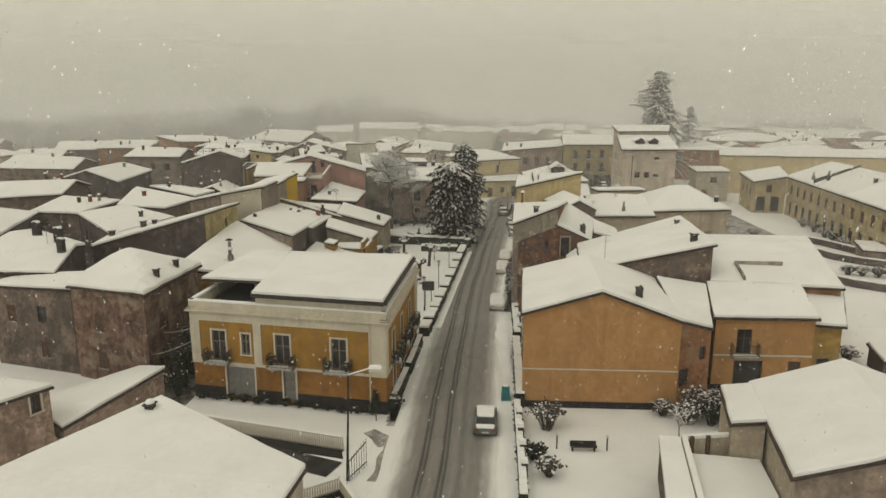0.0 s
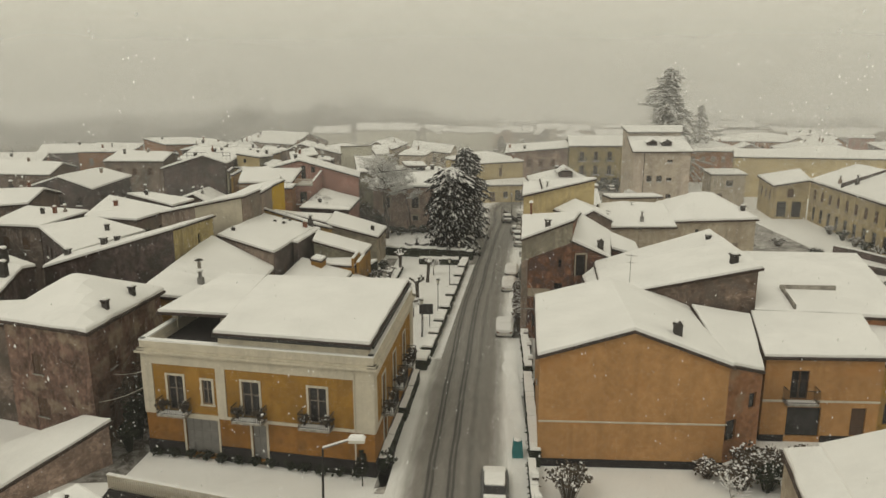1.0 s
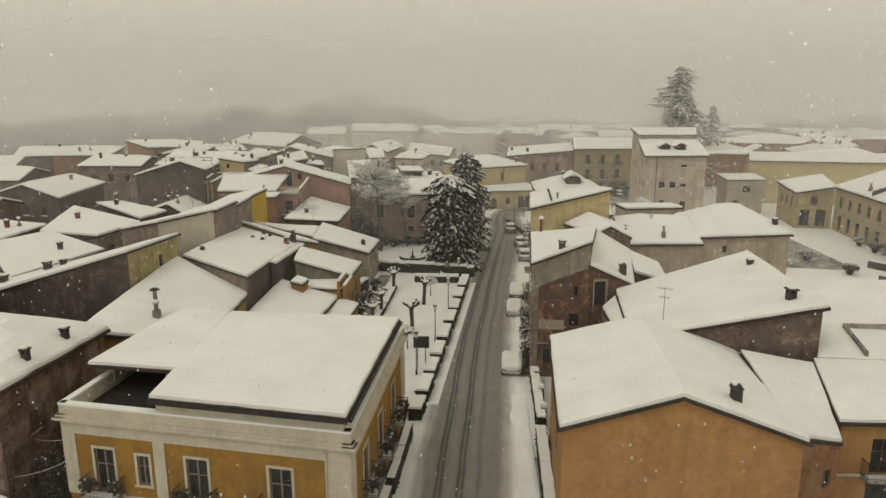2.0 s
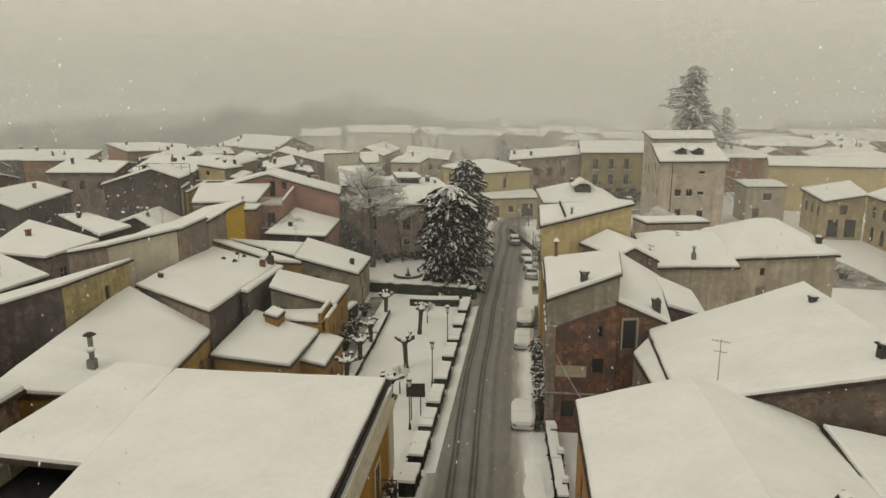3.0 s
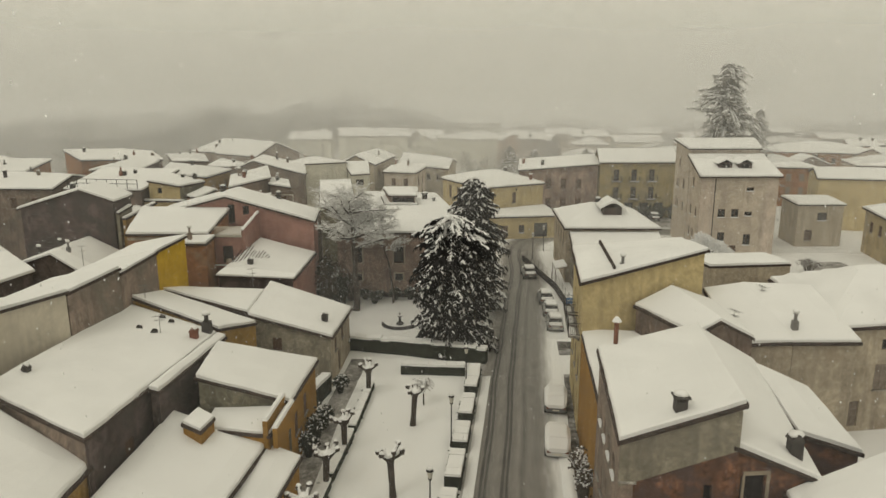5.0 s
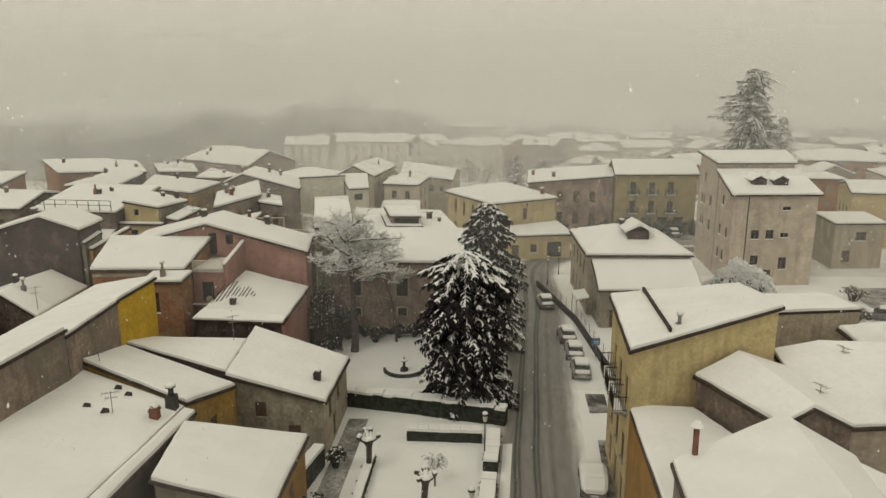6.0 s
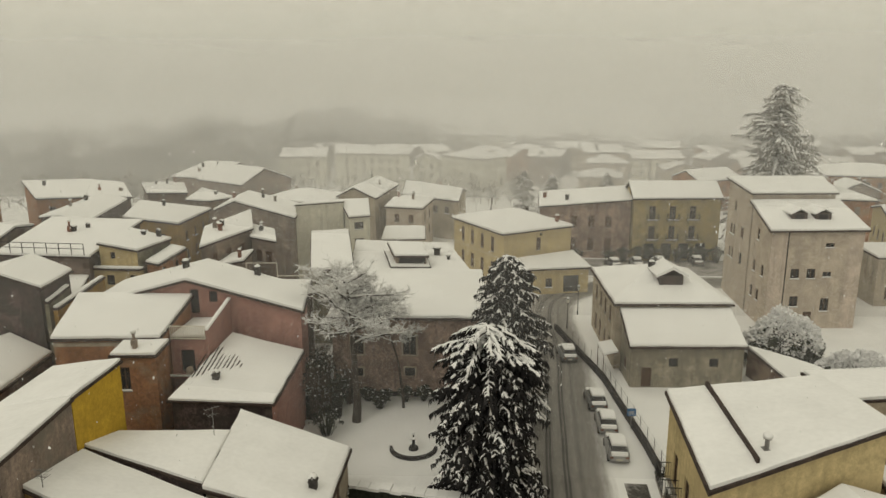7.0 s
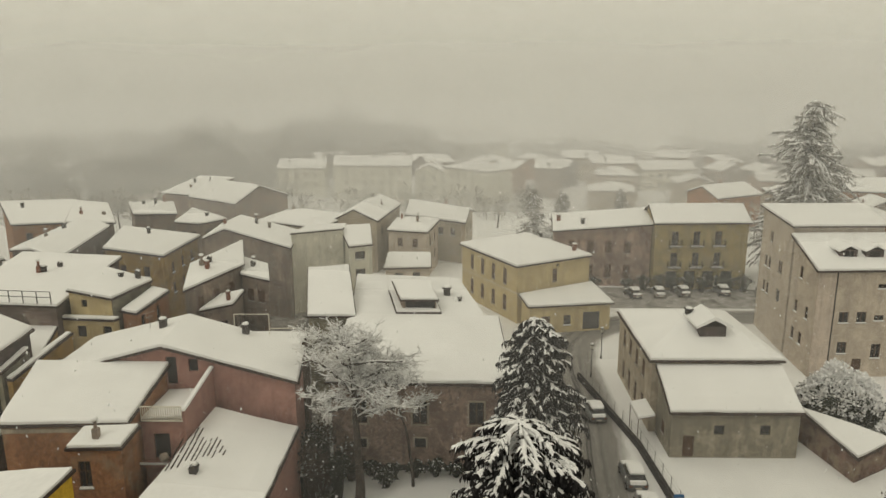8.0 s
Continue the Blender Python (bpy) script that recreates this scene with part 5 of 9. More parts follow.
house("long yellow arcaded building on the square with snowy roof", [(26.6, 182.4), (41.6, 183.0), (42.6, 193.0), (27.6, 193.4)], (11.2, 11.2, 11.2, 11.2), ("gable_u", 0.5, 13.2, 13.2), OLIVE, over=0.4,
      openings={0: row(3, 15, 7.4, 1.1, 2.3, "b", hi=0.8) + row(3, 15, 3.9, 1.1, 2.3, "b", hi=0.8) + row(4, 15, 0.3, 1.8, 2.8, "o")})
house("brown wing of the long building with a sloping snowy roof", [(10.8, 185.6), (26.5, 184.2), (27.4, 193.6), (11.6, 193.0)], (9.2, 10.6, 11.6, 10.6), ("shed",), VILLA, over=0.35, openings={0: row(4, 15, 5.6, 1.1, 2.0, "s") + row(4, 15, 1.4, 1.1, 2.2, "s")},
      chimneys=((0.3, 0.2, 1.0, 0.6), (0.05, 0.5, 1.0, 0.6, RUST)))
# tall rose building
tb = house("tall four-storey rose-grey building with a mansard snow roof", [(34.6, 146.9), (46.0, 147.5), (46.0, 154.4), (35.0, 153.9)], (12.65, 12.65, 14.9, 14.9), ("shed",), ROSE, over=0.45, snow=0.34,
           openings={0: [(7.3, 10.3, 1.1, 0.6, "w"), (3.3, 6.4, 1.1, 1.3, "w"), (5.3, 6.4, 1.1, 1.3, "w"), (7.3, 6.6, 1.1, 0.7, "w"), (3.5, 2.8, 1.1, 1.4, "w"), (7.4, 2.2, 1.1, 1.7, "w"), (5.4, 0.2, 1.1, 2.0, "d")],
                     3: [(2.6, 10.4, 0.8, 1.5, "w"), (4.9, 6.2, 0.8, 1.5, "w"), (2.0, 6.2, 0.8, 1.5, "w"), (3.9, 2.8, 0.8, 1.5, "w"), (1.8, 2.8, 0.8, 1.5, "w")]})
for x in (38.6, 41.5):
    g = Geo()
    g.box(x - 0.95, 148.9, 13.2, x + 0.95, 152.8, 14.35)
    dm = part("dormer", g, DARK, tb)
    g = Geo()
    g.box(x - 0.55, 148.86, 13.35, x + 0.55, 148.92, 14.2)
    part("pane", g, GLASS, dm)
    g = Geo()
    for s in (-1, 1):
        g.hexa([(x, 148.6, 14.85), (x + s * 1.2, 148.6, 14.2), (x + s * 1.2, 153.4, 14.2), (x, 153.4, 14.85)], [(x, 148.7, 15.1), (x + s * 1.2, 148.7, 14.38), (x + s * 1.2, 153.4, 14.38), (x, 153.4, 15.1)])
    part("snow_layer", g, SNOW, dm)
for x0, x1 in ((34.62, 36.6), (44.2, 45.98)):
    g = Geo()
    g.hexa([(x0, 146.87 + (x0 - 34.6) * 0.0526, 0), (x1, 146.87 + (x1 - 34.6) * 0.0526, 0), (x1, 146.92 + (x1 - 34.6) * 0.0526, 0), (x0, 146.92 + (x0 - 34.6) * 0.0526, 0)],
           [(x0, 146.87 + (x0 - 34.6) * 0.0526, 12.4), (x1, 146.87 + (x1 - 34.6) * 0.0526, 12.4), (x1, 146.92 + (x1 - 34.6) * 0.0526, 12.4), (x0, 146.92 + (x0 - 34.6) * 0.0526, 12.4)])
    part("corner_band", g, PALEROSE, tb, "paler plaster band at the corner")
g = Geo()
g.tube((36.65, 146.93, 0), (36.65, 146.93, 12.4), 0.07, 0.07, 6)
part("drainpipe", g, SLATE, tb)
house("upper storey block of the tall rose building under snow", [(35.1, 154.6), (45.9, 155.0), (48.9, 165.4), (36.1, 165.4)], (16.0, 16.0, 16.7, 16.7), ("shed",), ROSE, over=0.45, snow=0.34,
      openings={3: [(7.6, 9.4, 1.3, 1.5, "s"), (7.6, 5.6, 1.3, 1.6, "o"), (3.8, 9.0, 0.8, 1.5, "w"), (2.4, 9.0, 0.8, 1.5, "w"), (3.8, 5.6, 0.8, 1.5, "w"), (2.4, 5.6, 0.8, 1.5, "w"), (3.8, 12.6, 0.9, 1.3, "s")]})
# palazzo on the edge
house("long yellow palazzo wing with peeling plaster and wide snowy roof", [(62.1, 96.0), (78.0, 94.0), (82.5, 138.8), (66.8, 140.4)], (7.75, 7.9, 7.9, 7.75), ("gable_v", 0.5, 10.6, 10.6), PALAZZO, over=0.4, snow=0.34, gap=2.0,
      openings={3: row(12, 44.6, 4.4, 1.2, 1.8, "s", lo=0.02, hi=0.98) + row(12, 44.6, 0.4, 1.5, 2.5, "o", lo=0.02, hi=0.98)}, chimneys=((0.12, 0.66, 1.4, 0.5, SLATE, "pot"), (0.06, 0.76, 1.0, 0.5, GREY, "pot"), (0.3, 0.4, 0.8, 0.5)),
      courses=((3, 3.7, 0.14, BEIGE), (3, 7.2, 0.16, BEIGE)))
root = thing("firewall", (68.0, 127.0, 8.5), "dark parapet wall across the palazzo roof", "parapet")
g = Geo()
g.hexa([(65.3, 126.5, 7.8), (65.3, 126.8, 7.8), (73.6, 127.3, 10.4), (73.6, 127.0, 10.4)], [(65.3, 126.5, 8.75), (65.3, 126.8, 8.75), (73.6, 127.3, 11.35), (73.6, 127.0, 11.35)])
part("wall", g, DARK, root)
house("lower end block of the palazzo with dark arches and snowy roof", [(60.6, 141.6), (66.7, 140.8), (69.6, 152.0), (62.4, 153.4)], (6.5, 7.6, 8.4, 7.0), ("shed",), PALAZZO, over=0.4, snow=0.34, gap=2.0,
      openings={0: [(1.6, 0.4, 1.7, 3.0, "o"), (4.3, 0.4, 1.7, 3.0, "o"), (3.0, 4.3, 1.1, 1.5, "s")], 3: row(3, 12, 3.6, 1.1, 1.6, "s")})
house("long orange-yellow building across the palazzo yard", [(63.8, 171.6), (104, 163.5), (108, 176), (68, 184.0)], (9.4, 9.4, 9.4, 9.4), ("gable_u", 0.5, 10.6, 10.6), YELLOW, over=0.35, snow=0.3, gap=2.5, openings={3: row(3, 12, 5, 1.1, 1.6, "s")})
house("small beige house by the palazzo yard", [(53.6, 156.6), (61.0, 157.0), (61.6, 164.0), (54.2, 164.0)], (6.9, 6.9, 7.2, 7.2), ("shed",), BEIGE, over=0.3, openings={0: [(4.0, 4.2, 1.6, 1.4, "w"), (2.0, 1.0, 1.2, 1.8, "s")]})

# wet, trodden strips where the snow has not held
WET = material("wet_trodden_paving", (0.075, 0.068, 0.06), 0.55, 0.25, 0.7, 6.0, 0.4, stain=(0.36, 0.35, 0.34), stain_at=0.56)


SLUSH = material("trodden_slush", (0.34, 0.325, 0.31), 0.7, 0.3, 0.5, 5.0, 0.4, stain=(0.10, 0.094, 0.088), stain_at=0.6)


def strip(pts, label, z=0.012, slush=False):
    g = Geo()
    for (x0, x1, y0, y1), (u0, u1, v0, v1) in zip(pts, pts[1:]):
        g.poly([(x0, y0, z), (x1, y1, z), (u1, v1, z), (u0, v0, z)])
    solid("lane", g, SLUSH if slush else WET, label, "lane", kind="structure")


strip([(-23.6, -20.2, 44.5, 44.8), (-23.4, -20.0, 49.0, 49.2), (-23.6, -19.4, 56.0, 56.0), (-23.8, -19.0, 63.5, 63.0)], "dark wet lane between the houses")
strip([(-4.0, -2.5, 44.6, 45.2), (-3.6, -2.1, 52.0, 52.0), (-3.0, -1.6, 62.0, 62.0)], "wet paving beside the ochre house", 0.02)
strip([(-11.0, -9.4, 83.0, 83.0), (-11.0, -9.4, 93.0, 93.0), (-10.5, -8.9, 106.0, 106.0)], "trodden path along the house fronts", 0.012, True)
# dark sheet on flat ground; its colour carries the shade of the sunken stream
g = Geo()
g.poly([(-18.2, 41.2, 0.05), (-6.9, 36.9, 0.05), (-6.15, 38.7, 0.05), (-17.4, 43.0, 0.05)])
solid("stream", g, material("dark_stream_bed", (0.022, 0.022, 0.026), 0.35, 0.3, 0.8, 6.0, 0.5, stain=(0.09, 0.09, 0.092), stain_at=0.66), "flat dark sheet in place of the sunken, shaded stream bed", "stream", kind="structure")
strip([(6.2, 7.0, 72.0, 72.0), (7.1, 8.1, 84.0, 84.0), (8.0, 8.8, 93.0, 93.0), (9.0, 9.6, 103.0, 103.0)], "wet gutter along the brick house")

g = Geo()
g.poly([(15.0, 172.4, 0.03), (50.0, 172.4, 0.03), (52.0, 182.2, 0.03), (14.6, 184.0, 0.03)])
solid("square", g, SLUSH, "slushy trodden square before the long building", "square", kind="structure")
g = Geo()
g.poly([(44.5, 112.0, 0.03), (55.5, 110.0, 0.03), (55.5, 146.0, 0.03), (50.0, 146.0, 0.03)])
solid("yard", g, SLUSH, "slushy yard beside the palazzo", "yard", kind="structure")

g = Geo()
g.poly([(9.2, 107.5, 0.025), (10.8, 107.6, 0.025), (11.1, 111.2, 0.025), (9.4, 111.3, 0.025)])
solid("bare_patch", g, WET, "bare wet asphalt where a car had stood", "patch", kind="structure")
# snow-topped walls and hedge that wind through the palazzo yard
root = thing("yard_wall", (60.0, 100.0, 0), "dark curving yard walls topped with snow", "wall")
for chain in (((57.6, 112.0), (59.4, 109.0), (60.6, 105.6), (61.4, 103.4)), ((54.6, 104.0), (56.1, 99.2), (58.4, 96.4), (60.8, 94.4), (64.0, 92.4)), ((49.6, 86.0), (51.0, 84.0), (53.8, 81.8), (58.0, 79.8))):
    for p, q in zip(chain, chain[1:]):
        n = Vector((-(q[1] - p[1]), q[0] - p[0], 0)).normalized() * 0.16
        low = [(p[0] - n.x, p[1] - n.y), (q[0] - n.x, q[1] - n.y), (q[0] + n.x, q[1] + n.y), (p[0] + n.x, p[1] + n.y)]
        g = Geo()
        g.hexa([(x, y, 0) for x, y in low], [(x, y, 1.0) for x, y in low])
        w = part("wall", g, DARK, root)
        g = Geo()
        g.hexa([(x, y, 1.002) for x, y in low], [(x, y, 1.2) for x, y in low])
        part("snow", g, SNOW, w)
house("low kiosk with a flat slab of snow in the palazzo yard", [(58.6, 96.0), (64.4, 93.6), (65.6, 99.6), (60.4, 101.6)], (2.2, 2.2, 2.3, 2.3), ("shed",), GREY, name="kiosk", category="kiosk", group="sheds", over=0.3)
house("small dark garden hut with a snowy roof beside the orange house", [(37.6, 54.2), (40.2, 53.4), (41.0, 57.0), (38.2, 57.6)], (1.7, 1.6, 1.9, 2.0), ("shed",), DARK, name="garden_hut", category="hut", group="sheds", over=0.2)
# small vents in the large roof
for x, y, z in ((-22.2, 93.0, 8.35), (-21.3, 92.4, 8.2), (-22.6, 90.2, 8.5), (-21.4, 89.9, 8.35)):
    g = Geo()
    g.hexa([(x - 0.24, y - 0.12, z - 0.1), (x + 0.24, y + 0.05, z - 0.1), (x + 0.2, y + 0.15, z - 0.1), (x - 0.2, y + 0.06, z - 0.1)],
           [(x - 0.06, y - 0.06, z + 0.22), (x + 0.24, y + 0.06, z + 0.13), (x + 0.2, y + 0.12, z + 0.13), (x - 0.06, y + 0.03, z + 0.22)])
    solid("roof_vent", g, SLATE, "small dark roof vent poking through the snow", "vent", "roof vents")

# dirty lanes of the old town
g = Geo()
g.poly([(-62.0, 96.0, 0.02), (-34.0, 92.0, 0.02), (-26.0, 108.0, 0.02), (-18.5, 112.0, 0.02), (-18.0, 168.0, 0.02), (-30.0, 200.0, 0.02), (-80.0, 200.0, 0.02), (-84.0, 140.0, 0.02)])
solid("lane", g, SLUSH, "slushy trodden lanes of the old town", "lane", kind="structure")
# pink ledge with a round pot below the terrace
root = thing("balcony_ledge", (-25.6, 115.7, 6.5), "narrow pink ledge with a snow-capped round pot", "balcony")
g = Geo()
g.box(-26.6, 115.4, 6.45, -24.2, 116.02, 6.6)
part("slab", g, PINK, root)
g = Geo()
g.box(-26.6, 115.38, 6.6, -24.2, 115.5, 6.72)
part("snow", g, SNOW, root)
g = Geo()
g.blob((-25.0, 115.7, 7.0), 0.36, 0.3, 0.36, 2, 0.1)
part("pot", g, ROSE, root)

house("ochre terrace annex with a flat snowy deck", [(-15.4, 82.6), (-11.3, 82.0), (-11.1, 85.5), (-15.6, 85.0)], (4.85, 4.8, 4.85, 4.9), ("shed",), OCHRE, name="house_annex", category="annex", over=0.1, snow=0.25, openings={1: [(1.5, 1.2, 0.9, 1.7, "s")]})
house("ochre-walled courtyard wing with a thin snowy ledge", [(-46.5, 127.2), (-40.0, 126.2), (-43.3, 135.0), (-50.0, 135.2)], (9.6, 9.8, 9.8, 9.6), ("shed",), MUSTARD, over=0.1, snow=0.2, openings={1: [(2.5, 6.8, 0.9, 1.4, "s"), (6.2, 6.8, 0.9, 1.4, "s")]})
root = thing("terrace_parapet", (-11.2, 84.0, 5.0), "ochre terrace parapet with two snow-topped ledges", "parapet")
for x0, z1 in ((-11.62, 5.75), (-11.05, 5.3)):
    g = Geo()
    g.hexa([(x0, 81.9, 4.0), (x0 + 0.28, 81.9, 4.0), (x0 + 0.38, 85.6, 4.0), (x0 + 0.1, 85.6, 4.0)], [(x0, 81.9, z1), (x0 + 0.28, 81.9, z1), (x0 + 0.38, 85.6, z1), (x0 + 0.1, 85.6, z1)])
    w = part("wall", g, OCHRE, root)
    g = Geo()
    g.hexa([(x0 - 0.03, 81.88, z1), (x0 + 0.31, 81.88, z1), (x0 + 0.41, 85.6, z1), (x0 + 0.07, 85.6, z1)], [(x0 + 0.03, 81.95, z1 + 0.16), (x0 + 0.25, 81.95, z1 + 0.16), (x0 + 0.35, 85.55, z1 + 0.16), (x0 + 0.13, 85.55, z1 + 0.16)])
    part("snow", g, SNOW, w)
root = thing("roof_railing", (-48.0, 134.6, 12.3), "thin iron railing along a flat snowy roof", "railing")
for i in range(8):
    x = lerp(-53.2, -43.2, i / 7)
    g = Geo()
    g.tube((x, lerp(135.2, 134.2, i / 7), 12.2), (x, lerp(135.2, 134.2, i / 7), 13.4), 0.05, 0.05, 5)
    part("post", g, IRON, root)
for z0 in (12.85, 13.4):
    g = Geo()
    g.tube((-53.2, 135.2, z0), (-43.2, 134.2, z0), 0.04, 0.04, 5)
    part("rail", g, IRON, root)
root = thing("clothes_airer", (-22.0, 133.5, 11.0), "white pipe airer standing on a small snowy roof terrace", "clothes airer")
for p, q in (((-25.6, 133.4, 9.6), (-25.6, 133.4, 11.6)), ((-22.35, 133.4, 9.6), (-22.35, 133.4, 11.62)), ((-25.6, 133.4, 11.58), (-22.35, 133.4, 11.6)), ((-22.35, 133.4, 10.2), (-19.4, 133.4, 10.25))):
    g = Geo()
    g.tube(p, q, 0.05, 0.05, 6)
    part("pipe", g, WHITEWOOD, root)
house("flat terrace roof with snow behind the pink house", [(-27.0, 131.4), (-19.0, 131.4), (-19.0, 134.4), (-27.0, 134.4)], (9.3, 9.3, 9.4, 9.4), ("shed",), DIRTY, name="house_annex", category="annex", over=0.1, snow=0.25)
# rusty flue behind the brick house
root = thing("flue_pipe", (8.5, 81.2, 9.0), "tall rusty flue pipe with a snowy cowl", "flue")
g = Geo()
g.tube((8.5, 81.3, 7.5), (8.5, 81.3, 12.3), 0.13, 0.13, 8)
part("pipe", g, RUST, root)
g = Geo()
g.tube((8.5, 81.3, 12.3), (8.5, 81.3, 12.55), 0.28, 0.1, 8)
part("cowl", g, SNOW, root)

# grey-brown render left on the upper part of the brick gable
g = Geo()
g.hexa([(6.88, 72.12, 7.9), (11.68, 71.72, 9.9), (11.68, 71.9, 9.9), (6.88, 72.3, 7.9)], [(6.88, 72.12, 9.98), (11.68, 71.72, 11.86), (11.68, 71.9, 11.86), (6.88, 72.3, 9.98)])
solid("render_coat", g, SAGE, "old grey-brown render on the brick gable", "render")

TRODDEN = material("grey_trodden_snow", (0.40, 0.38, 0.36), 0.75, 0.25, 0.7, 6.0, 0.4, stain=(0.16, 0.15, 0.14), stain_at=0.58)


def trodden(pts, label, z=0.016, seed=0.0):
    """A ragged band of trodden snow; each point gives its middle and half width."""
    g = Geo()
    fine_pts = []
    for (x0, y0, w0), (x1, y1, w1) in zip(pts, pts[1:]):
        n = max(2, int(math.hypot(x1 - x0, y1 - y0) / 0.5))
        fine_pts += [(lerp(x0, x1, k / n), lerp(y0, y1, k / n), lerp(w0, w1, k / n), x1 - x0, y1 - y0) for k in range(n)]
    rows_ = []
    for x, y, w, dx, dy in fine_pts:
        ln = math.hypot(dx, dy)
        nx, ny = -dy / ln, dx / ln
        a, b = w * (1 + 0.5 * bumps(x, y, 0.7, seed)), w * (1 + 0.5 * bumps(x, y, 0.7, seed + 9))
        rows_.append(((x + nx * a, y + ny * a, z), (x - nx * b, y - ny * b, z)))
    for (a, b), (c, d) in zip(rows_, rows_[1:]):
        g.poly([a, b, d, c])
    solid("trodden_path", g, TRODDEN, label, "path", kind="structure")


trodden([(-5.0, 43.2, 0.5), (-3.0, 41.0, 0.8), (-3.2, 36.0, 0.9)], "grey trodden snow before the corner house", 0.016, 1.0)
trodden([(-3.2, 44.0, 0.8), (-2.6, 52.0, 0.7), (-2.0, 62.0, 0.6)], "grey trodden snow beside the corner house", 0.02, 3.0)
# ---------------------------------------------------------------- background houses
TOWN = []


def town_house(pts, z, roof, mat, floors, mats=None):
    """A house of the old town: corners with eave heights, roof, plaster, storeys of windows; remembers its middle."""
    i = len(TOWN)
    TOWN.append((sum(p[0] for p in pts) / 4, sum(p[1] for p in pts) / 4, 11.0))
    ln = math.hypot(pts[1][0] - pts[0][0], pts[1][1] - pts[0][1])
    ln1 = math.hypot(pts[2][0] - pts[1][0], pts[2][1] - pts[1][1])
    ops = {0: [], 1: []}
    for f in range(floors):
        zs_ = min(z) - 2.9 - 2.9 * f
        if zs_ > 0.2:
            ops[0] += row(max(2, int(ln / 3.2)), ln, zs_, 1.0, 1.5, "s" if i % 3 else "w")
            ops[1] += row(max(2, int(ln1 / 3.8)), ln1, zs_, 1.0, 1.5, "s" if i % 3 else "w")
    rnd = random.Random(i)
    ch = tuple((rnd.uniform(0.15, 0.85), rnd.uniform(0.2, 0.8), rnd.uniform(0.6, 1.1), rnd.uniform(0.36, 0.5), (SLATE, SLATE, GREY, RUST)[(i + k) % 4], ("slab", "gable", "pot")[(i + k) % 3]) for k in range(1 + i % 3))
    what = {DARK: "dark stone", GREY: "grey rendered", RUBBLE: "rubble stone", BEIGE: "beige", PALE: "pale", DIRTY: "dirty rendered", TERRA: "terracotta", MUSTARD: "mustard", YELLOW: "yellow", ROSE: "pale rose", PINK: "dusky pink"}[mat]
    shape = {"shed": "single-pitch", "hip": "hipped", "gable_u": "gabled", "gable_v": "gabled"}[roof[0]]
    house(f"{what} house with a {shape} snowy roof in the old town", pts, z, roof, mat, openings=ops, chimneys=ch, gap=2.2, snow=0.34, mats=mats, wood=FADED if i % 2 else None)


town_house([(-49.1, 84.6), (-38.4, 72.6), (-36.2, 83.5), (-46.6, 91.6)], (8.6, 8.4, 8.4, 8.6), ("shed",), DARK, 1)
town_house([(-60.0, 64.0), (-49.6, 66.0), (-55.5, 85.2), (-68.0, 82.0)], (8.3, 8.3, 8.6, 8.6), ("gable_v", 0.5, 9.6, 9.6), DARK, 1)
town_house([(-56.6, 86.4), (-49.6, 85.2), (-48.6, 93.8), (-58.5, 97.0)], (8.6, 8.6, 9.0, 9.0), ("shed",), DIRTY, 1)
town_house([(-47.6, 91.8), (-39.7, 89.3), (-38.5, 96.4), (-51.0, 104.6)], (8.7, 8.7, 8.9, 9.4), ("shed",), GREY, 1)
town_house([(-53.5, 115.0), (-38.6, 97.6), (-37.8, 102.4), (-50.2, 116.0)], (8.3, 9.2, 9.2, 8.3), ("shed",), DARK, 1)
town_house([(-69.8, 97.0), (-60.9, 100.5), (-62.0, 110.0), (-73.6, 106.0)], (8.8, 9.0, 9.2, 9.2), ("gable_u", 0.5, 10.4, 10.4), RUBBLE, 1)
town_house([(-72.0, 118.0), (-60.0, 116.0), (-60.0, 129.0), (-72.1, 132.0)], (9.0, 9.0, 9.6, 9.6), ("gable_v", 0.5, 10.8, 10.8), DARK, 1)
town_house([(-86.0, 158.0), (-74.5, 159.0), (-77.7, 171.9), (-90.0, 174.0)], (11.6, 11.6, 12.4, 12.4), ("shed",), TERRA, 1)
town_house([(-72.0, 143.0), (-60.0, 142.6), (-62.6, 156.0), (-74.0, 157.6)], (11.0, 11.0, 11.2, 11.2), ("gable_u", 0.6, 12.2, 12.0), GREY, 1)
town_house([(-49.6, 119.6), (-39.0, 119.5), (-40.1, 125.9), (-50.4, 126.6)], (12.0, 12.9, 12.7, 12.0), ("gable_v", 0.66, 14.1, 14.0), DARK, 0)
town_house([(-100.0, 142.0), (-82.0, 140.0), (-84.0, 153.0), (-99.0, 156.0)], (8.6, 8.6, 8.8, 8.8), ("gable_u", 0.5, 10.6, 10.2), RUBBLE, 2)
town_house([(-53.6, 135.4), (-42.9, 134.4), (-44.5, 150.0), (-57.0, 152.0)], (12.0, 12.0, 12.9, 12.9), ("shed",), DIRTY, 1)
town_house([(-53.4, 163.6), (-44.4, 161.4), (-45.2, 176.0), (-57.0, 177.0)], (11.0, 10.5, 10.2, 11.3), ("hip", 0.6, 2.2, 2.0), MUSTARD, 2)
town_house([(-62.4, 157.9), (-53.7, 153.2), (-58.2, 174.4), (-65.1, 177.1)], (12.0, 12.0, 12.0, 12.0), ("gable_v", 0.45, 12.6, 12.6), DARK, 1)
town_house([(-33.6, 141.9), (-30.8, 152.8), (-33.9, 162.2), (-36.1, 150.2)], (11.4, 11.5, 12.2, 12.0), ("shed",), GREY, 1)
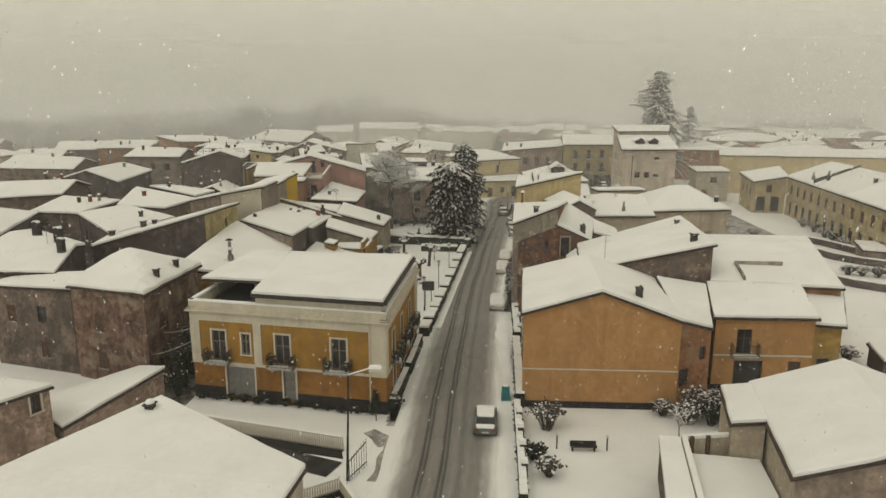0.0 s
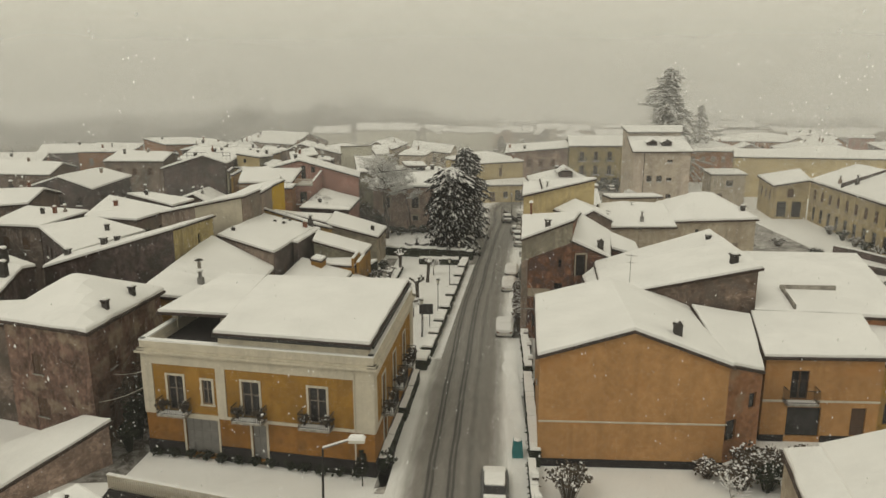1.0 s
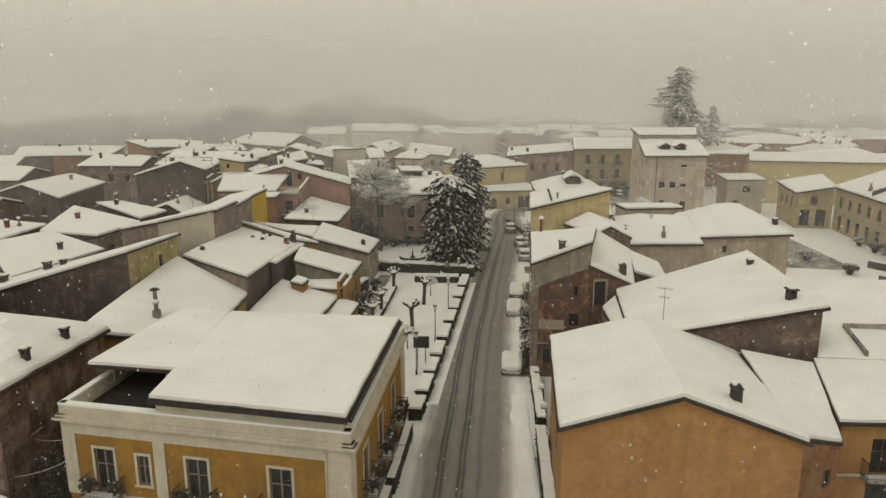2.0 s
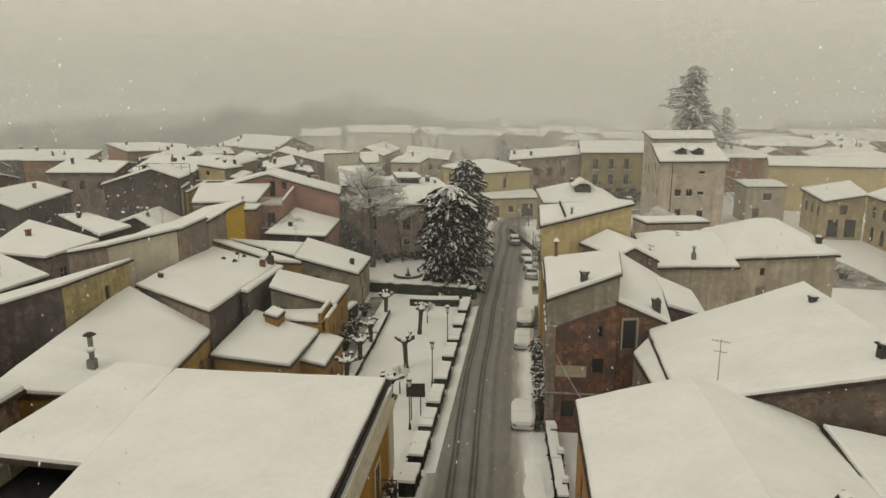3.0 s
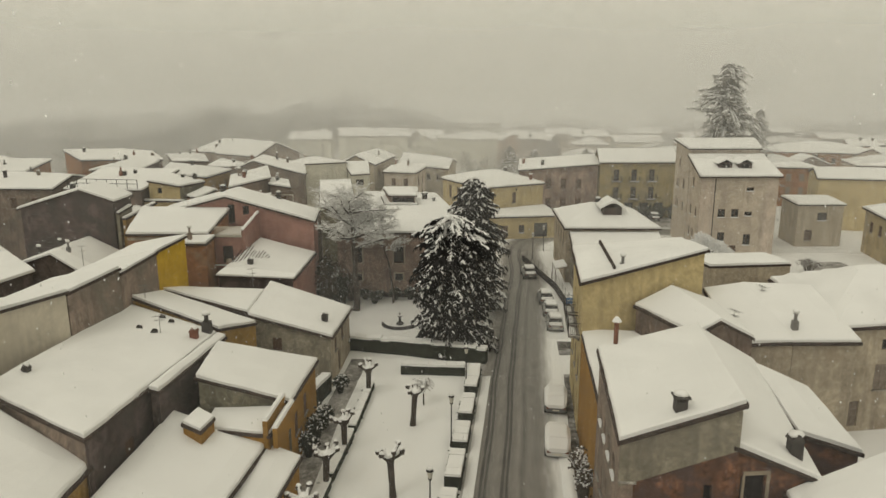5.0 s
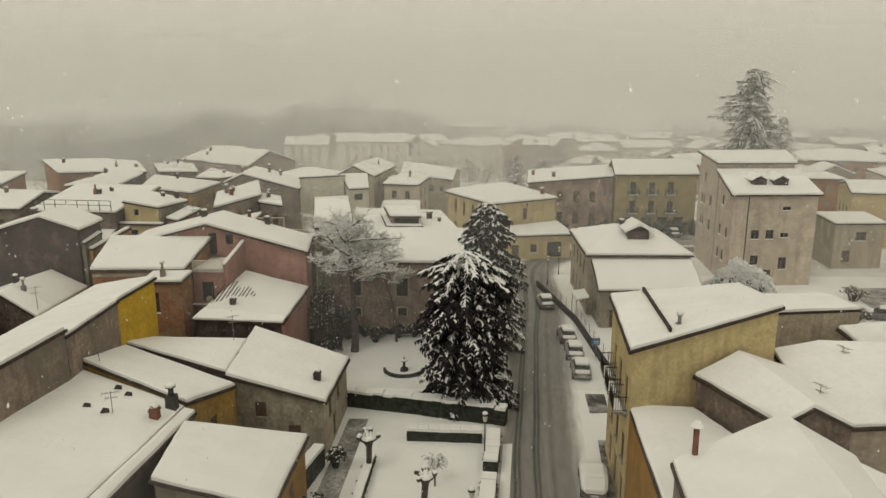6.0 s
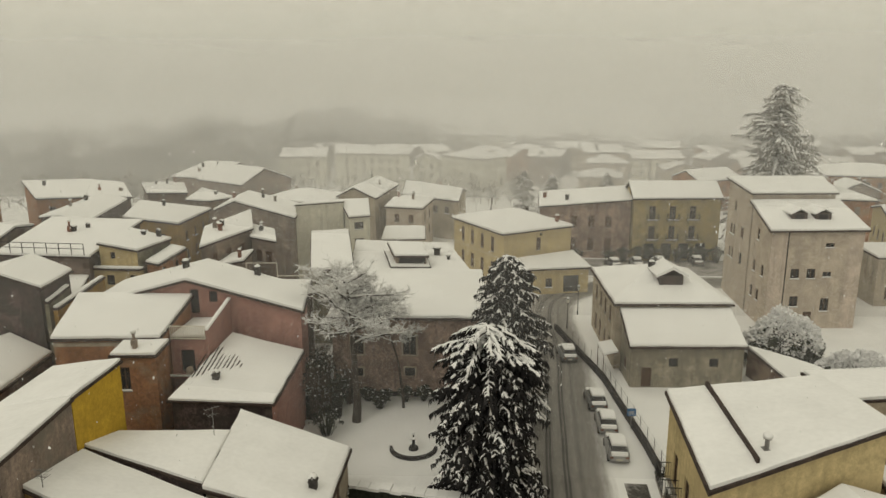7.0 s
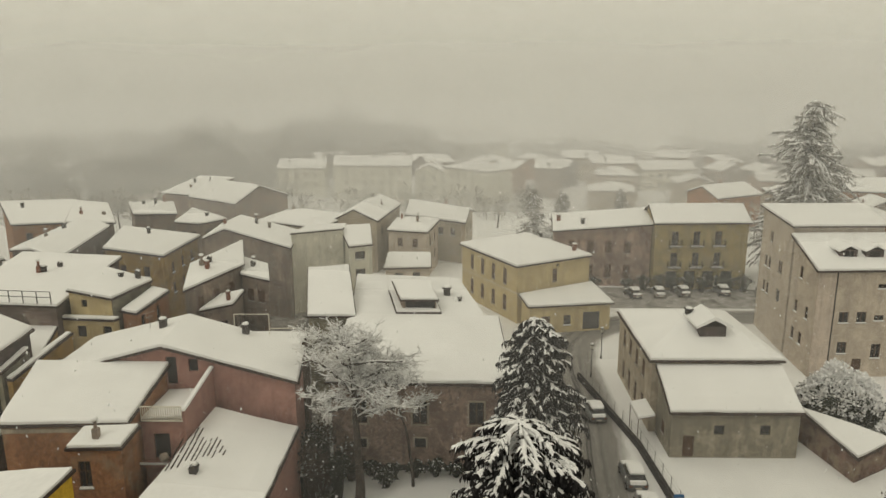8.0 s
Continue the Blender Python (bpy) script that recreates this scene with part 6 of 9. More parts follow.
town_house([(-32.4, 143.4), (-29.6, 144.2), (-29.4, 147.4), (-31.7, 147.2)], (8.8, 9.2, 9.6, 9.2), ("shed",), GREY, 1)
town_house([(-30.6, 151.5), (-27.0, 149.7), (-28.8, 155.8), (-32.6, 159.1)], (10.6, 10.4, 10.6, 10.6), ("shed",), GREY, 1)
town_house([(-42.2, 170.7), (-28.7, 166.6), (-30.0, 178.0), (-43.0, 181.0)], (11.0, 10.5, 10.5, 11.0), ("gable_v", 0.26, 12.5, 12.5), GREY, 1)
town_house([(-41.0, 194.6), (-28.4, 187.6), (-26.0, 200.4), (-38.6, 205.6)], (9.2, 9.2, 9.2, 9.2), ("hip", 1.4, 2.2, 2.2), BEIGE, 1)
town_house([(-64.6, 222.4), (-51.3, 212.4), (-43.6, 224.9), (-57.0, 234.0)], (9.5, 9.5, 9.5, 9.5), ("gable_u", 0.45, 12.4, 12.4), GREY, 2)
town_house([(-73.0, 227.8), (-65.0, 224.6), (-59.0, 235.0), (-68.0, 238.0)], (9.5, 9.5, 12.0, 12.0), ("shed",), GREY, 1)
town_house([(-73.7, 175.3), (-66.6, 177.1), (-76.6, 198.0), (-88.7, 195.5)], (12.0, 12.0, 12.3, 12.3), ("shed",), TERRA, 1)
town_house([(-66.2, 177.4), (-58.8, 177.2), (-69.1, 195.5), (-76.2, 197.6)], (12.0, 12.0, 12.0, 12.2), ("shed",), RUBBLE, 1)
town_house([(-66.0, 199.0), (-58.4, 199.6), (-62.8, 208.8), (-70.6, 207.0)], (9.6, 9.6, 10.2, 10.4), ("hip", 1.0, 2.2, 2.2), GREY, 1)
town_house([(-56.2, 194.0), (-51.1, 192.2), (-48.3, 197.3), (-57.0, 204.6)], (9.0, 9.0, 9.0, 9.6), ("shed",), GREY, 1)
town_house([(-27.2, 194.6), (-19.6, 192.6), (-17.0, 209.0), (-24.4, 212.5)], (9.6, 9.6, 10.0, 10.0), ("gable_v", 0.45, 11.4, 11.4), BEIGE, 1)
town_house([(-17.4, 191.6), (-10.6, 189.6), (-9.0, 198.8), (-16.6, 200.0)], (8.2, 8.2, 8.6, 8.6), ("hip", 1.2, 2.2, 2.2), ROSE, 2)
town_house([(-15.4, 206.0), (-4.0, 199.6), (-2.4, 209.6), (-14.4, 215.6)], (8.4, 8.0, 8.6, 9.6), ("gable_u", 0.5, 10.4, 9.6), BEIGE, 1)
town_house([(-62.6, 287.3), (-47.4, 287.0), (-48.6, 300.0), (-63.4, 301.0)], (8.8, 8.8, 8.8, 8.8), ("gable_u", 0.5, 11.0, 11.0), PALE, 3)
town_house([(-43.4, 281.0), (-19.6, 278.4), (-20.6, 291.0), (-44.6, 293.0)], (10.4, 10.4, 10.4, 10.4), ("gable_u", 0.5, 12.6, 12.6), PALE, 3)
town_house([(-18.8, 282.0), (-10.6, 281.6), (-9.6, 293.0), (-18.0, 294.0)], (8.4, 8.4, 8.4, 8.4), ("gable_v", 0.5, 10.4, 10.4), PALE, 3)
town_house([(-10.0, 281.6), (2.9, 267.6), (10.2, 277.0), (-2.0, 291.0)], (9.8, 9.8, 9.8, 9.8), ("hip", 2.0, 2.2, 2.2), PALE, 3)
town_house([(35.3, 278.0), (47.1, 275.6), (48.0, 288.0), (36.9, 290.0)], (7.8, 7.8, 7.8, 7.8), ("hip", 2.0, 2.2, 2.2), ROSE, 2)
town_house([(54.0, 299.0), (71.5, 300.0), (71.8, 314.0), (54.3, 314.0)], (7.0, 7.0, 7.0, 7.0), ("gable_u", 0.5, 9.0, 9.0), PALE, 2)
town_house([(-9.0, 366.0), (14.0, 364.0), (16.0, 382.0), (-8.0, 384.0)], (11.0, 11.0, 11.0, 11.0), ("gable_u", 0.5, 13.6, 13.6), PALE, 3)
town_house([(54.0, 231.0), (66.8, 238.4), (63.0, 250.0), (51.0, 243.2)], (7.8, 7.8, 7.8, 7.8), ("gable_u", 0.5, 9.8, 9.8), TERRA, 2)
town_house([(81.5, 238.0), (109.4, 229.6), (113.2, 245.0), (86.0, 254.0)], (8.8, 8.8, 8.8, 8.8), ("hip", 2.2, 2.6, 2.2), TERRA, 2)
town_house([(120.0, 262.0), (142.9, 256.0), (146.0, 270.0), (124.0, 276.0)], (8.6, 8.6, 8.6, 8.6), ("gable_u", 0.5, 10.6, 10.6), PINK, 2)
town_house([(86.0, 200.0), (104.0, 196.0), (108.0, 210.0), (90.0, 214.0)], (8.8, 8.8, 8.8, 8.8), ("hip", 2.0, 2.4, 2.2), ROSE, 2)
town_house([(30.0, 262.0), (42.0, 259.0), (44.0, 270.0), (32.0, 273.0)], (5.4, 5.4, 5.4, 5.4), ("hip", 1.8, 2.2, 2.2), BEIGE, 1)
town_house([(76.0, 262.0), (88.0, 260.0), (90.0, 272.0), (78.0, 274.0)], (8.0, 8.0, 8.0, 8.0), ("gable_u", 0.5, 10.0, 10.0), TERRA, 2)
town_house([(60.0, 200.0), (76.0, 197.0), (78.0, 210.0), (62.0, 213.0)], (8.6, 8.6, 8.6, 8.6), ("hip", 2.0, 2.4, 2.2), TERRA, 2)

# small yellow house above its terrace storey
house("small pale yellow house with a snowy single-pitch roof", [(-42.6, 136.2), (-38.1, 135.5), (-37.9, 143.5), (-43.4, 145.0)], (13.0, 12.4, 12.0, 12.9), ("shed",), YELLOW, over=0.2, snow=0.34, mats={1: GREENISH},
      openings={0: [(1.55, 11.35, 0.65, 0.75, "o")]}, chimneys=((0.55, 0.75, 0.5, 0.4, SLATE, "slab"), (0.85, 0.85, 0.9, 0.45, SLATE, "gable")))
house("terrace storey with a thin snowy ledge under the yellow house", [(-44.4, 135.5), (-37.7, 134.75), (-37.5, 135.35), (-44.4, 136.1)], (10.45, 10.5, 10.5, 10.45), ("shed",), YELLOW, name="house_annex", category="annex", over=0.15, snow=0.22,
      openings={0: [(3.3, 8.6, 0.95, 1.15, "o"), (6.0, 7.6, 0.9, 2.2, "o")]})
house("terracotta side wing with a snowy roof behind the yellow house", [(-37.4, 136.0), (-36.2, 136.2), (-36.0, 143.2), (-37.7, 143.4)], (11.0, 10.7, 10.9, 11.2), ("shed",), TERRA, name="house_annex", category="annex", over=0.15, snow=0.3,
      openings={1: [(1.4, 8.4, 0.8, 1.7, "o"), (4.6, 8.6, 0.8, 1.5, "o")]})
house("low house with a broad gabled snowy roof before the dark wall", [(-46.6, 111.6), (-37.6, 109.6), (-38.3, 118.7), (-47.0, 118.9)], (7.0, 7.2, 7.2, 6.9), ("gable_v", 0.62, 8.9, 8.75), DIRTY, over=0.2, snow=0.34,
      chimneys=((0.45, 0.55, 0.8, 0.4, SLATE, "slab"), (0.30, 0.3, 0.6, 0.4, SLATE, "pot"), (0.72, 0.25, 0.8, 0.35, GREYMETAL, "pot")))
house("dark upper shelf wall with a snowy ledge beside the dark house", [(-38.85, 119.7), (-38.5, 119.7), (-39.25, 124.3), (-39.65, 124.3)], (11.5, 11.45, 11.6, 11.65), ("shed",), GREENISH, name="house_annex", category="annex", over=0.08, snow=0.2)
house("ochre courtyard wall with a stepped snowy ledge", [(-38.35, 120.0), (-37.95, 120.0), (-38.55, 129.2), (-39.0, 129.2)], (10.85, 10.8, 11.15, 11.2), ("shed",), MUSTARD, name="house_annex", category="annex", over=0.08, snow=0.2,
      openings={1: [(3.2, 8.2, 0.95, 1.7, "o"), (6.6, 8.4, 0.8, 1.4, "s")]})

# further roofs that fill the town towards the mist
rnd = random.Random(11)
taken = TOWN + [(-40.5, 140.0, 11.0)]
taken += [(3, 172, 16), (33, 188, 16), (42, 155, 17), (19, 140, 13), (-8, 134, 13), (-26, 128, 14), (-10, 150, 12), (-22, 178, 12), (86, 172, 24), (68, 110, 22), (66, 134, 15), (57, 160, 10), (18, 189, 13)]
made = 0
for k in range(2600):
    if made >= 78:
        break
    x, y = rnd.uniform(-230, 190), rnd.uniform(95, 330)
    if abs(x) > 60 + (y + 20) * 0.75 or (-32 < x < 58 and y < 178) or (0 < x < 60 and 186 > y) or (-28 < x < 60 and 205 < y < 262) or (-70 < x < 12 and 228 < y < 280) or (8 < x < 22 and y < 300) or (x > 34 and y < 185):
        continue
    if x < -35 and y < 170 and x > -80 or (x < -58 and y > 208) or (-105 < x < -20 and y < 235):
        continue
    if any(math.hypot(x - a, y - b) < r + 7.5 for a, b, r in taken):
        continue
    taken.append((x, y, 8.5))
    made += 1
    w, d, t = rnd.uniform(8, 14), rnd.uniform(8, 12), rnd.uniform(-0.5, 0.5)
    pts = [(x + sx * w / 2 * math.cos(t) - sy * d / 2 * math.sin(t), y + sx * w / 2 * math.sin(t) + sy * d / 2 * math.cos(t)) for sx, sy in ((-1, -1), (1, -1), (1, 1), (-1, 1))]
    e = rnd.uniform(6.6, 9.4)
    roof = rnd.choice((("hip", 1.7, 2.3, 2.2), ("gable_u", 0.5, e + 1.9, e + 1.9), ("gable_v", 0.5, e + 1.9, e + 1.9), ("shed",)))
    z = (e, e, e, e) if roof[0] != "shed" else (e, e, e + 1.6, e + 1.6)
    mat, what = rnd.choice(((DARK, "dark stone"), (GREY, "grey rendered"), (RUBBLE, "rubble stone"), (BEIGE, "beige"), (TERRA, "terracotta"), (ROSE, "pale rose")))
    ops = {0: row(int(w / 3), w, e - 2.9, 1.0, 1.5, "s"), 1: row(int(d / 3.5), d, e - 2.9, 1.0, 1.5, "s")}
    shape = {"shed": "single-pitch", "hip": "hipped", "gable_u": "gabled", "gable_v": "gabled"}[roof[0]]
    house(f"{what} house with a {shape} snowy roof in the mist", pts, z, roof, mat, openings=ops, gap=3.0, snow=0.34,
          chimneys=tuple((rnd.uniform(0.2, 0.8), rnd.uniform(0.2, 0.8), 0.9, 0.55) for _ in range(rnd.randint(1, 2))))
# ---------------------------------------------------------------- houses in the foreground
house("house under a smooth white roof rising to its back corner", [(-8.4, 13.0), (-6.0, 28.0), (-14.9, 32.2), (-24.0, 19.0)], (5.0, 5.85, 7.35, 6.1), ("shed",), ROSE, over=0.3, snow=0.34,
      chimneys=((0.93, 0.93, 0.35, 0.45, SLATE, "slab"),), openings={1: [(3, 2.6, 0.9, 1.3, "s")]})
house("rose house with a white-trimmed window at the lane", [(-36.0, 33.0), (-28.0, 37.4), (-26.6, 40.3), (-34.2, 42.2)], (4.5, 4.5, 4.35, 4.2), ("shed",), VILLA, over=0.3, trim=CREAM, openings={1: [(2.2, 2.9, 0.7, 1.3, "w")]})
house("low rose outbuilding with a leaning snowy roof", [(-26.2, 40.7), (-21.7, 46.9), (-24.9, 49.4), (-30.0, 43.2)], (1.2, 3.0, 2.0, 1.6), ("shed",), VILLA, over=0.25, snow=0.3, name="outbuilding", category="outbuilding", group="outbuildings")
house("garden house with a wide gabled snowy roof", [(19.3, 30.6), (30.6, 28.3), (33.2, 40.2), (21.6, 42.3)], (4.55, 4.55, 4.55, 4.55), ("gable_v", 0.46, 6.6, 6.6), GREY, over=0.3, snow=0.34, mats={3: BEIGE},
      openings={3: [(4.0, 1.6, 1.0, 1.2, "o")]})
house("side annex of the garden house under the same snowy slope", [(18.5, 37.3), (20.35, 36.9), (21.5, 42.2), (19.7, 42.5)], (4.1, 4.45, 4.45, 4.1), ("shed",), BEIGE, name="house_annex", category="annex", over=0.2, snow=0.34)


def open_shed():
    """A walled terrace with timber posts along its back, and a lean-to strip beside it."""
    root = thing("open_shed", (16.8, 35, 0), "roofless shed with timber posts and snow-topped walls", "shed", "sheds")

    def wall(p, q, z0, z1, w, mat, cap):
        a, b = Vector((*p, 0)), Vector((*q, 0))
        sd = Vector((-(b - a).y, (b - a).x, 0)).normalized() * (w / 2)
        low = [a - sd, b - sd, b + sd, a + sd]
        g = Geo()
        g.hexa([(v.x, v.y, z0) for v in low], [(v.x, v.y, z1) for v in low])
        ob = part("wall", g, mat, root)
        g = Geo()
        g.hexa([(v.x, v.y, z1 + 0.001) for v in low], [(lerp((a.x + b.x) / 2, v.x, 0.985), lerp((a.y + b.y) / 2, v.y, 0.985), z1 + cap) for v in low])
        part("snow", g, SNOW, ob)
    wall((15.75, 37.75), (14.1, 28.0), 0, 2.85, 0.32, BEIGE, 0.22)
    wall((15.95, 37.85), (21.3, 38.6), 0, 2.75, 0.3, BEIGE, 0.2)
    # lean-to strip outside the inner wall
    pts = [(12.2, 28.0), (13.85, 28.0), (15.5, 37.7), (14.25, 37.9)]
    g = Geo()
    g.hexa([(x, y, 2.45) for x, y in pts], [(x, y, 2.6) for x, y in pts])
    r = part("roof_strip", g, TILE, root)
    g = Geo()
    g.hexa([(x, y, 2.602) for x, y in pts], [(x, y, 2.92) for x, y in pts])
    part("snow", g, SNOW, r)
    wall((12.5, 28.0), (14.4, 37.7), 0, 2.45, 0.2, DARK, 0.001)
    for x in (16.25, 17.3, 19.0, 20.6):
        y = 37.62 + (x - 15.95) * 0.14
        g = Geo()
        g.box(x - 0.12, y - 0.12, 1.7, x + 0.12, y + 0.10, 2.95)
        part("post", g, BROWNWOOD, root)
    g = Geo()
    low = [(14.3, 28.0), (19.0, 28.2), (20.2, 36.9), (15.9, 37.55)]
    g.hexa([(x, y, 0) for x, y in low], [(x, y, 1.65) for x, y in low])
    fl = part("floor_slab", g, CONCRETE, root)
    g = Geo()
    g.hexa([(x, y, 1.652) for x, y in low], [(lerp(17.3, x, 0.98), lerp(32.6, y, 0.98), 1.95) for x, y in low])
    part("snow", g, SNOW, fl, "snow on the shed's floor")


open_shed()


# ---------------------------------------------------------------- trees
def conifer(x, y, h, r, seed, label, branches=420, droop=0.62, load=0.5, base=0.03, taper=0.62, tiers=0.0, fine=0.34, crest=0.0, mat=None):
    """A cedar: a straight trunk, drooping limbs with combed side twigs, needles hanging from them and snow lying on top."""
    rnd = random.Random(seed)
    z0 = ground_height(x, y)
    root = thing("conifer", (x, y, z0), label, "tree", "conifers")
    g = Geo()
    g.tube((x, y, z0), (x, y, z0 + h * 0.5), 0.36, 0.2, 8)
    g.tube((x, y, z0 + h * 0.5), (x, y, z0 + h), 0.2, 0.02, 6)
    part("trunk", g, BARK, root)
    green, white, limb = Geo(), Geo(), Geo()
    down = Vector((0, 0, -1))
    for i in range(branches):
        t = base + (1 - base) * i / branches
        loose = mat is SNOW_HAZE_NEEDLE
        z = z0 + h * min(0.99, t + (rnd.uniform(-0.03, 0.03) if loose else 0))
        az = rnd.uniform(0, 6.283) if loose else i * 2.399963 + rnd.uniform(-0.3, 0.3)
        clump = 1 + (0.85 if loose else 0.50) * noise.noise(Vector((math.cos(az) * 1.6, math.sin(az) * 1.6, t * 7 + seed)))
        ln = r * ((1 - t) ** taper) * rnd.uniform(0.72, 1.04) * clump + 0.2
        if tiers:
            ln *= 1 - tiers * (0.5 + 0.5 * math.sin(t * 46 + 1.3 * math.sin(az * 2))) * rnd.uniform(0.6, 1.2)
        out, tan = Vector((math.cos(az), math.sin(az), 0)), Vector((-math.sin(az), math.cos(az), 0))
        n = max(3, int(ln / fine))
        dr = droop * (rnd.uniform(0.2, 2.0) if loose else rnd.uniform(0.75, 1.25)) * (0.5 + 0.5 * (1 - t))
        lift = 0.16 if t < 0.9 else 0.0
        laden = load * (1.5 if noise.noise(Vector((math.cos(az) * 2, math.sin(az) * 2, t * 9 - seed))) > -0.05 else 0.45)
        if t > 1 - crest:
            laden = 1.0
        prev = Vector((x, y, z))
        bend = rnd.uniform(-0.35, 0.35)
        for k in range(1, n + 1):
            s = k / n
            p = Vector((x, y, z)) + out * (ln * s) + tan * (bend * ln * s * s * 0.4 + rnd.uniform(-0.05, 0.05)) + Vector((0, 0, ln * (lift * s - dr * s * s)))
            thick = lerp(0.05, 0.015, s)
            limb.tube(prev, p, thick, thick * 0.85, 3, cap=False)
            if rnd.random() < laden * (0.5 + 0.5 * s):
                w = rnd.uniform(0.05, 0.12) * (1.25 if t > 1 - crest else 1)
                top = Vector((0, 0, rnd.uniform(0.08, 0.15)))
                white.hexa([prev - tan * w, p - tan * w * 0.9, p + tan * w * 0.9, prev + tan * w],
                           [prev - tan * w * 0.4 + top, p - tan * w * 0.4 + top, p + tan * w * 0.4 + top, prev + tan * w * 0.4 + top])
            # side twigs, combed forward and drooping
            bare = t > 1 - crest and s < 0.55
            for sd in (-1, 1) if not bare else ():
                for rep in range(2):
                    a = rnd.uniform(0.5, 1.25)
                    d = (out * math.cos(a) + tan * (math.sin(a) * sd)).normalized()
                    l2 = rnd.uniform(0.3, 0.75) * (0.55 + 0.6 * math.sin(min(1.0, s * 1.15) * math.pi * 0.9))
                    o = prev.lerp(p, rnd.random())
                    mid = o + d * (l2 * 0.55) + down * (l2 * rnd.uniform(0.08, 0.25))
                    tip = o + d * l2 + down * (l2 * rnd.uniform(0.45, 0.95))
                    e = d.cross(down).normalized() * rnd.uniform(0.05, 0.10)
                    green.poly([o - e * 0.5, mid - e, tip, mid + e, o + e * 0.5])
                    hang = down * rnd.uniform(0.25, 0.55)
                    green.poly([o, mid, mid + hang * 0.8 + e])
                    green.poly([mid, tip, tip.lerp(mid, 0.4) + hang - e])
                    if rnd.random() < laden * 0.62:
                        up = Vector((0, 0, 0.045))
                        f = rnd.uniform(0.7, 1.3)
                        white.poly([o - e * 0.6 * f + up, mid - e * f + up, tip.lerp(mid, rnd.uniform(0.1, 0.6)) + up * 0.7, mid + e * f + up, o + e * 0.6 * f + up])
            prev = p
    part("limb_frame", limb, BARK, root)
    part("crown", green, mat or NEEDLE, root)
    part("snow_load", white, TREE_SNOW, root, "snow lying on the drooping branches")
    return root


conifer(-1.1, 109.2, 13.3, 4.4, 3, "large dark cedar with drooping snow-laden branches in the garden", 420, 0.60, 0.34, 0.03, 0.13, 0.12, 0.32, 0.17)
conifer(1.0, 121.5, 15.4, 4.9, 5, "tall dark cedar heavy with snow behind the first", 400, 0.50, 0.50, 0.03, 0.34, 0.30)
conifer(51.5, 186.0, 30.5, 10.5, 7, "very tall cedar with clumped snowy branches above the roofs", 460, 0.55, 1.0, 0.2, 0.5, 0.45, 0.45, 0.0, SNOW_HAZE_NEEDLE)
conifer(66.0, 205.0, 21.0, 6.5, 9, "tall cedar dim in the falling snow", 130, 0.4, 0.9, 0.2, 0.7, 0.0, 0.6, 0.0, SNOW_HAZE_NEEDLE)
conifer(11.0, 222.0, 11.5, 4.6, 13, "snowy cedar among the far houses", 130, 0.4, 0.9, 0.05, 0.5, 0.4, 0.6, 0.0, SNOW_HAZE_NEEDLE)
conifer(17.5, 224.0, 10.5, 4.4, 15, "snowy cedar among the far houses", 130, 0.4, 0.9, 0.05, 0.5, 0.4, 0.6, 0.0, SNOW_HAZE_NEEDLE)
conifer(32.0, 232.0, 10.0, 3.4, 17, "snowy cedar among the far houses", 110, 0.4, 0.9, 0.05, 0.5, 0.4, 0.6, 0.0, SNOW_HAZE_NEEDLE)


def bare_tree(x, y, h, spread, seed, label, depth=5, fork=4, snow=True, mat=None, first=0.42, trunk=0.30):
    rnd = random.Random(seed)
    z0 = ground_height(x, y)
    root = thing("bare_tree", (x, y, z0), label, "tree", "bare trees")
    tr, tw, wh = Geo(), Geo(), Geo()

    def grow(p, d, ln, r, lev):
        n = 3 if lev < 3 else 2
        for k in range(n):
            d = (d + Vector((rnd.uniform(-0.22, 0.22), rnd.uniform(-0.22, 0.22), rnd.uniform(-0.08, 0.14)))).normalized()
            q = p + d * (ln / n)
            r2 = r * 0.86
            (tr if lev < 2 else tw).tube(p, q, r, r2, 6 if lev < 2 else 3, cap=False)
            if snow and lev > 0 and d.z < 0.93 and rnd.random() < 0.7:
                up = Vector((0, 0, r * 0.9 + 0.012))
                wh.tube(p + up, q + up, max(r * 0.7, 0.022), max(r2 * 0.7, 0.018), 3, cap=False)
            p, r = q, r2
            if lev >= 2 and lev < depth and rnd.random() < 0.6:
                a = rnd.uniform(0, 6.28)
                grow(p, (d * 0.5 + Vector((math.cos(a), math.sin(a), rnd.uniform(-0.3, 0.5))) * 0.8).normalized(), ln * 0.5, r * 0.55, lev + 1)
        if lev < depth:
            m = fork if lev < 2 else 3
            a0 = rnd.uniform(0, 6.28)
            for k in range(m):
                a = a0 + 6.283 * k / m + rnd.uniform(-0.4, 0.4)
                o = spread * rnd.uniform(0.7, 1.2)
                grow(p, (d * 0.75 + Vector((math.cos(a) * o, math.sin(a) * o, rnd.uniform(0.0, 0.45)))).normalized(), ln * rnd.uniform(0.58, 0.78), r * 0.66, lev + 1)
    grow(Vector((x, y, z0)), Vector((0, 0, 1)), h * first, trunk, 0)
    part("trunk", tr, mat or BARK, root)
    part("crown", tw, mat or PALEBARK, root, "fine bare twigs")
    if snow:
        part("snow_load", wh, TREE_SNOW, root, "snow lining every twig")
    return root


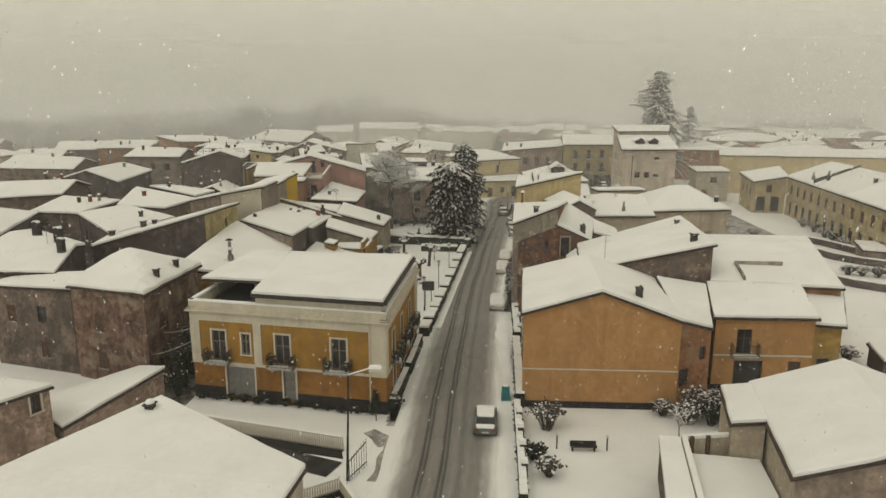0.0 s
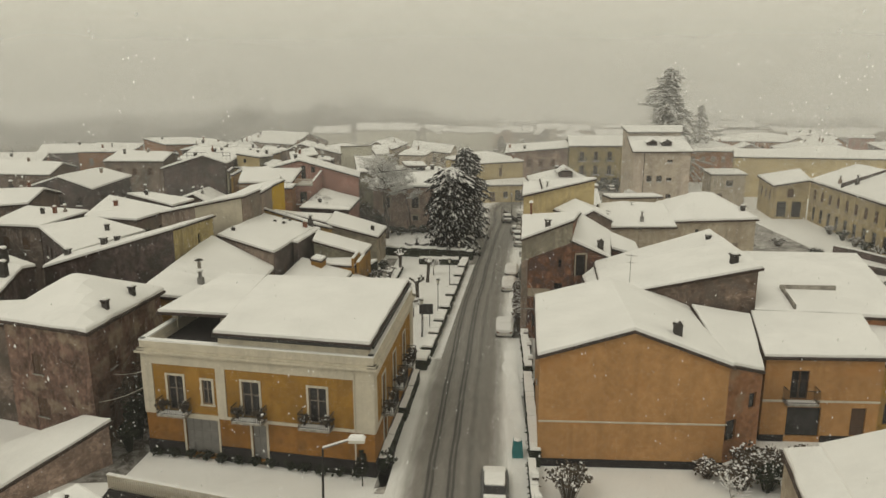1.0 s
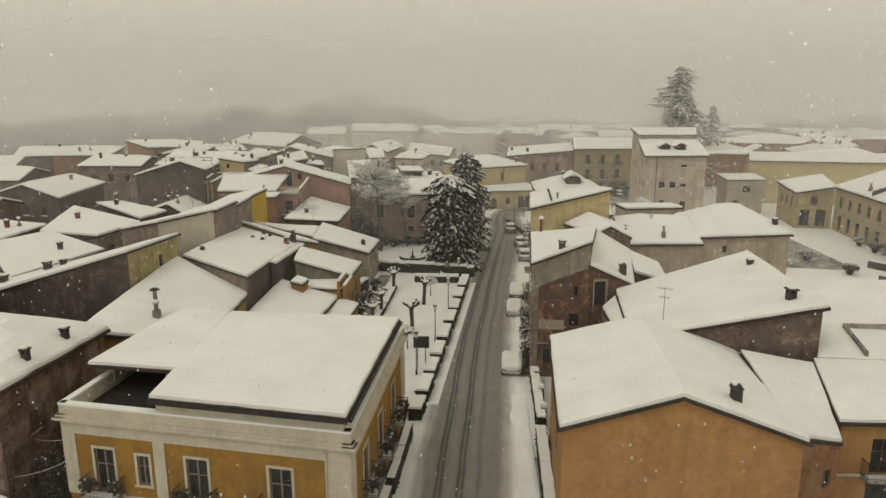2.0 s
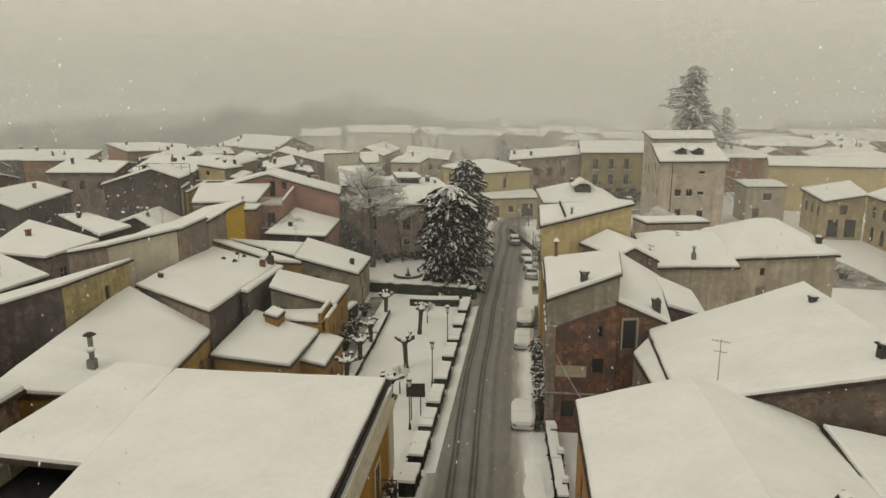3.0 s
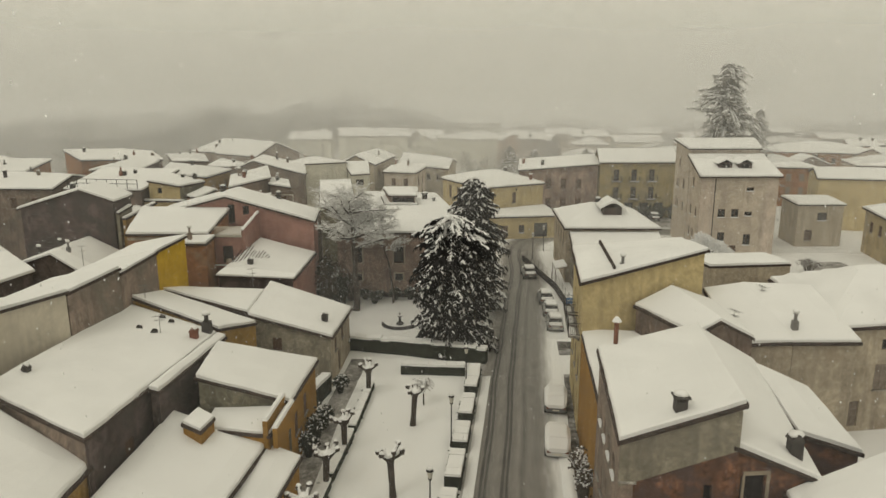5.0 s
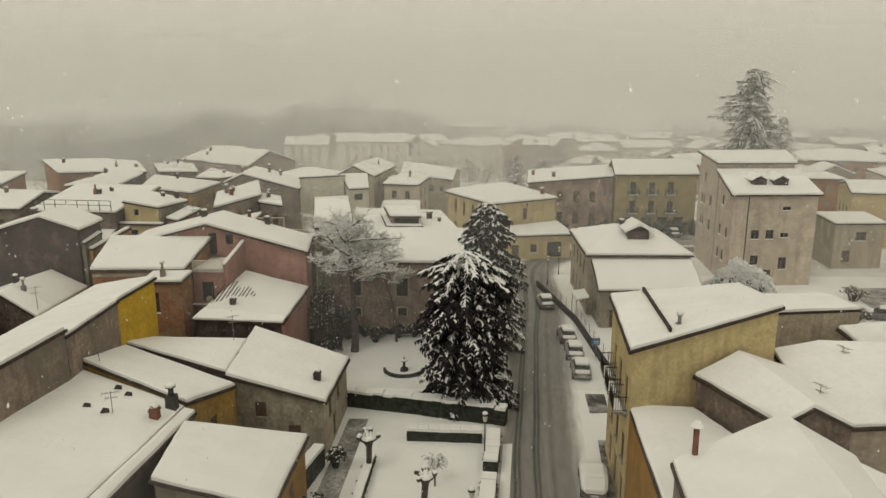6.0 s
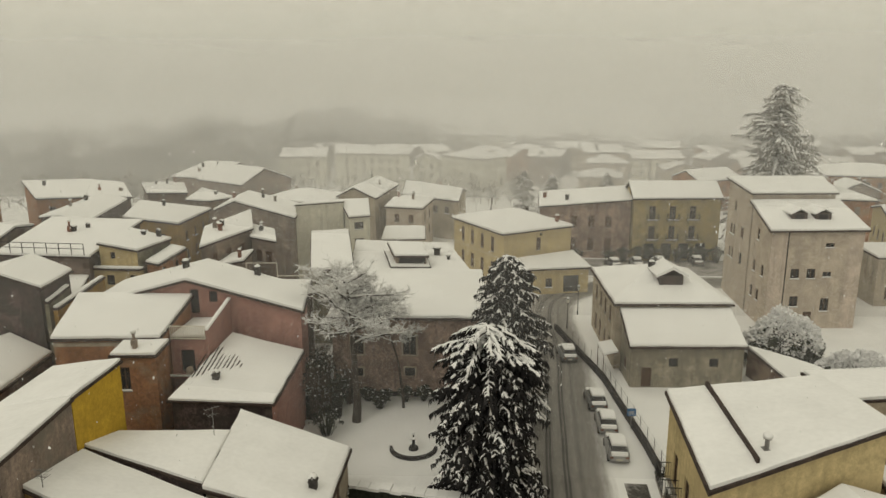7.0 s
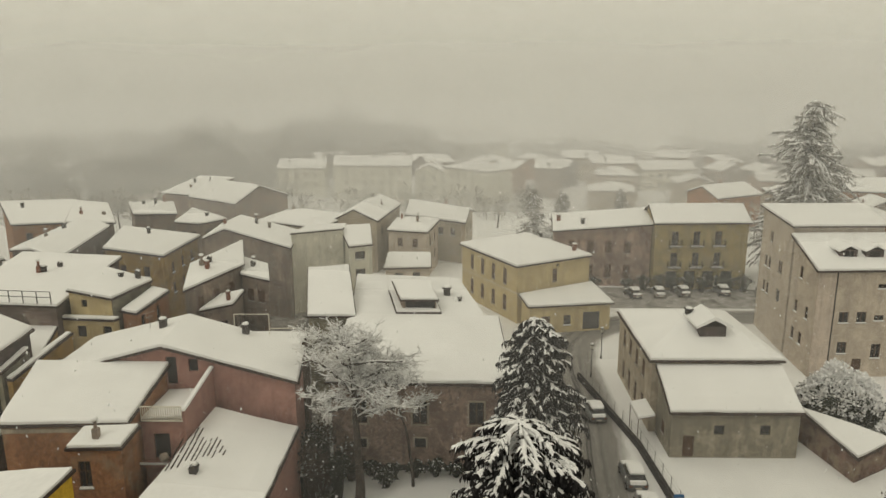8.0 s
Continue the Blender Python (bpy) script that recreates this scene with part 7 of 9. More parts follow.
def old_tree(x, y, h, r, seed, label, limbs=20, trunk=0.34, lean=(0.0, 0.0), low=0.42):
    """An old leafless tree: sinuous dark trunk, crooked limbs and a dense crown of snow-lined twigs."""
    rnd = random.Random(seed)
    root = thing("bare_tree", (x, y, 0), label, "tree", "bare trees")
    tr, tw, wh = Geo(), Geo(), Geo()

    def stem(p, d, ln, rad, n, g, snow, wig):
        """A crooked run of n pieces; gives its joints."""
        joints = [(p, d, rad)]
        for k in range(n):
            d = (d + Vector((rnd.uniform(-wig, wig), rnd.uniform(-wig, wig), rnd.uniform(-wig * 0.6, wig * 0.8)))).normalized()
            q = p + d * (ln / n)
            r2 = rad * (0.82 if n < 5 else 0.9)
            g.tube(p, q, rad, r2, 6 if rad > 0.06 else 3, cap=False)
            if rnd.random() < snow and d.z < 0.9:
                up = Vector((0, 0, rad * 0.8 + 0.01))
                w = max(rad * 0.75, 0.026)
                wh.tube(p + up, q + up, w, w * 0.9, 3, cap=False)
            p, rad = q, r2
            joints.append((p, d, rad))
        return joints
    spine = stem(Vector((x, y, 0)), Vector((lean[0], lean[1], 1)).normalized(), h * 0.84, trunk, 9, tr, 0.0, 0.13)
    for i in range(limbs):
        f = lerp(low, 1.0, (i + 0.5) / limbs)
        p, d, rad = spine[min(9, int(f * 9 + 0.5))]
        a = i * 2.4 + rnd.uniform(-0.5, 0.5)
        env = math.sin(lerp(0.35, 0.85, (f - low) / (1 - low)) * math.pi)
        ln = r * env * rnd.uniform(0.75, 1.1)
        d1 = Vector((math.cos(a), math.sin(a), rnd.uniform(0.05, 0.5) + 0.5 * (f - low))).normalized()
        for q, e, rq in stem(p, d1, ln, min(0.17, rad * 0.6), 5, tr, 0.9, 0.30)[1:]:
            for k in range(3):
                b = rnd.uniform(0, 6.283)
                d2 = (e * 0.55 + Vector((math.cos(b), math.sin(b), rnd.uniform(-0.35, 0.75)))).normalized()
                for q2, e2, r2 in stem(q, d2, rnd.uniform(0.7, 1.4) * r / 4.2, min(0.05, rq * 0.55), 3, tw, 0.95, 0.3)[1:]:
                    for k2 in range(3):
                        b = rnd.uniform(0, 6.283)
                        d3 = (e2 * 0.6 + Vector((math.cos(b), math.sin(b), rnd.uniform(-0.5, 0.7)))).normalized()
                        for q3, e3, r3 in stem(q2, d3, rnd.uniform(0.3, 0.65), 0.016, 2, tw, 0.85, 0.35)[1:]:
                            b = rnd.uniform(0, 6.283)
                            stem(q3, (e3 + Vector((math.cos(b), math.sin(b), rnd.uniform(-0.6, 0.6)))).normalized(), rnd.uniform(0.15, 0.35), 0.011, 1, tw, 0.5, 0.2)
    part("trunk", tr, BARK, root)
    part("crown", tw, FROSTWOOD, root, "dense fine rime-pale twigs")
    part("snow_load", wh, TREE_SNOW, root, "snow lining every twig")


old_tree(-12.4, 120.9, 15.0, 4.8, 6, "old leafless tree with snow lining its dense crooked twigs", 20, 0.45, (0.0, 0.0), 0.58)
old_tree(-8.4, 123.8, 13.6, 3.0, 8, "slender leafless tree lined with snow against the villa", 10, 0.15, (0.03, 0.0), 0.58)


def pollard(x, y, seed, h=2.5):
    """A pollarded park tree: stout trunk and a few knobbly arms under snow."""
    rnd = random.Random(seed)
    root = thing("pollarded_tree", (x, y, 0), "pollarded park tree with knobbly arms under snow", "tree", "pollarded trees of the park")
    tr, wh = Geo(), Geo()
    lean = Vector((rnd.uniform(-0.08, 0.08), rnd.uniform(-0.08, 0.08), 1)).normalized()
    top = Vector((x, y, 0)) + lean * h
    tr.tube((x, y, 0), Vector((x, y, 0)) + lean * (h * 0.3), 0.24, 0.19, 8)
    tr.tube(Vector((x, y, 0)) + lean * (h * 0.3), top, 0.19, 0.22, 8)
    tr.blob(top, 0.32, 0.32, 0.28, seed, 0.3)
    for k in range(rnd.randint(5, 7)):
        a = 6.283 * k / 6 + rnd.uniform(-0.4, 0.4)
        p = top
        d = Vector((math.cos(a), math.sin(a), rnd.uniform(0.1, 0.6))).normalized()
        r = 0.14
        for s in range(3):
            q = p + d * rnd.uniform(0.2, 0.38)
            tr.tube(p, q, r, r * 0.85, 6)
            w = r * 0.8
            e = d.cross(Vector((0, 0, 1))).normalized()
            wh.hexa([p - e * w + Vector((0, 0, r * 0.5)), q - e * w + Vector((0, 0, r * 0.5)), q + e * w + Vector((0, 0, r * 0.5)), p + e * w + Vector((0, 0, r * 0.5))],
                    [p - e * w * 0.4 + Vector((0, 0, r + 0.12)), q - e * w * 0.4 + Vector((0, 0, r + 0.12)), q + e * w * 0.4 + Vector((0, 0, r + 0.12)), p + e * w * 0.4 + Vector((0, 0, r + 0.12))])
            p, r = q, r * 0.85
            d = (d + Vector((rnd.uniform(-0.4, 0.4), rnd.uniform(-0.4, 0.4), rnd.uniform(0.0, 0.7)))).normalized()
        tr.blob(p, 0.17, 0.17, 0.17, seed + k, 0.3)
        wh.blob(p + Vector((0, 0, 0.14)), 0.16, 0.16, 0.10, seed + k, 0.2)
    wh.blob(top + Vector((0, 0, 0.25)), 0.34, 0.34, 0.14, seed, 0.25)
    part("trunk", tr, BARK, root)
    part("snow_load", wh, TREE_SNOW, root)


for i, (x, y) in enumerate(((-4.8, 74.9), (-4.2, 83.4), (-3.7, 92.9), (-8.9, 79.2), (-8.5, 84.0), (-8.1, 88.6), (-7.8, 98.1), (-9.0, 74.2))):
    pollard(x, y, 20 + i, 2.6 if i < 3 else 2.3)


def shrub(x, y, r, h, seed, label, mat=None, stems=60, z0=0.0, group="shrubs", snowy=1.0):
    """A twiggy shrub of many stems and leaf clumps with snow on its crown."""
    rnd = random.Random(seed)
    root = thing("shrub", (x, y, z0), label, "shrub", group)
    tw, wh = Geo(), Geo()
    for k in range(stems):
        a, e = rnd.uniform(0, 6.283), rnd.random() ** 0.6
        p = Vector((x + math.cos(a) * r * 0.25 * e, y + math.sin(a) * r * 0.25 * e, z0))
        q = Vector((x + math.cos(a) * r * 0.7 * e, y + math.sin(a) * r * 0.7 * e, z0 + h * rnd.uniform(0.5, 0.8)))
        s = Vector((x + math.cos(a) * r * e, y + math.sin(a) * r * e, z0 + h * (1.05 - 0.45 * e * e) * rnd.uniform(0.8, 1.05)))
        tw.tube(p, q, 0.025, 0.018, 3, cap=False)
        tw.tube(q, s, 0.018, 0.008, 3, cap=False)
        for c in range(5):
            o = q.lerp(s, rnd.random()) + Vector((rnd.uniform(-1, 1), rnd.uniform(-1, 1), rnd.uniform(-0.6, 0.4))) * 0.2
            u = Vector((rnd.uniform(-1, 1), rnd.uniform(-1, 1), rnd.uniform(-0.8, 0.5))).normalized() * rnd.uniform(0.12, 0.28)
            v = u.orthogonal().normalized() * rnd.uniform(0.07, 0.14)
            tw.poly([o, o + u * 0.5 + v, o + u, o + u * 0.5 - v])
            if rnd.random() < (0.5 if mat is SHRUB else 0.2) * snowy:
                w = Vector((0, 0, 0.07))
                n2 = Vector((u.y, -u.x, 0)).normalized() * 0.10 if u.xy.length > 0.02 else Vector((0.1, 0, 0))
                wh.poly([o + w, o + u * 0.5 + n2 + w, o + u + w * 0.6, o + u * 0.5 - n2 + w])
        if rnd.random() < (0.75 if mat is SHRUB else 0.3) * snowy:
            wh.blob(s + Vector((0, 0, 0.03)), rnd.uniform(0.03, 0.10), rnd.uniform(0.03, 0.10), rnd.uniform(0.03, 0.06), seed + k, 0.4, 3, 5)
    part("twig_crown", tw, mat or SHRUB, root)
    part("snow_load", wh, TREE_SNOW, root)


def shrubs(rows, seed, snowy):
    for k, (x, y, r, h, m) in enumerate(rows):
        shrub(x, y, r, h, seed + k, "leafless garden shrub dusted with snow" if m is SHRUB else "dark evergreen shrub dusted with snow", m, 64, snowy=snowy)


# in the lane beside the ochre house
shrubs(((-21.6, 50.4, 1.0, 3.4, HEDGE), (-22.0, 53.0, 1.1, 3.8, HEDGE), (-21.8, 56.0, 1.1, 3.6, HEDGE), (-21.4, 48.6, 0.7, 2.2, HEDGE), (-21.2, 59.4, 1.2, 3.4, HEDGE), (-22.6, 51.6, 1.1, 4.2, SHRUB), (-22.4, 47.6, 0.9, 2.6, SHRUB), (-22.9, 54.6, 1.2, 4.4, SHRUB)), 60, 0.08)
# in the garden of the orange house
shrubs(((7.9, 44.0, 1.5, 2.3, SHRUB), (19.2, 46.2, 1.3, 2.6, SHRUB), (20.8, 46.6, 1.5, 2.2, SHRUB), (22.8, 46.4, 1.3, 2.4, SHRUB), (17.0, 46.6, 0.9, 1.2, SHRUB), (7.4, 37.6, 0.9, 1.3, SHRUB), (6.6, 39.6, 0.8, 1.2, HEDGE), (18.6, 45.4, 1.2, 1.7, SHRUB), (20.2, 45.2, 1.3, 1.9, HEDGE), (21.8, 45.0, 1.3, 1.7, SHRUB), (23.8, 46.6, 1.3, 2.0, SHRUB)), 100, 0.45)
# before the villa
shrubs(((-12.0, 125.3, 0.9, 1.3, HEDGE), (-10.2, 125.4, 0.8, 1.1, HEDGE), (-6.6, 125.4, 0.9, 1.5, HEDGE), (-4.9, 125.3, 0.8, 1.2, HEDGE), (-2.8, 125.2, 0.9, 1.4, HEDGE), (-13.8, 125.0, 1.0, 1.8, HEDGE), (-14.8, 123.6, 1.0, 2.2, HEDGE), (-14.6, 118.4, 1.6, 2.6, HEDGE), (-15.6, 122.4, 1.8, 3.0, SHRUB), (-10.6, 123.6, 1.0, 1.4, HEDGE), (-8.3, 125.2, 0.8, 1.5, HEDGE), (-15.9, 120.6, 1.3, 6.0, SHRUB), (-16.4, 122.8, 1.2, 6.5, HEDGE), (-16.0, 125.2, 1.2, 5.5, SHRUB), (-14.2, 121.8, 1.1, 4.6, HEDGE), (-13.6, 124.6, 1.1, 3.6, SHRUB)), 140, 0.2)
# along the park and the street
shrubs(((-11.8, 107.9, 1.0, 1.9, HEDGE), (-16.6, 113.4, 1.0, 2.0, HEDGE), (-10.5, 88.0, 0.8, 1.9, HEDGE), (-10.4, 90.0, 0.8, 2.1, HEDGE), (-10.3, 92.2, 0.8, 1.8, HEDGE), (-10.2, 98.4, 0.7, 1.6, HEDGE), (12.3, 111.0, 0.6, 1.5, HEDGE), (12.2, 108.6, 0.6, 1.6, HEDGE), (-3.6, 47.2, 0.5, 1.1, HEDGE), (6.9, 74.0, 0.6, 3.2, SHRUB), (7.0, 76.5, 0.6, 3.8, SHRUB), (7.1, 79.0, 0.6, 3.0, HEDGE), (7.3, 82.0, 0.6, 3.4, SHRUB), (7.5, 85.0, 0.6, 2.6, SHRUB)), 180, 0.8)
# on the slopes behind the houses
shrubs(((27.0, 117.0, 1.3, 1.8, SHRUB), (30.0, 116.0, 1.4, 2.0, SHRUB), (32.0, 122.0, 1.2, 1.6, SHRUB), (29.0, 121.0, 1.2, 1.5, SHRUB), (44.0, 132.0, 1.5, 1.8, SHRUB), (49.0, 128.0, 1.6, 1.9, SHRUB), (47.0, 120.0, 1.5, 1.7, SHRUB), (51.0, 116.0, 1.4, 1.5, SHRUB), (48.0, 140.0, 1.7, 2.0, SHRUB), (53.0, 136.0, 1.5, 1.7, HEDGE), (44.5, 113.0, 1.4, 1.6, SHRUB), (53.6, 90.4, 1.1, 1.3, HEDGE), (55.2, 89.8, 1.1, 1.4, SHRUB), (56.8, 89.2, 1.1, 1.3, HEDGE), (58.4, 88.6, 1.1, 1.4, SHRUB), (36.9, 58.6, 1.0, 1.4, SHRUB), (36.0, 60.6, 0.9, 1.2, HEDGE), (62.4, 112.0, 1.2, 1.6, HEDGE), (61.8, 108.2, 1.2, 1.7, SHRUB), (63.0, 116.0, 1.2, 1.6, SHRUB)), 220, 1.0)
# on the slopes behind the houses
shrubs(((63.6, 121.0, 1.2, 1.7, HEDGE), (64.0, 126.0, 1.2, 1.5, SHRUB), (53.0, 108.0, 1.3, 1.5, HEDGE)), 240, 1.0)
bare_tree(17.1, 42.8, 2.6, 0.8, 61, "small leafless sapling in the snowy garden", 3, 4, True, BARK, 0.4, 0.05)
# dark weeds along the foot of the ochre house
for k in range(13):
    shrub(lerp(-19.2, -5.2, k / 12), lerp(48.25, 45.85, k / 12), 0.42, 0.55 + 0.25 * abs(bumps(k * 1.9, 2.0, 1.0)), 300 + k, "low dark weeds at the foot of the wall", HEDGE, 20, group="weeds", snowy=0.05)


# withered plants on the balconies of the ochre house
for i, (t, side) in enumerate(((2.35, 0), (7.75, 0), (12.35, 0), (3.2, 1), (7.2, 1), (11.4, 1))):
    for e in (-0.75, 0.75):
        x, y = (-19.9 + 0.986 * (t + e) - 0.10, 48.6 - 0.168 * (t + e) - 0.48) if side == 0 else (-4.05 + 0.067 * (t + e) + 0.48, 45.9 + 0.998 * (t + e))
        shrub(x, y, 0.24, 0.85, 700 + i * 2 + int(e > 0), "withered dark pot plant on the balcony", SHRUB, 16, 3.34, "balcony plants", 0.12)


def clipped_bush(x, y, rx, ry, h, seed):
    """A great rounded evergreen of countless sprigs, its crown feathered with snow."""
    rnd = random.Random(seed)
    root = thing("clipped_bush", (x, y, 0), "broad rounded evergreen capped with snow", "bush", "clipped bushes")
    gr, wh = Geo(), Geo()
    for k in range(9000):
        a, e = rnd.uniform(0, 6.283), math.acos(rnd.uniform(-0.2, 1))
        d = Vector((math.cos(a) * math.sin(e), math.sin(a) * math.sin(e), math.cos(e)))
        wob = 1 + 0.30 * noise.noise(d * 2.6 + Vector((seed, 0, 0))) + rnd.uniform(-0.12, 0.04)
        c = Vector((x + d.x * rx * wob, y + d.y * ry * wob, h * 0.14 + max(0.05, d.z * h * 0.84 * wob)))
        snowy = d.z + 0.45 * noise.noise(c * 0.8) > rnd.uniform(0.2, 0.42)
        u = (d + Vector((rnd.uniform(-0.7, 0.7), rnd.uniform(-0.7, 0.7), rnd.uniform(-0.6, 0.5)))).normalized() * rnd.uniform(0.16, 0.38)
        v = u.cross(Vector((rnd.uniform(-1, 1), rnd.uniform(-1, 1), 0.6))).normalized() * rnd.uniform(0.04, 0.10)
        g = wh if snowy else gr
        v = v * 2.4 if snowy else v
        g.poly([c, c + u * 0.5 + v, c + u, c + u * 0.5 - v])
        if snowy and d.z < 0.3:
            gr.poly([c - Vector((0, 0, 0.12)), c + u * 0.5 + v - Vector((0, 0, 0.14)), c + u * 0.9 - Vector((0, 0, 0.1)), c + u * 0.5 - v - Vector((0, 0, 0.14))])
    gr.blob((x, y, h * 0.42), rx * 0.86, ry * 0.86, h * 0.46, seed, 0.12, 8, 14)
    part("foliage", gr, HEDGE, root)
    part("snow_load", wh, TREE_SNOW, root)


clipped_bush(31.6, 135.8, 4.4, 2.6, 5.2, 2)
clipped_bush(38.0, 132.4, 3.4, 1.7, 2.4, 4)

# small dark thuja at the corner of the ochre house
root = thing("thuja", (-4.75, 44.9, 0), "small dark pointed thuja at the house corner", "shrub", "shrubs")
g = Geo()
g.tube((-4.75, 44.9, 0), (-4.75, 44.9, 0.9), 0.05, 0.04, 6)
part("trunk", g, BARK, root)
g = Geo()
for k in range(260):
    rnd_ = random.Random(k)
    t = rnd_.random()
    a = rnd_.uniform(0, 6.283)
    rr = 0.42 * (1 - t) ** 0.7 * min(1, 0.4 + t * 5)
    p = Vector((-4.75 + rr * math.cos(a), 44.9 + rr * math.sin(a), 0.75 + 1.6 * t))
    o = Vector((math.cos(a), math.sin(a), 0.9)) * 0.17
    s = Vector((-math.sin(a), math.cos(a), 0)) * 0.07
    g.poly([p - o * 0.4, p + s, p + o, p - s])
part("crown", g, HEDGE, root)


# ---------------------------------------------------------------- park: hedges, lamps, sign, fountain
def hedge(p, q, w, h, label, seed=0, mat=None, cap=0.24):
    """A clipped hedge from p to q with snow on its top."""
    rnd = random.Random(seed)
    p, q = Vector((*p, 0)), Vector((*q, 0))
    d = (q - p).normalized()
    n = Vector((-d.y, d.x, 0))
    root = thing("hedge", (p + q) / 2, label, "hedge", "clipped hedges")
    g, s = Geo(), Geo()
    ln = (q - p).length
    k = max(2, int(ln / 0.8))
    for i in range(k):
        a, b = p + d * (ln * i / k), p + d * (ln * (i + 1) / k)
        w0, w1 = w / 2 * rnd.uniform(0.92, 1.06), w / 2 * rnd.uniform(0.92, 1.06)
        h0 = h * rnd.uniform(0.95, 1.05)
        low = [a - n * w0, b - n * w0, b + n * w1, a + n * w1]
        g.hexa([(v.x, v.y, 0) for v in low], [(v.x, v.y, h0) for v in low])
        for _ in range(10):
            e = rnd.choice((-1, 1))
            c = a.lerp(b, rnd.random()) + n * (w / 2 * e)
            zz = rnd.uniform(0.1, h)
            u = Vector((rnd.uniform(-0.14, 0.14), rnd.uniform(-0.14, 0.14), rnd.uniform(-0.1, 0.12)))
            g.poly([(c.x, c.y, zz), (c.x + u.x + n.x * e * 0.08, c.y + u.y + n.y * e * 0.08, zz + u.z), (c.x + u.x * 0.4, c.y + u.y * 0.4, zz + 0.12)])
        ins = 0.95
        s.hexa([(v.x, v.y, h0 - 0.02) for v in low], [((a.x + b.x) / 2 + (v.x - (a.x + b.x) / 2) * ins, (a.y + b.y) / 2 + (v.y - (a.y + b.y) / 2) * ins, h0 + cap * rnd.uniform(0.85, 1.1)) for v in low])
    part("foliage", g, mat or HEDGE, root)
    part("snow", s, SNOW, root)


def kerb_x(y):
    return -1.55 + (y - 74.6) * 0.0895


for i, (y0, y1) in enumerate(((63.4, 65.6), (66.6, 69.9), (70.9, 73.6), (74.6, 78.0), (79.2, 82.8), (84.2, 87.6), (88.8, 91.6), (93.0, 96.4), (97.9, 102.6))):
    hedge((kerb_x(y0) + 0.15, y0), (kerb_x(y1) + 0.15, y1), 1.05, 0.95, "dark box hedge with a slab of snow along the street", 100 + i, cap=0.17)
hedge((-5.5, 102.9), (0.2, 102.7), 0.9, 0.8, "low dark hedge across the end of the park", 120)
hedge((-11.9, 108.8), (-4.6, 107.2), 0.9, 1.3, "dark hedge around the villa garden", 121)
hedge((-4.6, 107.2), (2.2, 105.4), 1.0, 1.4, "dark hedge around the villa garden", 122)
for i, (a, b) in enumerate((((-9.4, 73.0), (-8.9, 79.0)), ((-8.8, 79.6), (-8.5, 84.4)), ((-8.5, 85.0), (-8.1, 91.0)), ((-8.1, 91.6), (-7.8, 99.6)))):
    hedge(a, b, 0.6, 0.55, "low dark hedge linking the park trees", 130 + i, cap=0.14)
hedge((-12.4, 93.0), (-11.4, 98.8), 0.8, 1.5, "dark hedge against the house walls", 140)
hedge((-3.75, 46.6), (-3.2, 53.0), 0.5, 1.0, "dark dirty hedge at the foot of the ochre house", 150, cap=0.03)
hedge((-3.1, 53.6), (-2.6, 61.0), 0.5, 1.1, "dark dirty hedge at the foot of the ochre house", 151, cap=0.03)
hedge((-17.0, 121.2), (-16.4, 127.6), 0.9, 2.4, "dark tall hedge between pink house and villa", 152, cap=0.02)
hedge((6.9, 62.0), (7.2, 71.5), 0.7, 1.1, "dark snow-dusted hedge beside the footway", 141, cap=0.12)
hedge((6.2, 47.5), (6.7, 60.5), 0.7, 1.2, "dark snow-dusted hedge beside the footway", 142, cap=0.12)
hedge((5.5, 34.0), (5.9, 46.8), 0.5, 1.0, "dark snow-dusted hedge beside the footway", 143, cap=0.12)


def park_lamp(m=None):
    root = thing("park_lamp", (0, 0, 0), "black park lamp post with a snow-capped glass lantern", "street lamp", "park lamps")
    g = Geo()
    g.tube((0, 0, 0), (0, 0, 0.5), 0.11, 0.08, 8)
    g.tube((0, 0, 0.5), (0, 0, 3.3), 0.05, 0.04, 8)
    g.tube((0, 0, 3.3), (0, 0, 3.4), 0.11, 0.13, 8)
    part("pole", g, IRON, root)
    g = Geo()
    g.tube((0, 0, 3.4), (0, 0, 3.85), 0.11, 0.20, 6)
    part("lantern", g, LAMPGLASS, root, "frosted glass lantern")
    g = Geo()
    g.tube((0, 0, 3.85), (0, 0, 4.08), 0.24, 0.05, 6)
    c = part("hood", g, IRON, root)
    g = Geo()
    g.blob((0, 0, 4.02), 0.2, 0.2, 0.14, 3, 0.15)
    part("snow", g, SNOW, c)
    return root


lamp = park_lamp()
lamp.location = (-0.72, 89.7, 0)
for x, y in ((-1.7, 80.0), (-2.95, 72.2), (0.3, 99.1), (10.2, 146.5), (12.4, 152.0)):
    copy_thing(lamp, pose(x, y, 0))

root = thing("notice_board", (-2.55, 73.6, 0), "dark notice board on two posts seen from behind", "notice board")
for x in (-2.95, -2.25):
    g = Geo()
    g.tube((x, 73.7, 0), (x, 73.62, 3.1), 0.045, 0.045, 6)
    part("post", g, IRON, root)
g = Geo()
g.box(-3.3, 73.52, 1.95, -1.9, 73.60, 3.05)
b = part("board", g, PLINTH, root)
g = Geo()
g.box(-3.32, 73.50, 3.05, -1.88, 73.62, 3.13, top=0.9)
part("snow", g, SNOW, b)

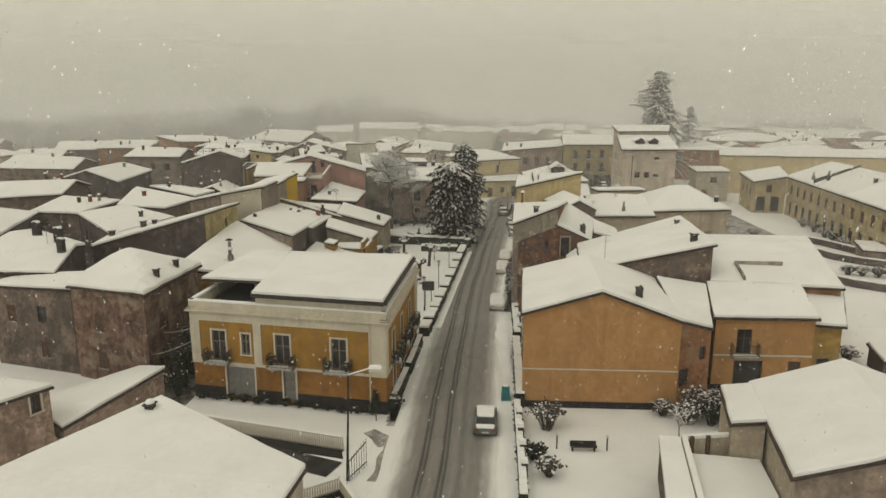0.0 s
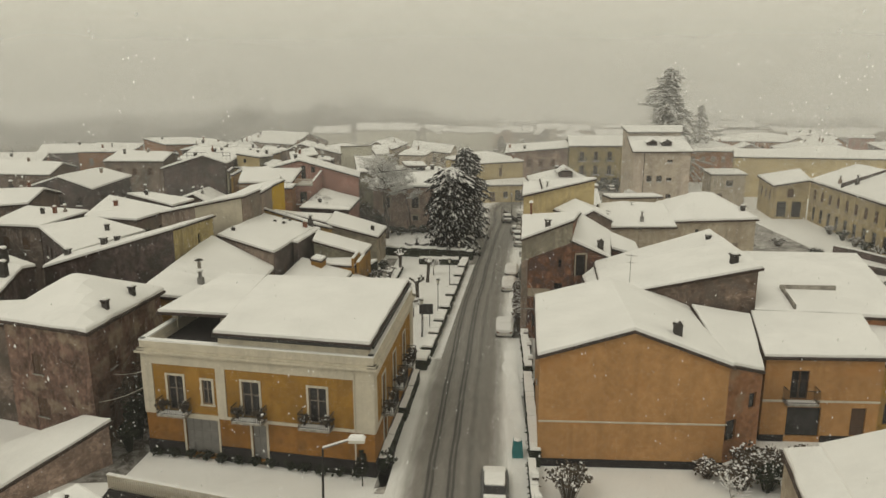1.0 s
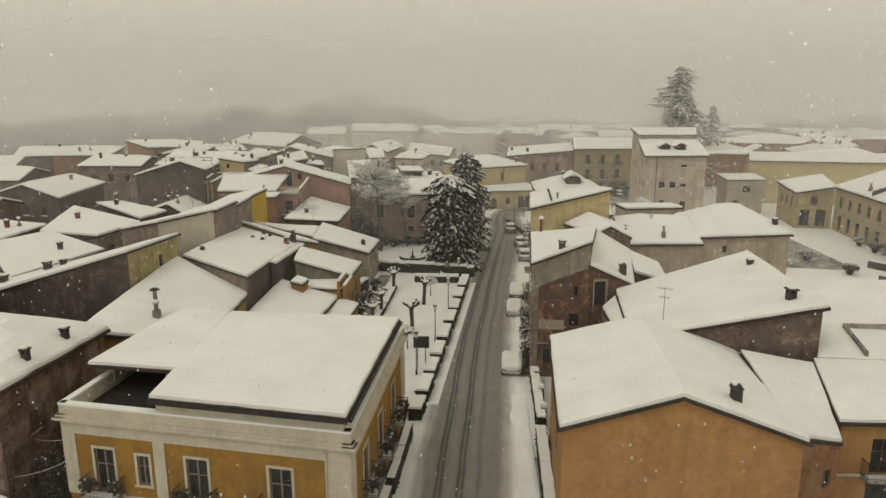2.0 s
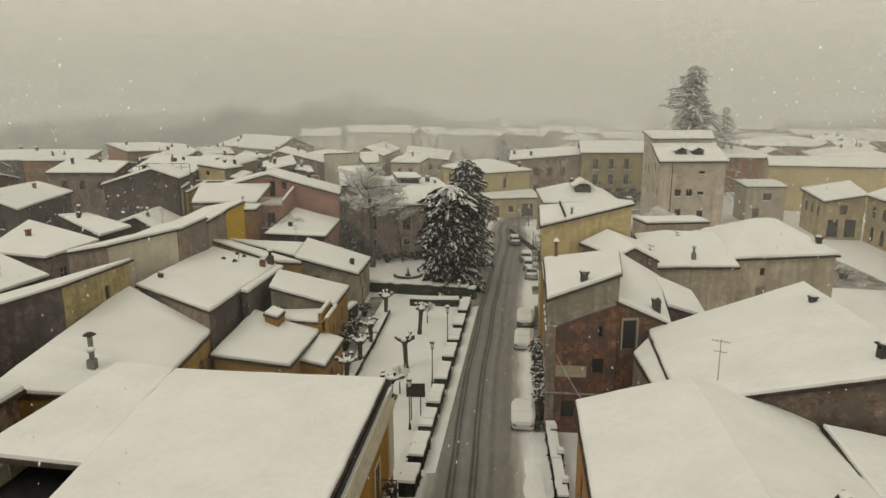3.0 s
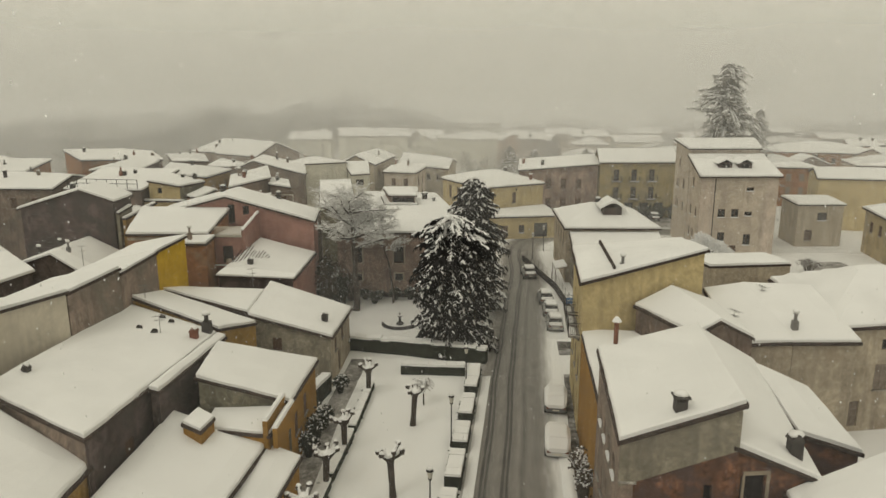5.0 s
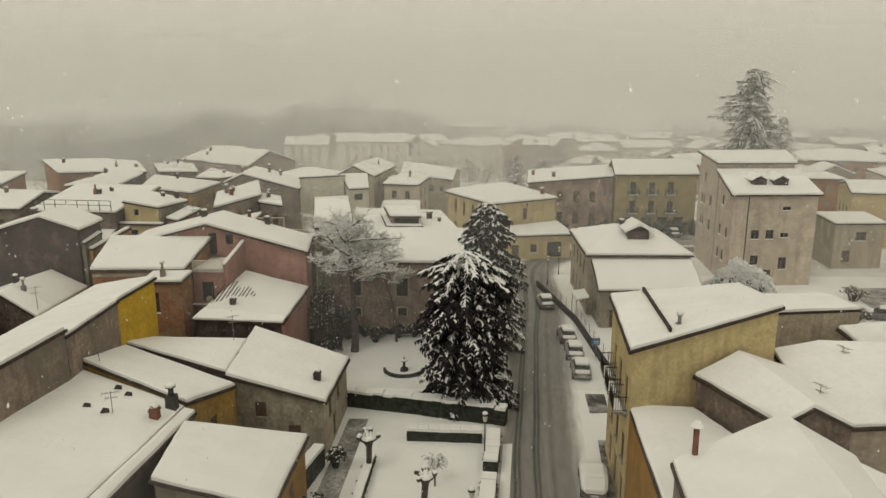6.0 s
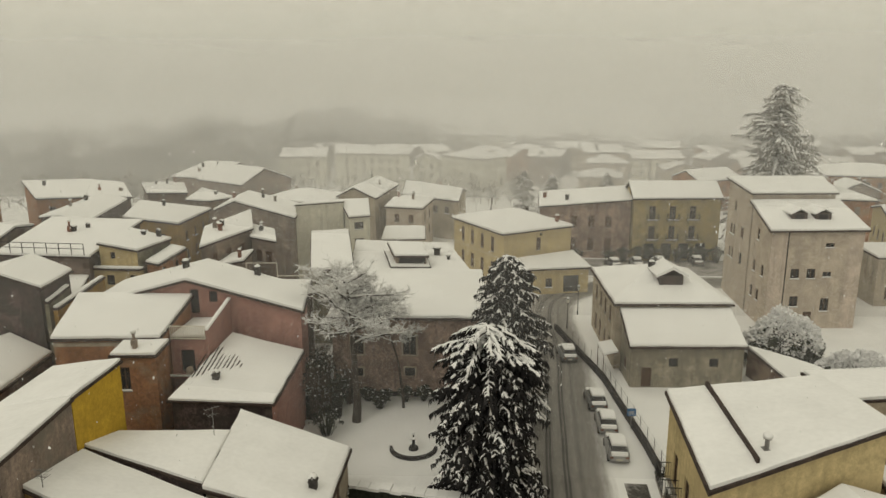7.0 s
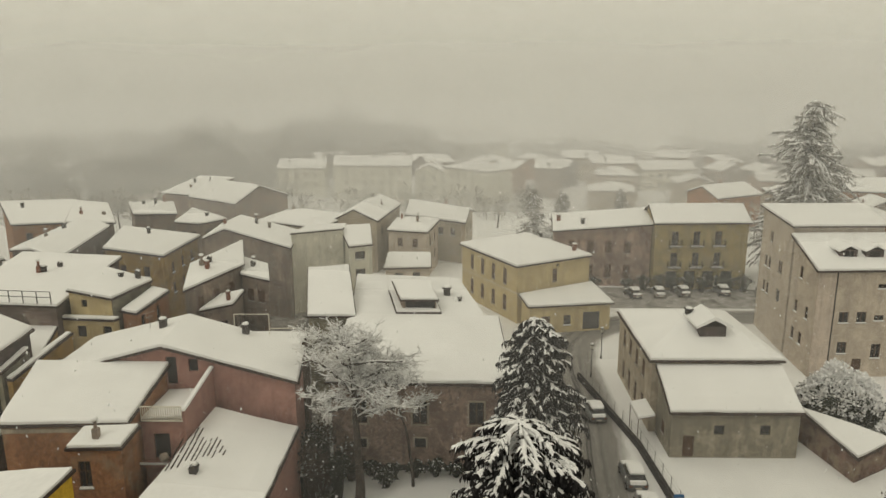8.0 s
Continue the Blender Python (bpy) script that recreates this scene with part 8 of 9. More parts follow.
root = thing("fountain", (-6.9, 115.8, 0), "small stone garden fountain in a ring of snow", "fountain")
g = Geo()
for k in range(20):
    a0, a1 = math.pi * (1.02 + k / 20 * 0.96), math.pi * (1.02 + (k + 1) / 20 * 0.96)
    i0, o0 = 1.75, 2.0
    low = [(-6.9 + r_ * math.cos(a_), 116.2 + r_ * math.sin(a_)) for r_, a_ in ((i0, a0), (o0, a0), (o0, a1), (i0, a1))]
    g.hexa([(x, y, 0) for x, y in low], [(x, y, 0.3) for x, y in low])
part("rim", g, PLINTH, root)
g = Geo()
g.tube((-6.9, 116.1, 0), (-6.9, 116.1, 0.25), 0.42, 0.36, 10)
g.tube((-6.9, 116.1, 0.25), (-6.9, 116.1, 0.85), 0.14, 0.12, 8)
g.tube((-6.9, 116.1, 0.85), (-6.9, 116.1, 1.05), 0.15, 0.42, 10)
g.tube((-6.9, 116.1, 1.05), (-6.9, 116.1, 1.35), 0.08, 0.06, 8)
part("pedestal", g, PLINTH, root)
g = Geo()
g.blob((-6.9, 116.1, 1.42), 0.17, 0.17, 0.12, 1, 0.1)
g.tube((-6.9, 116.1, 1.055), (-6.9, 116.1, 1.13), 0.40, 0.3, 10)
part("snow", g, SNOW, root)

for i, (x, y) in enumerate(((-4.3, 78.4), (-3.1, 96.4))):
    rnd = random.Random(i + 300)
    root = thing("weeping_shrub", (x, y, 0), "small weeping shrub bowed by snow in the park", "shrub", "weeping shrubs")
    tw, wh = Geo(), Geo()
    tw.tube((x, y, 0), (x, y, 1.1), 0.07, 0.05, 6)
    for k in range(64):
        a = rnd.uniform(0, 6.283)
        rr, top = rnd.uniform(0.45, 0.95), rnd.uniform(1.5, 2.3)
        p = Vector((x, y, 1.0))
        for s in range(1, 5):
            t = s / 4
            q = Vector((x + math.cos(a) * rr * t, y + math.sin(a) * rr * t, 1.0 + (top - 1.0) * math.sin(min(1, t * 1.25) * math.pi * 0.55) - 0.55 * max(0, t - 0.6)))
            tw.tube(p, q, 0.02, 0.016, 3, cap=False)
            if rnd.random() < 0.7:
                wh.tube(p + Vector((0, 0, 0.05)), q + Vector((0, 0, 0.05)), 0.06, 0.05, 4, cap=False)
            p = q
    part("twig_crown", tw, SHRUB, root)
    part("snow_load", wh, TREE_SNOW, root)


# ---------------------------------------------------------------- street: lamps, railings, fences, pavements
root = thing("street_lamp", (-5.45, 36.6, 0), "tall steel street lamp with one arm and a snow-topped head", "street lamp")
g = Geo()
g.tube((-5.45, 36.6, 0), (-5.3, 36.6, 4), 0.09, 0.065, 8)
g.tube((-5.3, 36.6, 4), (-5.2, 36.6, 7.15), 0.065, 0.05, 8)
part("pole", g, IRON, root)
g = Geo()
g.tube((-5.2, 36.6, 7.12), (-3.9, 36.75, 7.5), 0.05, 0.04, 6)
a_ = part("arm", g, GREYMETAL, root)
g = Geo()
g.tube((-5.2, 36.6, 7.18), (-3.9, 36.75, 7.56), 0.05, 0.045, 5)
part("snow", g, SNOW, a_)
g = Geo()
g.box(-3.95, 36.55, 7.42, -3.15, 36.95, 7.58, top=0.8)
hd = part("lamp_head", g, LAMPGLASS, root)
g = Geo()
g.box(-3.97, 36.53, 7.58, -3.13, 36.97, 7.74, top=0.7)
part("snow", g, SNOW, hd)


def railing(pts, h, base_h, label, gapw=0.16):
    """A railing of pale balusters on a dark stone base, snow along its top."""
    root = thing("railing", (*pts[0], 0), label, "railing", "stream railings")
    for p, q in zip(pts, pts[1:]):
        a, b = Vector((*p, 0)), Vector((*q, 0))
        d = (b - a).normalized()
        n = Vector((-d.y, d.x, 0)) * 0.16
        low = [a - n, b - n, b + n, a + n]
        g = Geo()
        g.hexa([(v.x, v.y, 0) for v in low], [(v.x, v.y, base_h) for v in low])
        part("base", g, IRON if base_h > 0.4 else PLINTH, root)
        g = Geo()
        n2 = n * 0.7
        low = [a - n2, b - n2, b + n2, a + n2]
        g.hexa([(v.x, v.y, base_h + h) for v in low], [(v.x, v.y, base_h + h + 0.08) for v in low])
        rl = part("top_rail", g, CREAM, root)
        g = Geo()
        g.hexa([(v.x, v.y, base_h + h + 0.081) for v in low], [(v.x, v.y, base_h + h + 0.13) for v in low])
        part("snow", g, SNOW, rl)
        k = int((b - a).length / gapw)
        for i in range(k + 1):
            c = a.lerp(b, i / k)
            me = shared(f"baluster {h}", CREAM, lambda gg: (gg.tube((0, 0, 0), (0, 0, h * 0.45), 0.045, 0.065, 5), gg.tube((0, 0, h * 0.45), (0, 0, h), 0.065, 0.04, 5)))
            piece("baluster", me, root, Matrix.Translation((c.x, c.y, base_h)))


railing([(-20.4, 43.95), (-6.4, 40.25)], 0.92, 0.08, "pale baluster railing with a snow-topped rail along the stream")
railing([(-9.2, 32.6), (-5.6, 35.0), (-4.1, 32.4)], 0.8, 0.3, "pale baluster railing with a snow-topped rail along the stream")
# thin dark slab paints the sunken bank wall and the shade below the railing
g = Geo()
g.hexa([(-20.4, 42.6, 0), (-6.2, 39.2, 0), (-6.45, 40.08, 0), (-20.4, 43.78, 0)], [(-20.4, 42.6, 0.02), (-6.2, 39.2, 0.02), (-6.45, 40.08, 0.05), (-20.4, 43.78, 0.05)])
solid("stream_wall", g, PLINTH, "flat dark slab standing in for the sunken bank wall and its shade", "wall")
root = thing("gate_post", (-4.9, 37.4, 0), "dark iron gate leaf beside the stream railing", "gate")
g = Geo()
for i in range(9):
    t = i / 8
    g.tube((-5.4 + 0.9 * t, 36.2 + 2.2 * t, 0), (-5.4 + 0.9 * t, 36.2 + 2.2 * t, 1.5 + 0.5 * t), 0.025, 0.02, 4)
g.tube((-5.4, 36.2, 1.35), (-4.5, 38.4, 1.75), 0.035, 0.035, 4)
g.tube((-5.4, 36.2, 0.3), (-4.5, 38.4, 0.3), 0.035, 0.035, 4)
part("bar_grille", g, IRON, root)

# dark wall and mesh fence along the right side of the upper street
pts = [(12.7, 104.5), (12.5, 111.0), (12.4, 116.8), (11.6, 130.4), (8.7, 146.0)]
root = thing("boundary_wall", (*pts[2], 0), "low dark stone wall along the footway with a thin fence", "wall")
for p, q in zip(pts, pts[1:]):
    a, b = Vector((*p, 0)), Vector((*q, 0))
    n = Vector((-(b - a).y, (b - a).x, 0)).normalized() * 0.16
    low = [a - n, b - n, b + n, a + n]
    g = Geo()
    g.hexa([(v.x, v.y, 0) for v in low], [(v.x, v.y, 0.75) for v in low])
    part("wall", g, PLINTH, root)
    k = int((b - a).length / 2.2) + 1
    for i in range(k):
        c = a.lerp(b, i / k) + Vector((0.12, 0, 0))
        me = shared("fence post", GREYMETAL, lambda gg: gg.tube((0, 0, 0), (0, 0, 1.2), 0.03, 0.03, 5))
        piece("fence_post", me, root, Matrix.Translation((c.x, c.y, 0.7)))
    g = Geo()
    for z in (1.0, 1.4, 1.8):
        g.tube((a.x + 0.12, a.y, z), (b.x + 0.12, b.y, z), 0.012, 0.012, 3)
    part("fence_wire", g, GREYMETAL, root)

for (x, y, z) in ((11.9, 119.9, 1.35),):
    root = thing("street_sign", (x, y, 0), "blue street sign on the fence by the yard", "sign")
    g = Geo()
    g.tube((x, y, 0), (x, y, z + 0.5), 0.035, 0.035, 6)
    part("pole", g, GREYMETAL, root)
    g = Geo()
    g.box(x - 0.38, y - 0.06, z, x + 0.38, y - 0.03, z + 0.7)
    part("panel", g, SIGNBLUE, root)
    g = Geo()
    for zz in (0.16, 0.34):
        g.box(x - 0.26, y - 0.066, z + zz, x + 0.26, y - 0.061, z + zz + 0.07)
    part("lettering_bar", g, WHITEWOOD, root)

# awnings at the greenish-grey house
for x, y, w, d, zz in ((12.4, 133.0, 1.5, 3.4, 2.4),):
    root = thing("awning", (x, y, 0), "small porch awning with a snow slab beside the wall", "awning", "awnings")
    g = Geo()
    g.hexa([(x - w / 2, y - d / 2, zz), (x + w / 2, y - d / 2, zz + 0.3), (x + w / 2, y + d / 2, zz + 0.3), (x - w / 2, y + d / 2, zz)],
           [(x - w / 2, y - d / 2, zz + 0.06), (x + w / 2, y - d / 2, zz + 0.36), (x + w / 2, y + d / 2, zz + 0.36), (x - w / 2, y + d / 2, zz + 0.06)])
    part("roof", g, BROWNWOOD, root)
    g = Geo()
    g.hexa([(x - w / 2, y - d / 2, zz + 0.061), (x + w / 2, y - d / 2, zz + 0.361), (x + w / 2, y + d / 2, zz + 0.361), (x - w / 2, y + d / 2, zz + 0.061)],
           [(x - w / 2 + 0.05, y - d / 2 + 0.05, zz + 0.26), (x + w / 2, y - d / 2 + 0.05, zz + 0.56), (x + w / 2, y + d / 2 - 0.05, zz + 0.56), (x - w / 2 + 0.05, y + d / 2 - 0.05, zz + 0.26)])
    part("snow", g, SNOW, root)
    for sx, sy in ((-1, -1), (-1, 1)):
        g = Geo()
        g.tube((x + sx * w * 0.45, y + sy * d * 0.45, 0), (x + sx * w * 0.45, y + sy * d * 0.45, zz), 0.04, 0.04, 5)
        part("post", g, BROWNWOOD, root)


def pavement(pts_l, width, h, label):
    """A raised footway under snow, with a stone kerb edge; pts_l is its street edge."""
    g = Geo()
    n = len(pts_l)
    for x, y in pts_l:
        w = 0.05 * bumps(x, y, 0.4)
        g.v += [(x + w, y, 0.0), (x + w, y, h * 0.7), (x + w + 0.25, y, h), (x + width, y, h + 0.03), (x + width, y, 0.0)]
    for i in range(n - 1):
        for k in range(4):
            a = i * 5 + k
            g.f.append((a, a + 1, a + 6, a + 5))
    g.f += [(0, 1, 2, 3, 4), tuple((n - 1) * 5 + k for k in (4, 3, 2, 1, 0))]
    solid("pavement", g, SNOW, label, "pavement", kind="structure")


def snow_bank(y0, y1, x_at, width, height, seed):
    """Shovelled snow heaped along a kerb, with a wavy foot and a lumpy crest."""
    g = Geo()
    n, m = int((y1 - y0) / 0.35), 7
    for k in range(n + 1):
        y = lerp(y0, y1, k / n)
        w = width * (1 + 0.45 * bumps(y, seed, 0.35, seed))
        end = min(1.0, 4 * k / n, 4 * (n - k) / n)
        for i in range(m):
            u = i / (m - 1)
            x = x_at(y) - w * (1 - u)
            g.v.append((x, y, 0.004 + height * end * math.sin(math.pi * min(1.0, u * 0.62 + 0.03)) * (1 + 0.4 * bumps(x, y, 1.1, seed) + 0.25 * bumps(x, y, 2.7, seed))))
    for k in range(n):
        for i in range(m - 1):
            q = k * m + i
            g.f.append((q, q + 1, q + 1 + m, q + m))
    solid("snow_bank", g, SNOW, "shovelled snow heaped along the kerb", "snow bank", "snow banks", smooth=True)


snow_bank(48.5, 70.0, lambda y: 5.9 + 0.012 * (y - 48), 1.1, 0.42, 3.0)
snow_bank(72.0, 92.0, lambda y: 6.2 + 0.085 * (y - 72), 0.9, 0.38, 8.0)
pavement([(4.35 + 0.0009 * (y - 30) ** 1.5, y) for y in range(30, 57, 3)], 1.6, 0.2, "snow-covered footway along the orange house")
pavement([(4.9 + 0.06 * (y - 58), y) for y in range(58, 72, 2)], 1.6, 0.22, "snow-covered footway past the long wall")
pavement([(kerb_x(y) + 0.85, y) for y in range(66, 105, 3)], 0.7, 0.14, "snow-covered kerb along the park hedges")


# ---------------------------------------------------------------- cars
def car(x, y, turn, paint, label, cover=0.16, buried=False):
    """A parked hatchback with wheels, glass, lights and its load of snow."""
    m = pose(x, y, 0, 0, 0, turn)
    root = thing("car", (x, y, 0), label, "car", "parked cars")

    def loft(secs):
        g = Geo()
        k = len(secs[0])
        for s in secs:
            g.v += [tuple(m @ Vector(p)) for p in s]
        for i in range(len(secs) - 1):
            for j in range(k):
                a, b = i * k + j, i * k + (j + 1) % k
                g.f.append((a, b, b + k, a + k))
        g.f += [tuple(range(k - 1, -1, -1)), tuple(range((len(secs) - 1) * k, len(secs) * k))]
        return g

    def ring(yy, hw, z0, z1, r=0.12):
        return [(-hw + r, yy, z0), (hw - r, yy, z0), (hw, yy, z0 + r), (hw, yy, z1 - r), (hw - r, yy, z1), (-hw + r, yy, z1), (-hw, yy, z1 - r), (-hw, yy, z0 + r)]
    body = loft([ring(-1.98, 0.70, 0.42, 0.80), ring(-1.9, 0.80, 0.32, 0.92), ring(-1.3, 0.85, 0.26, 0.96), ring(0.7, 0.85, 0.26, 0.93), ring(1.5, 0.82, 0.28, 0.86), ring(1.92, 0.74, 0.34, 0.74), ring(2.0, 0.62, 0.42, 0.66)])
    b = part("body", body, paint, root, smooth=False)
    cab = loft([ring(-1.72, 0.66, 0.90, 1.0, 0.04), ring(-1.35, 0.64, 0.90, 1.40, 0.1), ring(-0.3, 0.66, 0.90, 1.47, 0.1), ring(0.25, 0.64, 0.90, 1.42, 0.1), ring(1.05, 0.68, 0.88, 0.94, 0.03)])
    part("window_glass", cab, GLASS, root, "dark glass of the cabin")
    rf = loft([ring(-1.42, 0.60, 1.385, 1.44, 0.02), ring(-0.3, 0.63, 1.44, 1.50, 0.02), ring(0.32, 0.60, 1.39, 1.45, 0.02)])
    part("roof", rf, paint, root)
    for sx in (-0.78, 0.78):
        for yy in (-1.25, 1.25):
            g = Geo()
            c = [m @ Vector((sx - 0.09, yy, 0.31)), m @ Vector((sx + 0.09, yy, 0.31))]
            g.tube(c[0], c[1], 0.31, 0.31, 12)
            w = part("wheel", g, TYRE, root)
            g = Geo()
            s = 1 if sx > 0 else -1
            g.tube(m @ Vector((sx + s * 0.085, yy, 0.31)), m @ Vector((sx + s * 0.10, yy, 0.31)), 0.19, 0.16, 10)
            part("rim", g, GREYMETAL, w)
    for sx in (-0.6, 0.6):
        g = Geo()
        g.box(sx - 0.13, -2.0, 0.62, sx + 0.13, -1.9, 0.78, m)
        part("tail_light", g, RUST, root)
        g = Geo()
        g.box(sx - 0.14, 1.88, 0.52, sx + 0.14, 1.98, 0.66, m)
        part("headlight", g, LAMPGLASS, root)
    g = Geo()
    g.box(-0.26, -2.02, 0.48, 0.26, -1.99, 0.59, m)
    part("number_plate", g, WHITEWOOD, root)
    c = cover
    sn = loft([ring(-1.40, 0.56, 1.42, 1.46 + c * 0.5, 0.03), ring(-1.2, 0.62, 1.43, 1.48 + c, 0.06), ring(-0.2, 0.64, 1.45, 1.52 + c, 0.06), ring(0.25, 0.58, 1.42, 1.45 + c * 0.7, 0.03)])
    part("snow", sn, SNOW, root, "snow on the car roof")
    sn = loft([ring(0.85, 0.66, 0.93, 1.0 + c * 0.5, 0.03), ring(1.2, 0.72, 0.88, 0.95 + c * 0.9, 0.04), ring(1.8, 0.62, 0.76, 0.80 + c * 0.5, 0.02)])
    part("snow", sn, SNOW, root, "snow on the bonnet")
    if buried:
        sn = loft([ring(-2.02, 0.66, 0.72, 0.98, 0.1), ring(-1.7, 0.84, 0.55, 1.25, 0.2), ring(-1.2, 0.88, 0.6, 1.66, 0.25), ring(0.1, 0.88, 0.6, 1.70, 0.25), ring(0.7, 0.88, 0.6, 1.42, 0.25), ring(1.2, 0.86, 0.55, 1.16, 0.2), ring(2.02, 0.66, 0.6, 0.95, 0.1)])
        part("snow_cover", sn, SNOW, root, "thick snow burying the whole car", smooth=False)
    else:
        sn = loft([ring(-1.96, 0.6, 0.80, 0.84, 0.01), ring(-1.85, 0.66, 0.90, 0.95 + c * 0.5, 0.03), ring(-1.66, 0.64, 0.95, 1.0 + c * 0.4, 0.02)])
        part("snow", sn, SNOW, root, "snow on the tailgate")


PAINT_W = material("white_car_paint", (0.55, 0.55, 0.54), 0.35, 0.03, 1.0, 12.0, 0.0, spec=0.5)
PAINT_G = material("grey_car_paint", (0.12, 0.125, 0.13), 0.35, 0.04, 1.0, 12.0, 0.0, spec=0.5)
PAINT_D = material("dark_car_paint", (0.035, 0.037, 0.045), 0.35, 0.04, 1.0, 12.0, 0.0, spec=0.5)
PAINT_S = material("silver_car_paint", (0.30, 0.30, 0.30), 0.35, 0.03, 1.0, 12.0, 0.0, metal=0.3, spec=0.5)
car(3.45, 44.3, -2, PAINT_G, "grey hatchback with snow on roof and bonnet at the kerb", 0.10)
car(9.75, 115.8, -4, PAINT_S, "silver hatchback under snow parked in the street", 0.2)
car(9.85, 120.4, -4, PAINT_S, "silver hatchback under snow parked in the street", 0.2)
car(9.75, 125.0, 0, PAINT_G, "grey hatchback under snow parked in the street", 0.2)
car(8.75, 136.8, 4, PAINT_G, "grey hatchback under snow parked in the street", 0.2)
car(5.45, 73.7, -4, PAINT_W, "parked car buried under thick snow", 0.2, True)
car(6.75, 89.9, -6, PAINT_W, "parked car buried under thick snow", 0.2, True)
car(7.45, 96.6, -6, PAINT_G, "parked car buried under thick snow", 0.2, True)
for i, (x, y, t) in enumerate(((22.5, 178.5, 10), (26.6, 179.0, 0), (30.5, 179.6, 5), (37.0, 180.2, 0), (44.0, 180.6, -5), (47.2, 132.6, 60))):
    car(x, y, t, (PAINT_D, PAINT_S, PAINT_G)[i % 3], "snowy car parked at the square", 0.2)
# ---------------------------------------------------------------- woods on the far slopes
def woods():
    rnd = random.Random(77)
    g = Geo()
    for k in range(5200):
        x, y = rnd.uniform(-420, 330), 262 + 160 * rnd.random()
        near = 262 if x < -75 else 262 + (x + 75) * 1.2 if x < -18 else 331
        if y < near or (x > -18 and rnd.random() < 0.5) or (x < -140 and rnd.random() < 0.55) or (-15 < x < 22 and 358 < y < 392):
            continue
        z = ground_height(x, y)
        h, r = rnd.uniform(5, 12) * (1.0 + 1.1 * bumps(x, y, 0.035, 2.0)), rnd.uniform(2.4, 5.0)
        g.tube((x, y, z), (x, y, z + h * 0.5), 0.3, 0.15, 3, cap=False)
        for _ in range(34):
            a, e = rnd.uniform(0, 6.283), rnd.random() ** 0.5
            c = Vector((x + math.cos(a) * r * e, y + math.sin(a) * r * e, z + h * (0.25 + 0.75 * rnd.random() * (1.05 - 0.5 * e))))
            u = Vector((rnd.uniform(-1, 1), rnd.uniform(-1, 1), rnd.uniform(-0.3, 1))).normalized() * rnd.uniform(0.9, 2.2)
            v = u.orthogonal().normalized() * rnd.uniform(0.25, 0.6)
            g.poly([c - u * 0.5, c + v, c + u * 0.5, c - v])
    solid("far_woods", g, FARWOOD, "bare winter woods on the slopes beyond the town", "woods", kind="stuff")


woods()


def frosted_copse(x0, x1, y0, y1, count, seed):
    """Leafless rime-white trees between the last houses, twig by twig."""
    rnd = random.Random(seed)
    g = Geo()
    for k in range(count):
        x, y = rnd.uniform(x0, x1), rnd.uniform(y0, y1)
        z, h, r = ground_height(x, y), rnd.uniform(4.5, 8.5), rnd.uniform(1.6, 3.2)
        g.tube((x, y, z), (x, y, z + h * 0.6), 0.16, 0.06, 4, cap=False)
        for _ in range(70):
            a, e, up = rnd.uniform(0, 6.283), rnd.random() ** 0.5, rnd.random()
            c = Vector((x + math.cos(a) * r * e * (1.1 - 0.6 * up), y + math.sin(a) * r * e * (1.1 - 0.6 * up), z + h * (0.2 + 0.8 * up)))
            u = Vector((math.cos(a), math.sin(a), rnd.uniform(0.1, 1.4))).normalized() * rnd.uniform(0.6, 1.5)
            v = u.orthogonal().normalized() * rnd.uniform(0.04, 0.16)
            g.poly([c - u * 0.5, c + v, c + u * 0.5, c - v])
    solid("far_copse", g, FROSTWOOD, "frosted leafless trees between the far houses", "copse", kind="stuff")


frosted_copse(-112, -64, 240, 285, 130, 5)
frosted_copse(-62, 14, 244, 264, 60, 6)
frosted_copse(16, 70, 214, 226, 26, 7)
frosted_copse(-300, -112, 222, 280, 420, 8)

# trees between the far houses
for i, (x, y, h) in enumerate(((-30, 246, 9), (-14, 240, 8), (4, 236, 8), (-46, 250, 9), (-68, 244, 9), (24, 262, 9), (52, 262, 9), (70, 262, 10), (28, 214, 7), (40, 210, 7), (-86, 232, 9), (78, 226, 9), (-100, 214, 9))):
    bare_tree(x, y, h, 0.8, 400 + i, "leafless tree among the far houses", 3, 4, True, BARK, 0.35, 0.2)


# ---------------------------------------------------------------- antennas, wires and small roof things
def antenna(x, y, z, h, seed):
    rnd = random.Random(seed)
    root = thing("antenna", (x, y, z), "thin television antenna on a snowy roof", "antenna", "roof antennas")
    g = Geo()
    g.tube((x, y, z), (x, y, z + h), 0.025, 0.02, 5)
    part("mast", g, GREYMETAL, root)
    a = rnd.uniform(0, 3.1)
    d = Vector((math.cos(a), math.sin(a), 0))
    e = Vector((-d.y, d.x, 0))
    for zz, ln in ((h * 0.95, 0.9), (h * 0.72, 0.6)):
        c = Vector((x, y, z + zz))
        g = Geo()
        g.tube(c - d * ln * 0.5, c + d * ln * 0.5, 0.018, 0.018, 4)
        boom = part("boom", g, GREYMETAL, root)
        for k in range(5):
            g = Geo()
            p = c + d * ln * (k / 4 - 0.5)
            g.tube(p - e * (0.3 - 0.03 * k), p + e * (0.3 - 0.03 * k), 0.012, 0.012, 3)
            part("rod", g, GREYMETAL, boom)


